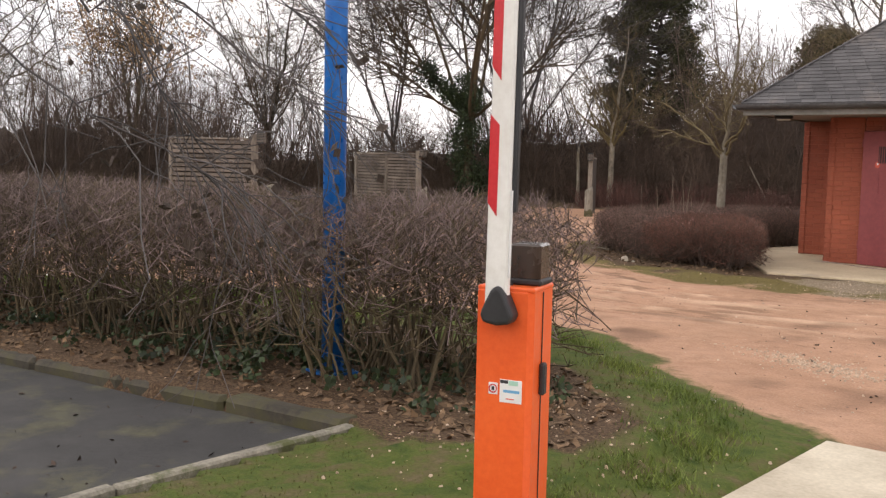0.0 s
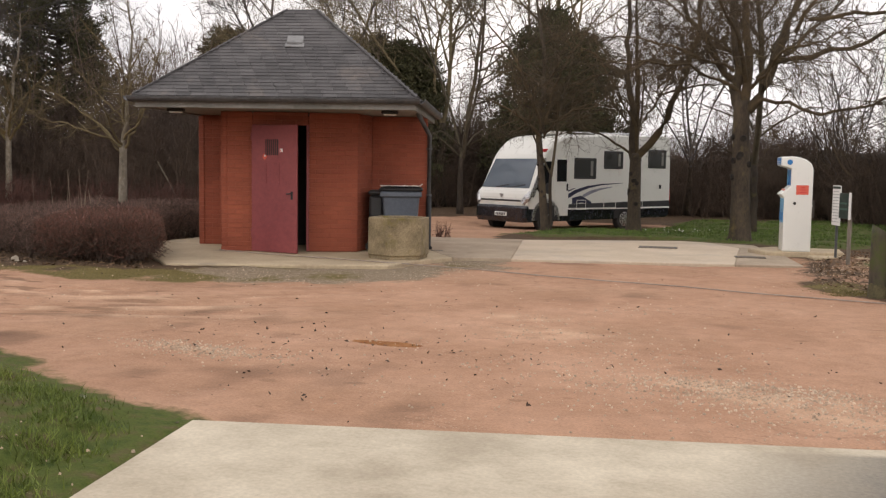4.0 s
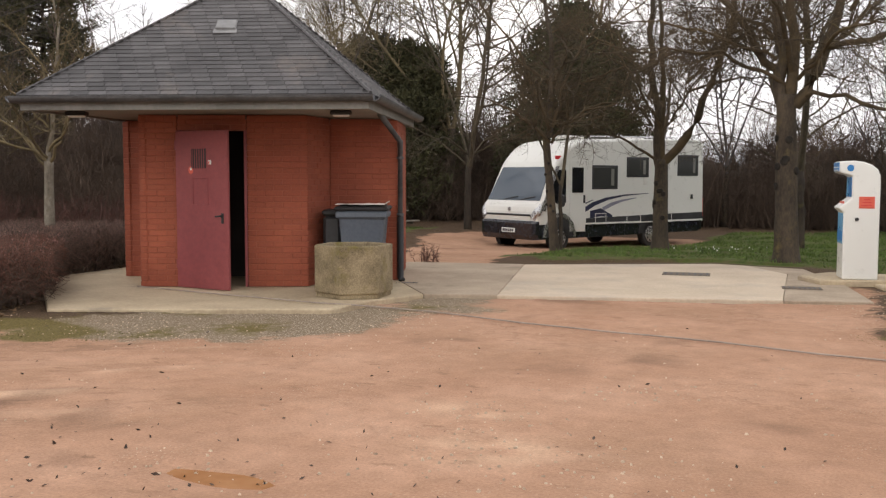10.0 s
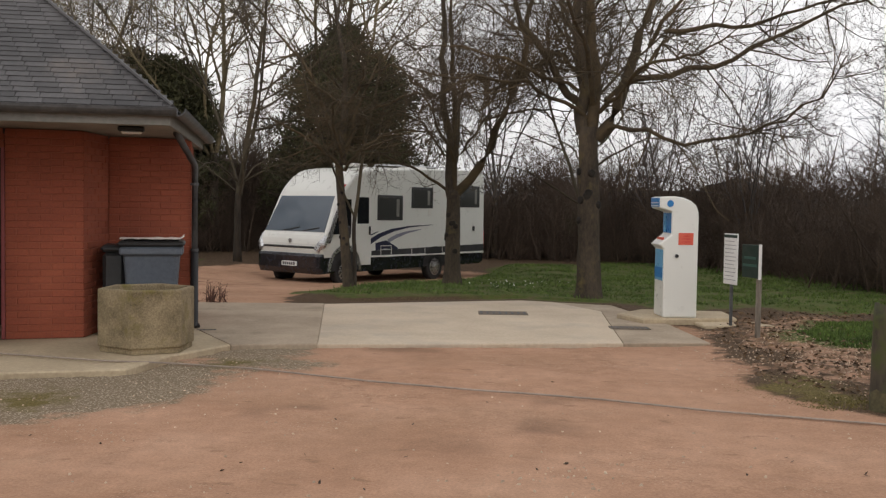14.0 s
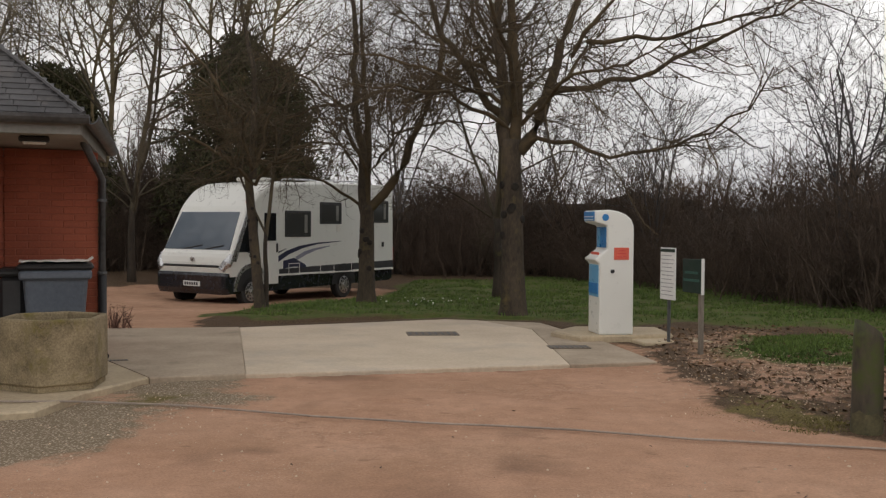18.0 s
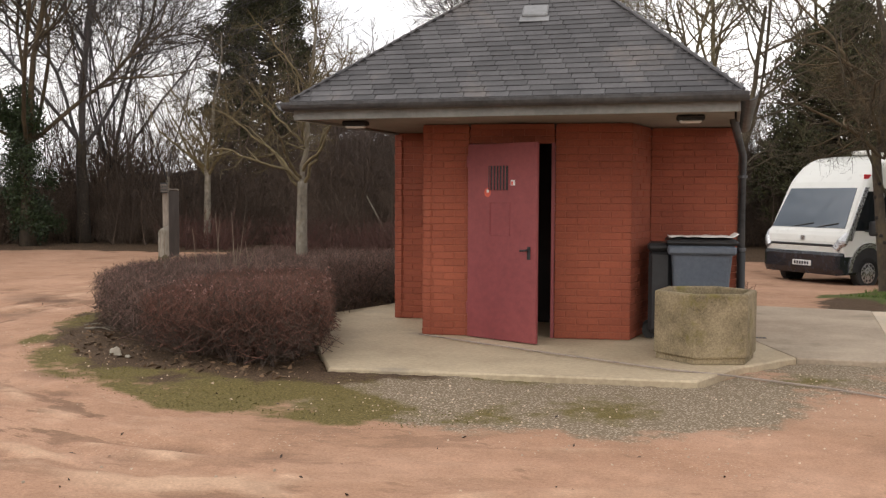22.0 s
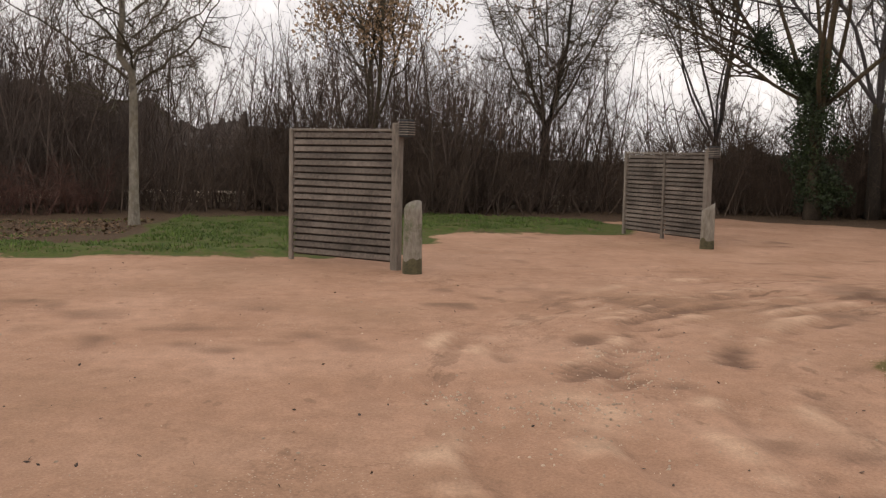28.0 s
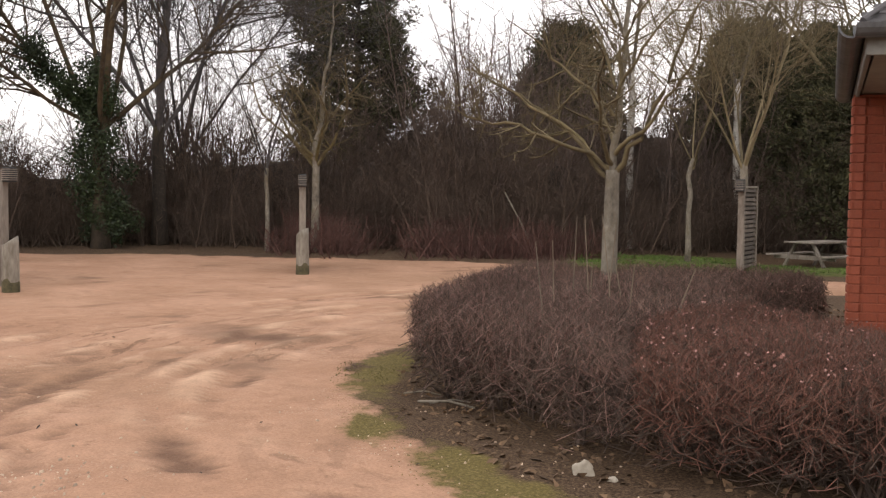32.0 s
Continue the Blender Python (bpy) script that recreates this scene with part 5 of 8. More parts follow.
part("tail_lamp", Geo().box(-5.62, 0.95, 1.0, 0.05, 0.14, 0.5, 0.02), RED_FOIL, rv)

# ---------------------------------------------------------------- dark van behind the slatted screen
van = empty("van", 5.58, 12.15, 0.0, 205, "dark blue-black delivery van parked beside the slatted screen", "van")
VH = 0.97
van_line = [(0.86, 0.32), (0.92, 0.75), (0.85, 1.02), (0.1, 1.32), (-0.62, 2.25), (-0.95, 2.42), (-4.9, 2.42), (-5.0, 0.32)]
solid(part("body", shell(van_line, VH, 0.0), VEHICLE_DARK, van, "dark glossy van body"))
solid(part("bumper", shell([(0.9, 0.28), (1.0, 0.36), (0.98, 0.66), (0.9, 0.72), (0.5, 0.72), (0.5, 0.28)], VH - 0.02), BLACK, van))
solid(part("grille", Geo().extrude([(0.86, 0.78), (0.935, 0.8), (0.875, 1.03), (0.8, 1.05)], Matrix.Identity(4), -0.55, 0.55), BLACK, van, "dark grille with louvres"))
for z in (0.82, 0.89, 0.96):
    part("grille_louvre", Geo().box(0.945 - (z - 0.8) * 0.3, 0, z, 0.02, 1.05, 0.022, 0.005), CHROME, van)
ring_pts = [(0.955, 0.12 * math.cos(t), 0.92 + 0.12 * math.sin(t)) for t in np.linspace(0, 2 * math.pi, 25)]
part("badge_ring", Geo().tube(ring_pts, 0.011, 6), CHROME, van, "plain chrome ring badge")
for s in (-1, 1):
    part("headlight", Geo().tube([(0.9, s * 0.68, 0.93), (0.8, s * 0.84, 1.05)], [0.12, 0.07], 12), CHROME, van)
    part("wing_mirror", Geo().box(-0.35, s * (VH + 0.16), 1.45, 0.12, 0.2, 0.32, 0.04), BLACK, van)
    wheel(van, 0.0, s * (VH - 0.1), 0.34, s)
    wheel(van, -3.4, s * (VH - 0.1), 0.34, s)
vs = [(0.06, -0.78, 1.36), (0.06, 0.78, 1.36), (-0.58, 0.7, 2.2), (-0.58, -0.7, 2.2)]
part("windscreen", Geo().add([(x + 0.02, y, z + 0.012) for x, y, z in vs] + vs, [(0, 1, 2, 3), (7, 6, 5, 4), (0, 4, 5, 1), (1, 5, 6, 2), (2, 6, 7, 3), (3, 7, 4, 0)]), DARK_GLASS, van)
plate = part("number_plate", Geo().box(1.0, 0.0, 0.5, 0.02, 0.52, 0.11, 0.004), LABEL_WHITE, van)
for k in range(7):
    part("plate_bar", Geo().box(1.012, -0.2 + 0.066 * k, 0.5, 0.006, 0.042, 0.07, 0.001), INK, plate)


# ---------------------------------------------------------------- slatted screens with lamp posts and stub posts
def slat_screen(name, left, right, panels, lamp_end, label, top=1.76, lean=0.0):
    """Posts with horizontal slats between, a tall post at one end with a louvred lamp, and a stub post before it."""
    L = math.hypot(right[0] - left[0], right[1] - left[1])
    turn = math.degrees(math.atan2(right[1] - left[1], right[0] - left[0]))
    scr = empty(name, left[0], left[1], 0.0, turn, label, "screen")
    w = L / panels
    for k in range(panels + 1):
        lamp_post = (k == panels) if lamp_end > 0 else (k == 0)
        h = top + (0.1 if lamp_post else 0.03)
        s = 0.12 if lamp_post else 0.07
        part("post", Geo().box(k * w, 0, h / 2 - 0.05, s, s, h + 0.1, 0.012), OLD_WOOD, scr)
    n = 18
    pitch = (top - 0.12) / n
    shared = Geo().box(0, 0, 0, w - 0.08, 0.024, pitch * 0.74, 0.004).mesh("slat", SLAT_WOOD)
    for k in range(panels):
        for i in range(n):
            ob = new("slat", shared)
            ob.parent = scr
            ob.matrix_basis = pose((k + 0.5) * w, 0, 0.1 + (i + 0.5) * pitch, -14 + random.uniform(-3, 3), random.uniform(-0.4, 0.4), 0)
        # board added behind the slats; its dark colour makes the shade in the gaps
        part("gap_shade_board", Geo().box((k + 0.5) * w, 0.035, top / 2 + 0.03, w - 0.09, 0.012, top - 0.12, 0.003), DARK_WOOD, scr)
        part("top_rail", Geo().box((k + 0.5) * w, 0, top + 0.005, w - 0.06, 0.06, 0.035, 0.006), OLD_WOOD, scr)
    xl = L if lamp_end > 0 else 0.0
    lampx = xl + lamp_end * 0.14
    lm = part("lamp_box", Geo().box(lampx, 0, top + 0.03, 0.15, 0.15, 0.23, 0.01), BLACK, scr, "dark louvred bollard lamp")
    for i in range(6):
        part("louvre", Geo().box(lampx, 0, top - 0.05 + i * 0.032, 0.17, 0.17, 0.012, 0.003), OLD_WOOD, lm)
    return scr


def stub(x, y, h=0.95, r=0.115, turn=0.0, wood=None):
    """A round post with a slanting weathered top."""
    g = Geo()
    n = 16
    rings = [(0.0, 1.02), (0.06, 1.0), (h * 0.5, 0.99), (h * 0.86, 0.96), (h * 0.94, 0.9)]
    for z, f in rings:
        for k in range(n):
            t = 2 * math.pi * k / n
            q = r * f * (1 + 0.04 * noise.noise((math.cos(t) * 2, math.sin(t) * 2, z * 3 + x)))
            g.v.append((q * math.cos(t), q * math.sin(t), z - 0.02 + (0.07 * math.cos(t) * (z > h * 0.9))))
    for i in range(len(rings) - 1):
        for k in range(n):
            k2 = (k + 1) % n
            g.f.append((i * n + k, i * n + k2, (i + 1) * n + k2, (i + 1) * n + k))
    g.f.append(tuple(range(n))[::-1])
    g.f.append(tuple(range((len(rings) - 1) * n, len(rings) * n)))
    ob = tagged(part("stub_post", g, wood or STUB_WOOD, None, "", True), "short round weathered timber post, mossy at its foot", "post", "timber stub posts")
    ob.matrix_basis = pose(x, y, height_at(x, y), 0, 0, turn)
    foot = Geo()
    for z, low in ((-0.05, 1), (0.07, 1), (0.17, 0)):
        for k in range(n):
            t = 2 * math.pi * k / n
            q = r * (1.045 if low else 1.012)
            foot.v.append((q * math.cos(t), q * math.sin(t), z + (0 if low else 0.09 * noise.noise((math.cos(t) * 1.7, math.sin(t) * 1.7, x)))))
    for i in range(2):
        for k in range(n):
            k2 = (k + 1) % n
            foot.f.append((i * n + k, i * n + k2, (i + 1) * n + k2, (i + 1) * n + k))
    part("mossy_foot", foot, FOOT_MOSS, ob, "dark green moss round the foot", True)
    return ob


FOOT_MOSS = surface("dark_foot_moss", (0.045, 0.04, 0.02), (0.13, 0.115, 0.06), 40, 8, 0.95, 0.5, 0.006)
SMOKE = surface("smoked_plastic", (0.02, 0.012, 0.008), (0.05, 0.03, 0.02), 10, 3, 0.25, 0.02, 0.001, coat=0.4)
LABEL_MINT = surface("mint_label", (0.3, 0.55, 0.42), (0.42, 0.65, 0.52), 20, 3, 0.5, 0, 0.001)
# shade of the slat gaps as colour; also the waymark board's own tone
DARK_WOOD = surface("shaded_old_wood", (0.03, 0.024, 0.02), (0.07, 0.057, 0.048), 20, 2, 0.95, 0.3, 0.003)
STUB_WOOD = surface("stub_post_wood", (0.15, 0.13, 0.1), (0.33, 0.3, 0.25), 24, 3, 0.92, 0.5, 0.006, stretch=(1, 1, 0.3), stain=(0.07, 0.09, 0.03), stain_at=(0.52, 0.66))
slat_screen("slatted_screen", (-17.45, 6.15), (-16.2, 7.5), 1, 1, "grey weathered slatted timber screen with a lamp post, beside the grass", 1.86)
stub(-15.85, 7.67, 0.97, 0.125, 20)
slat_screen("slatted_screen", (-22.6, 13.2), (-20.15, 13.85), 2, 1, "two-bay grey slatted timber screen with a lamp post", 1.68)
stub(-19.3, 13.48, 0.82, 0.12, 60)
slat_screen("slatted_screen", (-19.95, 20.1), (-18.75, 18.85), 1, 1, "slatted timber screen seen edge-on behind the sandy bend", 1.68)
stub(-18.5, 18.6, 0.85, 0.12, 10)
slat_screen("slatted_screen", (3.3, 12.3), (4.52, 12.95), 1, -1, "brown weathered slatted timber screen beside the parked van", 1.76)
MOSSY_STUB = surface("dark_mossy_post", (0.03, 0.025, 0.018), (0.095, 0.08, 0.056), 24, 3, 0.92, 0.5, 0.006, stretch=(1, 1, 0.3), stain=(0.06, 0.075, 0.02), stain_at=(0.48, 0.6))
stub(2.95, 12.5, 0.86, 0.11, 200, MOSSY_STUB)
slat_screen("slatted_screen", (-12.4, 24.2), (-12.5, 25.3), 1, -1, "far slatted timber screen on the grass verge", 1.68)


# ---------------------------------------------------------------- service terminal, notice boards
term = empty("service_terminal", 1.6, 18.12, 0.1, 12, "white and blue motorhome service terminal on a low concrete plinth", "terminal")
tw = 0.56
line = [(-0.2, 0.0), (-0.2, 0.92), (-0.27, 0.98), (-0.1, 1.12), (-0.1, 1.42), (-0.27, 1.47), (-0.27, 1.62), (-0.08, 1.63), (0.05, 1.61), (0.15, 1.57), (0.22, 1.51), (0.255, 1.43), (0.26, 1.34), (0.26, 0.0)]
tm = Matrix.Rotation(radians(0), 4, "Z")
tb = part("cabinet", Geo().extrude(line, tm, -0.25, 0.25), VEHICLE_WHITE, term)
solid(tb)
bevelled(tb, 0.02, 2)
part("blue_panel", Geo().box(-0.202, 0.0, 0.7, 0.01, 0.4, 0.42, 0.003), SIGN_CYAN, term)
part("dark_band", Geo().box(-0.209, 0.0, 0.6, 0.008, 0.39, 0.14, 0.002), SIGN_BLUE, term)
part("screen_panel", Geo().box(-0.102, 0.0, 1.27, 0.01, 0.4, 0.27, 0.003), SIGN_BLUE, term)
part("screen_strip", Geo().box(-0.109, 0.1, 1.27, 0.008, 0.1, 0.24, 0.002), SIGN_CYAN, term)
part("shelf_label", Geo().box(-0.19, 0.0, 1.05, 0.01, 0.34, 0.05, 0.002, 0, Matrix.Identity(4)), LABEL_RED, term)
part("hood_panel", Geo().box(-0.274, 0.0, 1.545, 0.01, 0.46, 0.12, 0.003), SIGN_BLUE, term)
for z in (1.5, 1.54):
    part("hood_line", Geo().box(-0.281, 0.0, z, 0.006, 0.4, 0.012, 0.001), LABEL_WHITE, term)
part("side_label", Geo().box(0.09, -0.254, 1.06, 0.2, 0.008, 0.16, 0.002), LABEL_RED, term, "red notice label")
for k in range(3):
    part("label_line", Geo().box(0.09, -0.2595, 1.02 + 0.04 * k, 0.14 - 0.03 * k, 0.004, 0.008, 0.0005), RED_FOIL, term)
part("round_label", Geo().tube([(-0.13, -0.252, 1.53), (-0.13, -0.258, 1.53)], 0.045, 16), SIGN_BLUE, term)
part("lock", Geo().tube([(-0.03, -0.25, 0.83), (-0.03, -0.27, 0.83)], 0.025, 12), BLACK, term)
tagged(part("plinth", Geo().prism([(0.85, 18.2), (1.2, 17.65), (2.45, 18.1), (2.35, 18.95), (1.2, 18.9)], -0.05, 0.1, 0.02), CONCRETE), "low concrete plinth under the terminal", "plinth", kind="structure")
tagged(part("manhole_slab", Geo().prism([(2.0, 17.5), (2.9, 17.75), (2.75, 18.15), (1.85, 17.95)], -0.05, 0.05, 0.015), CONCRETE), "small mossy concrete slab in the leaf litter", "slab", kind="structure")

notice = empty("notice_board", 2.3, 17.63, 0.0, -68, "narrow white printed notice on a steel post", "sign")
part("post", Geo().tube([(0, 0.02, -0.1), (0, 0.02, 1.2)], 0.022, 8), ZINC, notice)
nb = part("board", Geo().box(0, 0, 0.92, 0.36, 0.015, 0.66, 0.004), LABEL_WHITE, notice)
part("header_bar", Geo().box(0, -0.0095, 1.215, 0.34, 0.004, 0.04, 0.001), GREEN_BOARD, nb)
for k in range(11):
    part("text_bar", Geo().box(-0.01 + 0.012 * ((k * 7) % 3 - 1), -0.0095, 1.15 - 0.05 * k, 0.24 + 0.035 * ((k * 5) % 3), 0.003, 0.009, 0.0005), FAINT_INK, nb)

TEAL = surface("dull_teal_print", (0.015, 0.07, 0.055), (0.03, 0.11, 0.085), 20, 3, 0.5, 0, 0.001)
green = empty("display_board", 2.45, 16.74, 0.0, -68, "dark green glazed display board on a pale timber post", "sign")
part("post", Geo().box(0.1, 0.05, 0.34, 0.06, 0.05, 0.88, 0.008), OLD_WOOD, green)
gb = part("board", Geo().box(0, 0, 0.94, 0.42, 0.03, 0.4, 0.008), GREEN_BOARD, green)
part("edge_strip", Geo().box(0.21, -0.004, 0.94, 0.012, 0.04, 0.42, 0.003), LABEL_WHITE, gb, "pale edge strip")
for k, w in ((0, 0.28), (1, 0.34)):
    part("text_bar", Geo().box(-0.01, -0.018, 0.98 - 0.09 * k, w, 0.004, 0.03, 0.001), TEAL, gb)
waymark = empty("waymark_post", 1.72, 20.4, 0.0, 10, "short timber post with a small dark sign behind the terminal", "sign")
part("post", Geo().box(0, 0.04, 0.45, 0.08, 0.06, 1.0, 0.008), OLD_WOOD, waymark)
part("board", Geo().box(0, 0, 0.75, 0.2, 0.02, 0.34, 0.004), DARK_WOOD, waymark)
part("text_bar", Geo().box(0, -0.012, 0.82, 0.13, 0.004, 0.03, 0.001), LABEL_WHITE, waymark)

# ---------------------------------------------------------------- barrier and blue pole
bar_turn = 33
barrier = empty("barrier", -0.11, 1.89, 0.0, bar_turn, "orange parking barrier cabinet with its red and white boom raised", "barrier")
outline = [(0, 0), (0.185, 0), (0.205, 0.02), (0.205, 0.215), (0, 0.215)]
cabinet_ = part("cabinet", Geo().prism(outline, 0.0, 1.05, 0.006), ORANGE, barrier, "orange sheet-metal cabinet")
part("base_flange", Geo().box(0.1, 0.105, 0.012, 0.27, 0.28, 0.024, 0.005), ZINC, barrier)
part("lid_seam", Geo().box(0.207, 0.105, 0.53, 0.003, 0.006, 1.02, 0.001), BLACK, barrier)
part("top_lid", Geo().box(0.103, 0.11, 1.054, 0.212, 0.215, 0.018, 0.005), ORANGE, barrier)
for k in range(4):
    part("lid_screw", Geo().tube([(0.025 + 0.026 * k, 0.05, 1.06), (0.025 + 0.026 * k, 0.05, 1.07)], 0.009, 8), BLACK, barrier)
part("side_latch", Geo().box(0.215, 0.1, 0.73, 0.022, 0.035, 0.115, 0.006), BLACK, barrier, "black latch handle")
cone = [(-0.062, 0.015), (-0.05, -0.012), (0.0, -0.02), (0.05, -0.012), (0.062, 0.015), (0.05, 0.045), (0.022, 0.105), (0.0, 0.12), (-0.022, 0.105), (-0.05, 0.045)]
pv = part("pivot_cover", Geo().extrude([(x + 0.095, z + 0.955) for x, z in cone], Matrix.Identity(4), -0.075, 0.0), BLACK, barrier, "black rounded pivot cover")
solid(pv)
bevelled(pv, 0.02, 3, 20)
part("warning_lamp", Geo().box(0.145, 0.13, 1.145, 0.115, 0.115, 0.13, 0.008), SMOKE, barrier, "dark smoked flashing lamp box")
part("lamp_foot", Geo().box(0.145, 0.13, 1.075, 0.13, 0.13, 0.022, 0.006), BLACK, barrier)
boom_pose = pose(0.085, -0.035, 0.98, 0, 0.6, 0)
boom = part("boom", Geo().box(0, 0, 1.55, 0.082, 0.04, 3.1, 0.008), WHITE_PAINT, barrier, "white boom with slanting red stripes, raised upright")
boom.matrix_basis = boom_pose
for k in range(7):
    z0 = 0.33 + 0.46 * k
    st = [(-0.0395, z0 + 0.045), (-0.006, z0), (-0.006, z0 + 0.31), (-0.0395, z0 + 0.345)]
    part("red_stripe", Geo().extrude(st, Matrix.Identity(4), -0.0225, -0.0195), RED_FOIL, boom)
part("rubber_edge", Geo().box(0.049, 0.006, 1.72, 0.018, 0.03, 2.75, 0.005), BLACK, boom, "black rubber edge strip")
part("edge_channel", Geo().box(0.044, -0.012, 0.27, 0.008, 0.012, 0.3, 0.002), LABEL_WHITE, boom)
lab = part("maker_label", Geo().box(0.132, -0.0015, 0.695, 0.082, 0.003, 0.082, 0.0008), LABEL_WHITE, barrier, "white printed label")
part("label_block", Geo().box(0.108, -0.0036, 0.728, 0.03, 0.001, 0.012, 0.0002), INK, lab)
part("label_block", Geo().box(0.142, -0.0036, 0.725, 0.035, 0.001, 0.016, 0.0002), LABEL_MINT, lab)
part("label_block", Geo().box(0.135, -0.0036, 0.695, 0.06, 0.001, 0.01, 0.0002), SIGN_CYAN, lab)
part("label_block", Geo().box(0.13, -0.0036, 0.668, 0.03, 0.001, 0.004, 0.0002), LABEL_RED, lab)
picto = part("pictogram", Geo().box(0.066, -0.0015, 0.7, 0.034, 0.003, 0.042, 0.0008), LABEL_WHITE, barrier, "small prohibition pictogram")
part("pictogram_ring", Geo().tube([(0.066 + 0.014 * math.cos(t), -0.0035, 0.7 + 0.014 * math.sin(t)) for t in np.linspace(0, 2 * math.pi, 17)], 0.0025, 5), RED_FOIL, picto)
part("pictogram_figure", Geo().box(0.066, -0.0035, 0.7, 0.01, 0.001, 0.014, 0.0002), INK, picto)

pole = empty("blue_pole", -3.28, 2.9, 0.0, 0, "tall bright blue painted steel pole rising through the hedge", "pole")
part("shaft", Geo().tube([(0, 0, -0.1), (0, 0, 5.6)], 0.078, 20), BLUE_PAINT, pole, "", True)
part("base_plate", Geo().box(0, 0, 0.03, 0.28, 0.28, 0.02, 0.004), BLUE_PAINT, pole)

# ---------------------------------------------------------------- drain covers, hose, puddle
RUSTY_IRON = surface("rusty_cast_iron", (0.09, 0.07, 0.055), (0.2, 0.16, 0.125), 40, 4, 0.8, 0.4, 0.003)


def drain(x, y, w, l, turn, label):
    d = empty("drain_cover", x, y, 0.034, turn, label, "drain cover")
    part("cover", Geo().box(0, 0, 0.004, w, l, 0.012, 0.003), RUSTY_IRON, d)
    for k in range(8):
        part("slot", Geo().box(-w / 2 + w * (k + 0.5) / 8, 0, 0.0105, w / 22, l * 0.8, 0.003, 0.0005), BLACK, d)


drain(-0.75, 18.25, 0.7, 0.42, 10, "cast iron grating in the service pad")
drain(1.02, 17.05, 0.5, 0.26, 10, "dark cast iron cover in the service pad")
drain(-3.95, 15.25, 0.32, 0.1, 25, "small slotted gully grating by the downpipe")
hose_line = [(-6.75, 13.05, 0.075), (-6.0, 12.98, 0.066), (-5.06, 12.88, 0.066), (-3.79, 12.75, 0.066), (-3.3, 12.98, 0.03), (-2.5, 12.98, 0.022), (-1.21, 12.62, 0.022), (-0.1, 12.45, 0.022),
             (0.8, 12.35, 0.022), (1.6, 12.12, 0.022), (2.8, 11.95, 0.022), (3.5, 11.82, 0.022), (4.2, 11.1, 0.022), (4.8, 10.4, 0.022), (6.2, 9.4, 0.022)]
smooth_line = []
for k in range(len(hose_line) - 1):
    a, b = Vector(hose_line[k]), Vector(hose_line[k + 1])
    for s in range(6):
        q = a.lerp(b, s / 6)
        smooth_line.append((q.x, q.y + 0.02 * noise.noise((q.x * 1.7, q.y, 0)), q.z))
tagged(part("hose", Geo().tube(smooth_line, 0.0085, 7), surface("grey_hose", (0.22, 0.175, 0.145), (0.38, 0.31, 0.26), 20, 2, 0.6, 0.05, 0.001), None, "", True), "long grey water hose lying across the sandy yard", "hose")
wet = tagged(part("puddle", Geo().prism([(-0.75 + 0.6 * math.cos(t) * (1 + 0.2 * noise.noise((math.cos(t) * 2, math.sin(t) * 2, 5))), 7.28 + 0.13 * math.sin(t) + 0.1 * math.cos(t)) for t in np.linspace(0, 2 * math.pi, 40)[:-1]], -0.03, -0.012),
                  surface("muddy_water", (0.34, 0.16, 0.07), (0.44, 0.22, 0.1), 8, 2, 0.12, 0.02, 0.001)), "shallow muddy puddle in the sand", "puddle", kind="stuff")

# ---------------------------------------------------------------- trees
class Twigs:
    """Collects tapered polylines and turns them into thin tubes, all of one length at once."""

    def __init__(self):
        self.kinds = {}

    def tube(self, pts, rad, sides=3, cap=False):
        self.kinds.setdefault((len(pts), sides), []).append((np.array([tuple(p) for p in pts]), np.array(rad, float) * np.ones(len(pts))))

    def many(self, P, R, sides=3):
        """P: count x points x 3; R: count x points."""
        self.kinds.setdefault((P.shape[1], sides), []).extend(zip(P, R))

    def mesh(self, name, material, smooth=False):
        V, F, base = [], [], 0
        for (n, sides), items in self.kinds.items():
            P, R = np.stack([i[0] for i in items]), np.stack([i[1] for i in items])
            T = np.gradient(P, axis=1)
            T /= np.linalg.norm(T, axis=2, keepdims=True) + 1e-9
            ref = np.where(np.abs(T[..., 2:3]) < 0.9, np.array([0.1, 0.05, 1.0]), np.array([1.0, 0.2, 0.1]))
            A = np.cross(T, ref)
            A /= np.linalg.norm(A, axis=2, keepdims=True) + 1e-9
            B = np.cross(T, A)
            t = 2 * np.pi * np.arange(sides) / sides
            ringv = P[:, :, None] + R[:, :, None, None] * (A[:, :, None] * np.cos(t)[:, None] + B[:, :, None] * np.sin(t)[:, None])
            N = len(P)
            V.append(ringv.reshape(-1, 3))
            idx = base + np.arange(N * n * sides).reshape(N, n, sides)
            nxt = np.roll(idx, -1, axis=2)
            F.append(np.stack([idx[:, :-1], nxt[:, :-1], nxt[:, 1:], idx[:, 1:]], -1).reshape(-1, 4))
            base += N * n * sides
        return array_mesh(name, np.concatenate(V), np.concatenate(F), material, smooth)


def array_mesh(name, V, F, material, smooth=False):
    k = F.shape[1]
    me = bpy.data.meshes.new(name)
    me.vertices.add(len(V))
    me.vertices.foreach_set("co", np.ascontiguousarray(V, np.float32).ravel())
    me.loops.add(F.size)
    me.loops.foreach_set("vertex_index", np.ascontiguousarray(F, np.int32).ravel())
    me.polygons.add(len(F))
    me.polygons.foreach_set("loop_start", np.arange(len(F), dtype=np.int32) * k)
    if smooth:
        me.polygons.foreach_set("use_smooth", np.ones(len(F), bool))
    me.update(calc_edges=True)
    me.materials.append(material)
    return me


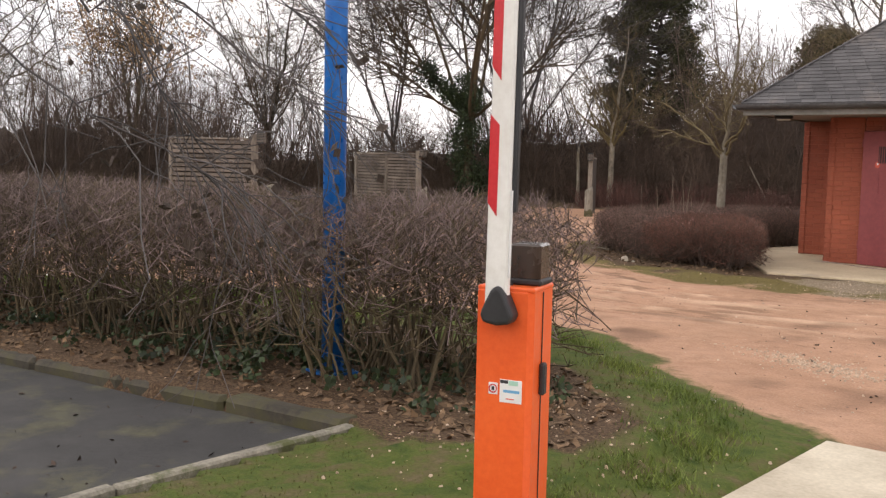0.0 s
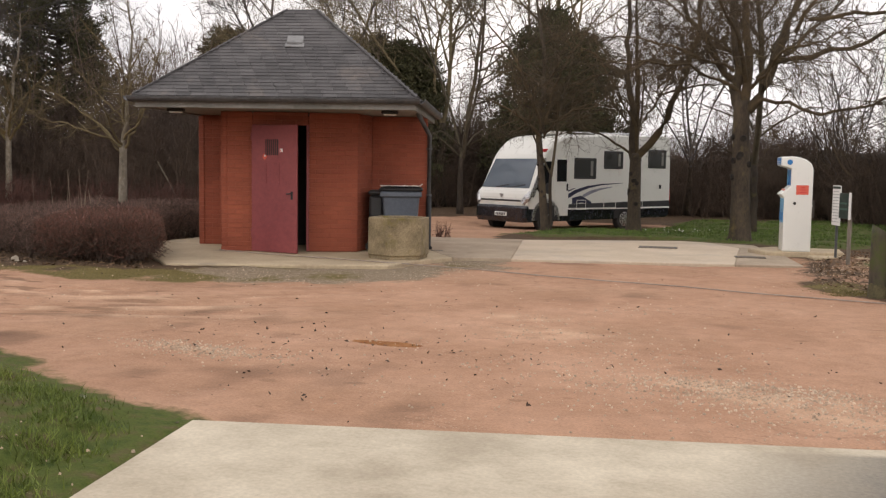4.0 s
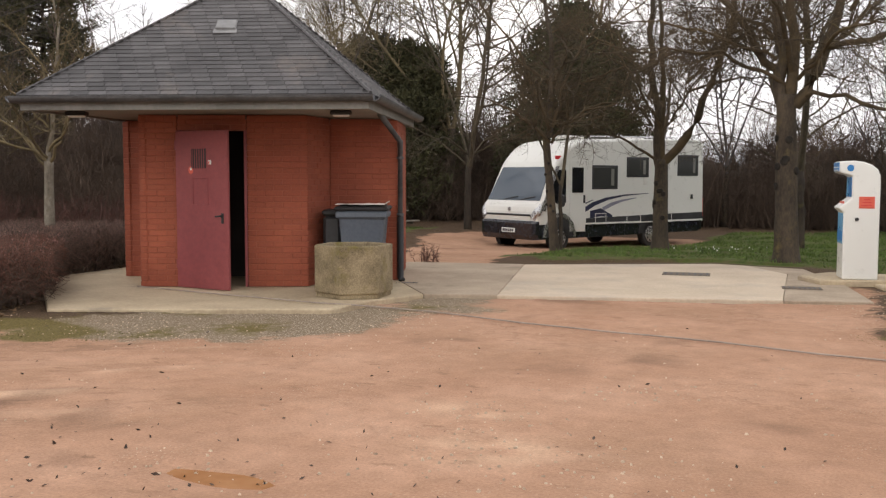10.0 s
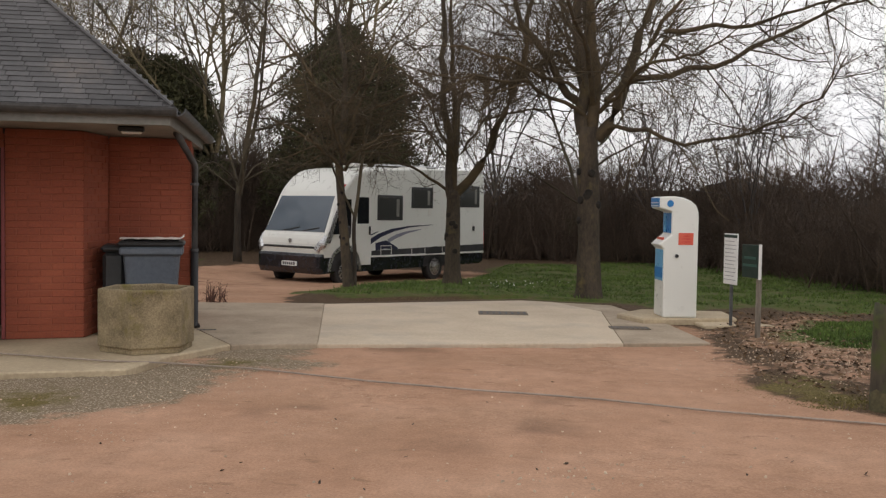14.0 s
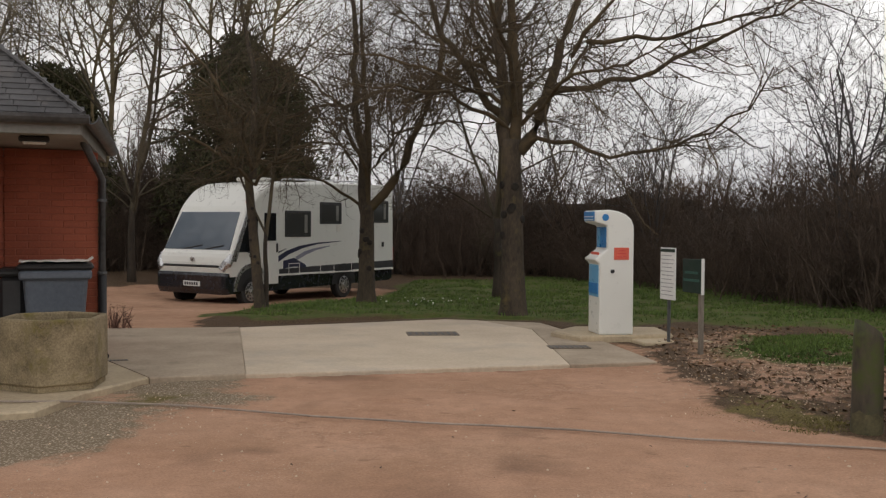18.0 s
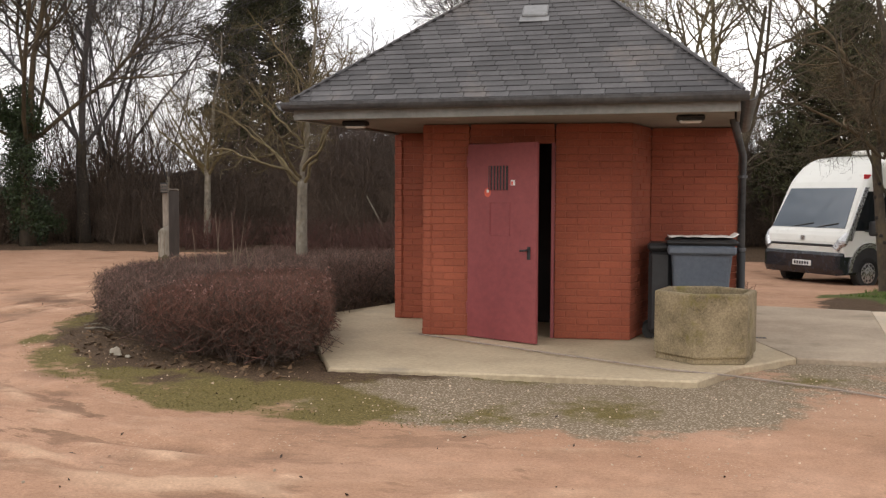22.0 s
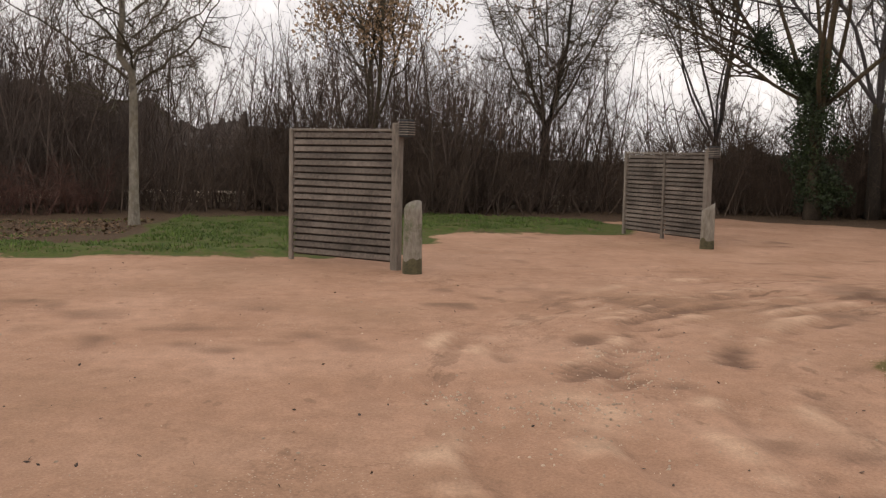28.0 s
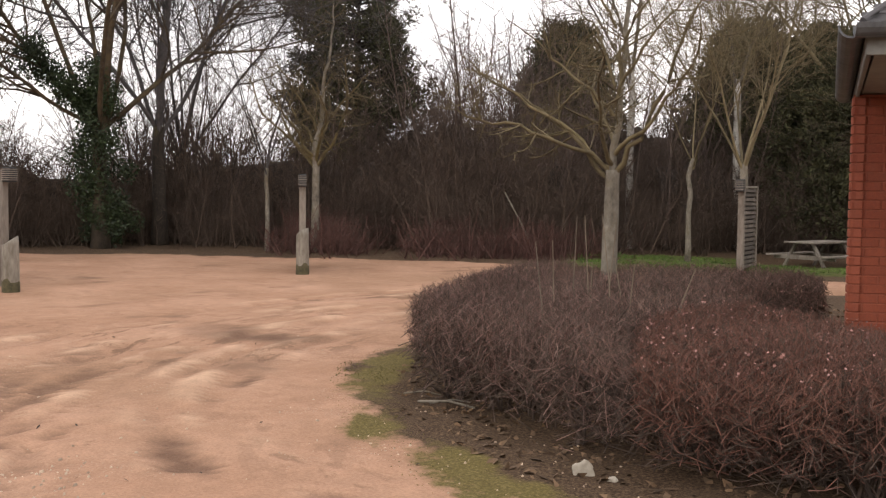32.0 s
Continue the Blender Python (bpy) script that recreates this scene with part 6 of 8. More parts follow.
def cards(name, corners, material):
    """Loose small faces; corners: count x 3 or 4 x 3."""
    n, k = corners.shape[:2]
    return array_mesh(name, corners.reshape(-1, 3), np.arange(n * k).reshape(n, k), material)


def unit(A):
    return A / (np.linalg.norm(A, axis=-1, keepdims=True) + 1e-9)


def grow(g, rng, start, way, length, radius, level, spec):
    """One limb and its side shoots, as tapered tubes."""
    n = max(2, spec["steps"][level])
    p, d = Vector(start), Vector(way).normalized()
    pts, rad = [p.copy()], [radius]
    step = length / n
    end = max(spec["thin"], radius * spec["taper"][level])
    for i in range(n):
        d = d + Vector((rng.gauss(0, 1), rng.gauss(0, 1), rng.gauss(0, 1))) * spec["bend"][level] + Vector((0, 0, spec["lift"][level]))
        d.normalize()
        p = p + d * step
        pts.append(p.copy())
        rad.append(radius + (end - radius) * (i + 1) / n)
    g.tube(pts, rad, spec["sides"][level], level == 0)
    if level + 1 >= len(spec["steps"]):
        return
    count = spec["shoots"][level]
    for k in range(count):
        s = spec["from"][level] + (1 - spec["from"][level]) * (k + rng.random()) / count
        i = min(int(s * n), n - 1)
        q = pts[i].lerp(pts[i + 1], s * n - i)
        r = (rad[i] + (rad[i + 1] - rad[i]) * (s * n - i)) * spec["slim"][level]
        axis = (pts[i + 1] - pts[i]).normalized()
        side_ = axis.cross(Vector((rng.gauss(0, 1), rng.gauss(0, 1), rng.gauss(0, 1)))).normalized()
        a = radians(spec["angle"][level] * rng.uniform(0.75, 1.25))
        grow(g, rng, q, axis * math.cos(a) + side_ * math.sin(a), spec["len"][level] * length * rng.uniform(0.65, 1.2) * (1.15 - 0.5 * s), r, level + 1, spec)


def spec_of(**kw):
    base = dict(steps=(6, 6, 5, 4, 3), sides=(10, 7, 5, 4, 3), shoots=(7, 6, 5, 4), angle=(48, 46, 42, 40), len=(0.75, 0.6, 0.55, 0.5), slim=(0.62, 0.62, 0.6, 0.6),
                taper=(0.55, 0.35, 0.35, 0.4, 0.6), bend=(0.06, 0.12, 0.16, 0.2, 0.2), lift=(0.05, 0.08, 0.05, 0.03, 0.0), thin=0.004)
    base["from"] = (0.35, 0.25, 0.2, 0.15)
    base.update(kw)
    return base


ARCHING = spec_of(steps=(9, 7, 5, 3), sides=(6, 4, 3, 3), shoots=(10, 6, 3), angle=(42, 48, 45), len=(0.42, 0.5, 0.5), taper=(0.22, 0.3, 0.4, 0.6), bend=(0.13, 0.15, 0.18, 0.2),
                  lift=(-0.1, -0.06, 0.05, 0.06), slim=(0.5, 0.55, 0.6), thin=0.004)


def tree(name, x, y, height, radius, seed, label, bark=BARK, lean=(0, 0), category="tree", group="", **kw):
    rng = random.Random(seed)
    sp = spec_of(**kw)
    tr = empty(name, x, y, height_at(x, y), rng.uniform(0, 1), label, category, group)
    trunk = Geo()
    trunk_h = height * sp.get("clear", 0.3)
    pts, rad = [Vector((0, 0, -0.1))], [radius * 1.28]
    n = 6
    for i in range(1, n + 1):
        s = i / n
        pts.append(Vector((lean[0] * s + 0.03 * rng.gauss(0, 1) * s, lean[1] * s + 0.03 * rng.gauss(0, 1) * s, trunk_h * s)))
        rad.append(radius * (1.12 if i == 1 else 1) * (1 - 0.25 * s))
    trunk.tube(pts, rad, 12)
    part("trunk", trunk, bark, tr, "", True)
    crown = Twigs()
    limbs = sp.get("limbs", 4)
    for k in range(limbs):
        a = 2 * math.pi * (k + 0.6 * rng.random()) / limbs
        o = radians(sp.get("open", 30) * rng.uniform(0.5, 1.3))
        if k == 0:
            o *= 0.3
        d = Vector((math.sin(o) * math.cos(a), math.sin(o) * math.sin(a), math.cos(o)))
        base = pts[-1] - Vector((0, 0, rng.uniform(0.02, 0.12) * trunk_h))
        grow(crown, rng, base, d, (height - trunk_h) * rng.uniform(0.75, 1.0), rad[-1] * (sp.get("limb", rng.uniform(0.5, 0.72)) * (1.5 if k == 0 else 1) if limbs > 1 else 1.0), 0, sp)
    for k in range(sp.get("arch", 0)):
        a = 2 * math.pi * (k + 0.5 * rng.random()) / sp["arch"] + sp.get("arch_from", 0)
        base = pts[-1] + Vector((0.1 * math.cos(a), 0.1 * math.sin(a), rng.uniform(-0.25, 1.3)))
        d = Vector((math.cos(a), math.sin(a), rng.uniform(0.55, 1.3)))
        grow(crown, rng, base, d, sp["reach"] * rng.uniform(0.7, 1.1), rad[-1] * rng.uniform(0.26, 0.38), 0, ARCHING)
    for way, length, share in sp.get("extra", ()):
        grow(crown, rng, pts[-1] - Vector((0, 0, 0.1)), Vector(way), length, rad[-1] * share, 0, sp)
    ob = new("crown", crown.mesh("crown", sp.get("twig", LICHEN_TWIG)))
    ob.parent, ob["label"] = tr, "bare branches and twigs"
    return tr


def leaf_cards(seed, centres, spread, count, leaf, narrow=0.35):
    """Small blades strewn round centres (rows of x, y, z, radius)."""
    r = np.random.RandomState(seed)
    C = np.array(centres, float)
    pickd = r.choice(len(C), count, p=C[:, 3] ** 2 / (C[:, 3] ** 2).sum())
    d = unit(r.normal(size=(count, 3)))
    p = C[pickd, :3] + d * (C[pickd, 3:4] * r.random((count, 1)) ** spread)
    a = unit(r.normal(size=(count, 3)))
    b = unit(np.cross(a, r.normal(size=(count, 3))))
    s = leaf * r.uniform(0.6, 1.4, (count, 1))
    return np.stack([p - b * s * 0.5, p + a * s * narrow, p + b * s * 0.5, p - a * s * narrow], 1)


def conifer(x, y, height, width, seed, label, clear=0.3, dome=False):
    """An evergreen: tufts of needles at the ends of many limbs; a dome, or uneven tiers."""
    rng = random.Random(seed)
    r = np.random.RandomState(seed)
    tr = empty("pine_tree", x, y, height_at(x, y), 0, label, "tree")
    part("trunk", Geo().tube([(0, 0, -0.1), (0.1, 0, height * 0.5), (0.05, 0.1, height * 0.92)], [0.22, 0.15, 0.04], 8), BARK, tr, "", True)
    limbs, blobs = Twigs(), []
    span = 1 - clear
    for k in range(330 if dome else 210):
        s, a = rng.random() ** 0.85, rng.uniform(0, 2 * math.pi)
        if dome:
            reach = width * math.sqrt(max(0.02, 1 - max(0.0, (s - 0.3) / 0.72) ** 2)) * rng.uniform(0.72, 1.04)
        else:
            lump = 0.85 + 0.6 * noise.noise((math.cos(a) * 1.4, math.sin(a) * 1.4, s * 6 + seed))
            reach = width * (1.0 - 0.3 * s) * math.sqrt(max(0.03, 1 - max(0.0, (s - 0.66) / 0.36) ** 2)) * lump * rng.uniform(0.6, 1.05)
        h = height * (clear + (0.97 if dome else 0.99) * span * s)
        tip = Vector((reach * math.cos(a), reach * math.sin(a), h + rng.uniform(-0.12, 0.3)))
        root = Vector((0, 0, max(0.3, h - 0.25 * reach)))
        limbs.tube([root, root.lerp(tip, 0.5) - Vector((0, 0, 0.08)), tip], [0.045, 0.028, 0.01], 4)
        for j in range(6):
            c = root.lerp(tip, rng.uniform(0.5, 1.03))
            blobs.append((c.x + rng.gauss(0, 0.14), c.y + rng.gauss(0, 0.14), c.z + rng.gauss(0, 0.12), rng.uniform(0.14, 0.34)))
    ob = new("limbwork", limbs.mesh("limbwork", BARK))
    ob.parent, ob["kind"] = tr, "stuff"
    C = np.array(blobs)
    n = 60000
    pickd = r.choice(len(C), n, p=C[:, 3] ** 2 / (C[:, 3] ** 2).sum())
    d = unit(r.normal(size=(n, 3)) + np.array([0, 0, 0.5]))
    p = C[pickd, :3] + d * C[pickd, 3:4] * r.random((n, 1)) ** 0.5
    b = unit(np.cross(d, r.normal(size=(n, 3))))
    s = r.uniform(0.09, 0.2, (n, 1))
    ob = new("crown", cards("crown", np.stack([p - b * 0.026, p + b * 0.026, p + d * s], 1), NEEDLES))
    ob.parent, ob["label"] = tr, "dark green needles"
    return tr


LICHEN_TWIG = surface("lichen_twig", (0.045, 0.034, 0.022), (0.125, 0.1, 0.062), 9, 0.8, 0.95, 0, 0.002, island=0.3)
GOLD_TWIG = surface("yellowish_twig", (0.11, 0.085, 0.045), (0.25, 0.2, 0.115), 9, 0.8, 0.95, 0, 0.002, island=0.3)
GREY_TWIG = surface("grey_twig", (0.055, 0.05, 0.05), (0.13, 0.115, 0.11), 9, 0.8, 0.95, 0, 0.002, island=0.3)
def sweep(start, azimuth, rises, length, wobble, rng, n=14):
    """A limb that sets out at an azimuth and whose rise above level runs through the given angles."""
    p = np.array(start, float)
    pts = [p.copy()]
    at = np.linspace(0, 1, len(rises))
    az = azimuth
    for i in range(n):
        e = radians(float(np.interp((i + 0.5) / n, at, rises)) + rng.gauss(0, wobble))
        az += rng.gauss(0, wobble)
        a = radians(az)
        p = p + np.array((math.cos(a) * math.cos(e), math.sin(a) * math.cos(e), math.sin(e))) * (length / n)
        pts.append(p.copy())
    return np.array(pts)


def side_shoots(r, P, R, each, low, length, radius, sag, curl, k=6, spread=0.9):
    """Shoots from along many limbs at once: they sag at first, then turn up at their tips."""
    n, m = P.shape[:2]
    w = np.repeat(np.arange(n), each)
    s = (low + (0.99 - low) * r.random(len(w))) * (m - 1)
    i = np.minimum(s.astype(int), m - 2)
    f = (s - i)[:, None]
    q = P[w, i] * (1 - f) + P[w, i + 1] * f
    t = unit(P[w, i + 1] - P[w, i])
    side_ = unit(np.cross(t, r.normal(size=t.shape)))
    d = unit(t * r.uniform(0.35, 0.9, (len(w), 1)) + side_ * spread)
    l = (length * r.uniform(0.45, 1.2, len(w)) * (1.15 - 0.5 * s / (m - 1)))[:, None]
    out = [q]
    for j in range(k - 1):
        u = j / (k - 2)
        d = unit(d + r.normal(0, 0.1, d.shape) + np.array([0, 0, -sag * (1 - u) + curl * u]))
        q = q + d * l / (k - 1)
        out.append(q)
    rad = np.minimum(radius * r.uniform(0.7, 1.2, len(w)), (R[w, i] * 0.7))[:, None] * np.linspace(1, 0.42, k)[None]
    return np.stack(out, 1), rad


def ash_tree(x, y, seed, label, trunk_h, radius, top, limbs, fine=(9, 6, 4), reach=1.25, name="yard_tree", bark=None, twig=None, thick=1.0, crook=9.0):
    """A bare spreading tree: knotted trunk, a few set limbs, and three orders of shoots.
    limbs: start (x, z), azimuth, rises, length, radius."""
    rng, r = random.Random(seed), np.random.RandomState(seed)
    bark, twig = bark or YARD_BARK, twig or YARD_TWIG
    tr = empty(name, x, y, height_at(x, y), 0, label, "tree")
    g, rings, sides = Geo(), 16, 18
    for i in range(rings + 1):
        s = i / rings
        flare = 0.42 * math.exp(-s * trunk_h / 0.16) + 0.1 * math.exp(-s * trunk_h / 0.7)
        for k in range(sides):
            t = 2 * math.pi * k / sides
            q = radius * (1 - 0.2 * s) * (1 + flare * (1 + 0.35 * math.sin(3 * t + seed)) + 0.09 * noise.noise((math.cos(t) * 1.5, math.sin(t) * 1.5, s * trunk_h * 2.2 + seed)))
            g.v.append((top * s + q * math.cos(t), q * math.sin(t), -0.06 + (trunk_h + 0.06) * s))
    for i in range(rings):
        for k in range(sides):
            k2 = (k + 1) % sides
            g.f.append((i * sides + k, i * sides + k2, (i + 1) * sides + k2, (i + 1) * sides + k))
    g.f.append(tuple(range(rings * sides, (rings + 1) * sides)))
    part("trunk", g, bark, tr, "", True)
    for k in range(7 if bark is YARD_BARK else 0):
        a, z = radians(rng.uniform(190, 350)), trunk_h * rng.uniform(0.3, 0.85)
        q, cx = radius * (1 - 0.2 * z / trunk_h) * 1.04, top * z / trunk_h
        c = Vector((cx + q * math.cos(a), q * math.sin(a), z))
        o = Vector((math.cos(a), math.sin(a), 0)) * 0.02
        part("knot", Geo().tube([c - o, c + o * 0.8, c + o * 1.2], [0.075 * radius / 0.2, 0.06 * radius / 0.2, 0.02 * radius / 0.2], 9), KNOT, tr)
    crown, leader = Twigs(), Twigs()
    L, RL = [], []
    for k, ((sx, sz), az, rises, length, rad) in enumerate(limbs):
        P = sweep((sx, 0.0, sz), az, rises, length, crook, rng)
        taper = np.linspace(1, 0.22, len(P)) * rad
        (leader if k == 0 else crown).tube(P, taper, 9 if k == 0 else 7)
        L.append(P)
        RL.append(taper)
    P, R = np.array(L), np.array(RL)
    long_ = np.repeat(np.arange(len(P)), [max(1, round(l[3] / 2.2)) for l in limbs])
    P1, R1 = side_shoots(r, P[long_], R[long_], fine[0], 0.12, reach, 0.015 * thick, 0.12, 0.2, 7)
    crown.many(P1, R1, 4)
    P2, R2 = side_shoots(r, P1, R1, fine[1], 0.1, reach * 0.5, 0.0056 * thick, 0.14, 0.3, 6)
    crown.many(P2, R2, 3)
    P3, R3 = side_shoots(r, P2, R2, fine[2], 0.15, reach * 0.26, 0.0033 * thick, 0.0, 0.4, 4)
    crown.many(P3, R3, 3)
    ob = new("leader", leader.mesh("leader", bark))
    ob.parent = tr
    ob = new("crown", crown.mesh("crown", twig))
    ob.parent, ob["label"] = tr, "bare branches and fine upturned twigs"
    return tr


YARD_BARK = surface("knotted_bark", (0.022, 0.016, 0.011), (0.1, 0.075, 0.05), 26, 3.0, 0.95, 1.0, 0.02, stretch=(1, 1, 0.4), stain=(0.13, 0.1, 0.04), stain_at=(0.56, 0.72))
YARD_TWIG = surface("lichened_branch", (0.034, 0.024, 0.014), (0.125, 0.088, 0.046), 7, 0.9, 0.95, 0, 0.002, island=0.3, stain=(0.16, 0.13, 0.05), stain_at=(0.6, 0.75))
ORNAMENT_TWIG = surface("lichened_pale_branch", (0.075, 0.056, 0.028), (0.21, 0.163, 0.085), 9, 0.9, 0.95, 0, 0.002, island=0.3, stain=(0.19, 0.15, 0.055), stain_at=(0.6, 0.74))
KNOT = surface("dark_knot", (0.008, 0.006, 0.005), (0.03, 0.024, 0.018), 30, 5, 0.95, 0.6, 0.01)
YARD = dict(steps=(7, 6, 5, 4, 3), sides=(8, 6, 4, 3, 3), shoots=(7, 6, 4, 2), limbs=3, open=24, clear=0.27, lift=(0.05, 0.02, -0.03, -0.02, 0.04), thin=0.004, arch=6, reach=3.0)
ash_tree(0.36, 21.2, 11, "bare broad tree with knotted dark trunk on the grass", 2.95, 0.2, -0.08, [
    ((-0.16, 2.85), 172, (80, 86, 78), 5.0, 0.12), ((-0.02, 2.9), 25, (86, 84, 74), 5.0, 0.105), ((0.05, 2.75), 4, (58, 66, 46, 58), 4.6, 0.115),
    ((0.5, 3.72), 352, (8, 16, 24, 14, 8), 5.2, 0.055), ((1.15, 4.55), 12, (4, 16, 24), 4.2, 0.045), ((0.05, 2.85), 340, (2, -16, 4, 12, 22, 66), 4.9, 0.042),
    ((-0.2, 3.35), 176, (42, 62, 70), 4.2, 0.075), ((-0.25, 3.55), 195, (28, 12, 4), 3.4, 0.036), ((0.0, 3.2), 95, (55, 45, 30), 4.2, 0.06),
    ((0.0, 3.3), 262, (52, 40, 16), 3.8, 0.055), ((-0.1, 3.1), 228, (38, 12, -4, 20), 3.6, 0.04), ((0.1, 3.2), 308, (34, 14, -4, 20), 3.8, 0.04),
    ((-0.1, 3.8), 140, (35, 30, 20), 3.6, 0.045), ((0.2, 3.4), 40, (40, 30, 15), 3.8, 0.045), ((0.9, 4.3), 330, (50, 40, 20), 3.2, 0.04)], (12, 8, 4), 1.5, thick=0.85, crook=9.5)
ash_tree(-2.54, 24.1, 12, "bare tree with a forked dark trunk beside the motorhome", 2.0, 0.165, 0.0, [
    ((-0.06, 1.9), 184, (74, 80, 72), 5.6, 0.1), ((0.06, 1.95), 5, (52, 64, 78, 88), 5.4, 0.1), ((0.0, 2.0), 70, (84, 84, 80), 5.2, 0.075),
    ((-0.1, 1.8), 194, (44, 26, 14, 6), 3.0, 0.035), ((0.7, 4.2), 182, (-4, -14, -8, 6), 4.4, 0.034), ((0.68, 4.0), 2, (26, 34, 30), 3.4, 0.04),
    ((0.5, 3.4), 346, (16, 6, -4), 2.8, 0.03), ((0.0, 2.5), 268, (50, 30, 5), 3.0, 0.035), ((0.0, 2.4), 92, (50, 40, 25), 3.2, 0.04),
    ((-0.2, 2.7), 228, (40, 15, -8), 2.8, 0.03), ((0.2, 2.8), 312, (40, 16, -6), 2.8, 0.03), ((-0.4, 3.9), 172, (40, 30, 15), 2.8, 0.03), ((0.5, 3.6), 45, (40, 30, 15), 2.6, 0.03)], (11, 8, 4), 1.25, thick=0.85, crook=9.5)
ash_tree(-3.98, 21.5, 13, "slender leaning bare tree with a dense twiggy crown before the motorhome", 2.35, 0.088, -0.22, [
    ((-0.14, 2.3), 150, (84, 82, 76), 3.9, 0.07), ((-0.14, 2.2), 186, (52, 30, 6, -10), 2.4, 0.035), ((-0.1, 2.3), 356, (50, 28, 4, -12), 2.5, 0.035),
    ((-0.1, 2.5), 20, (66, 60, 50), 3.2, 0.045), ((-0.16, 2.6), 172, (64, 58, 46), 3.2, 0.045), ((-0.14, 2.4), 268, (46, 22, -4), 2.4, 0.032),
    ((-0.14, 2.4), 92, (50, 30, 8), 2.4, 0.032), ((-0.14, 2.2), 228, (38, 10, -14), 2.3, 0.03), ((-0.1, 2.2), 318, (36, 10, -14), 2.3, 0.03),
    ((-0.15, 3.3), 205, (44, 20, 0), 2.2, 0.026), ((-0.1, 3.3), 335, (44, 20, 0), 2.2, 0.026)], (11, 7, 4), 0.95)
tree("young_tree", -3.93, 21.66, 5.2, 0.045, 14, "thin bare sapling beside a larger tree", **{**YARD, "limbs": 2, "shoots": (4, 4, 3, 2), "arch": 0})
tree("yard_tree", 0.0, 26.6, 6.8, 0.11, 15, "bare tree behind the larger yard tree", **YARD)
tree("yard_tree", -9.15, 28.7, 7.5, 0.1, 16, "slim bare tree behind the hut", **YARD)
ORNAMENT = dict(limb=0.4, bend=(0.09, 0.14, 0.18, 0.2), bark=PALE_BARK, steps=(6, 6, 5, 3), shoots=(10, 9, 7), sides=(6, 4, 3, 3), twig=GOLD_TWIG, thin=0.003, slim=(0.5, 0.55, 0.6), taper=(0.35, 0.3, 0.4, 0.6))
ash_tree(-10.6, 15.1, 21, "bare ornamental tree with a pale knotted trunk in the hedge bed", 1.75, 0.088, 0.04, [
    ((0.04, 1.7), 60, (82, 84, 86), 3.6, 0.040), ((0.02, 1.72), 190, (34, 16, 8, 14), 2.0, 0.026), ((0.0, 1.65), 200, (52, 40, 30), 2.3, 0.028),
    ((0.05, 1.7), 10, (50, 58, 62), 2.4, 0.031), ((0.05, 1.9), 345, (38, 40, 50), 2.0, 0.025), ((0.03, 1.8), 265, (44, 36, 30), 2.0, 0.025),
    ((0.03, 1.8), 95, (46, 40, 36), 2.0, 0.025), ((0.03, 1.75), 160, (44, 34, 30), 2.1, 0.026), ((0.04, 2.3), 215, (48, 42, 40), 1.7, 0.021),
    ((0.04, 2.4), 330, (48, 44, 40), 1.7, 0.021), ((0.05, 2.6), 120, (46, 42, 40), 1.6, 0.019), ((0.05, 2.9), 30, (48, 46, 44), 1.5, 0.019), ((0.05, 3.2), 250, (50, 46, 44), 1.3, 0.016)],
    (9, 6, 3), 0.62, "hedge_tree", PALE_BARK, ORNAMENT_TWIG, 0.8, 11.0)
ash_tree(-23.2, 3.25, 22, "bare young tree with a pale mottled trunk on the verge", 2.7, 0.098, -0.06, [
    ((-0.06, 2.65), 100, (88, 86, 88), 5.2, 0.078), ((-0.06, 2.45), 270, (8, 14, 10, 16), 2.1, 0.016), ((-0.06, 2.6), 88, (10, 20, 30), 1.5, 0.015),
    ((-0.06, 2.75), 84, (26, 36, 30, 34), 3.4, 0.03), ((-0.06, 2.85), 262, (34, 28, 32), 3.2, 0.03), ((-0.06, 3.0), 180, (38, 40, 44), 2.5, 0.026),
    ((-0.06, 3.1), 0, (38, 40, 44), 2.5, 0.026), ((-0.06, 3.3), 110, (34, 40, 38), 2.9, 0.028), ((-0.06, 3.4), 290, (38, 36, 40), 2.7, 0.028),
    ((-0.06, 3.7), 60, (38, 42, 46), 2.6, 0.026), ((-0.06, 3.9), 245, (40, 42, 46), 2.5, 0.026), ((-0.06, 4.2), 95, (42, 44, 48), 2.4, 0.025),
    ((-0.06, 4.4), 278, (42, 46, 48), 2.3, 0.025), ((-0.05, 4.8), 140, (44, 48, 50), 2.0, 0.022), ((-0.05, 5.0), 320, (44, 48, 50), 2.0, 0.022), ((-0.05, 5.5), 70, (48, 52, 54), 1.7, 0.02), ((-0.05, 5.8), 250, (50, 54, 56), 1.6, 0.02)],
    (15, 8, 3), 0.85, "verge_tree", PALE_BARK, LICHEN_TWIG, 1.0, 11.0)
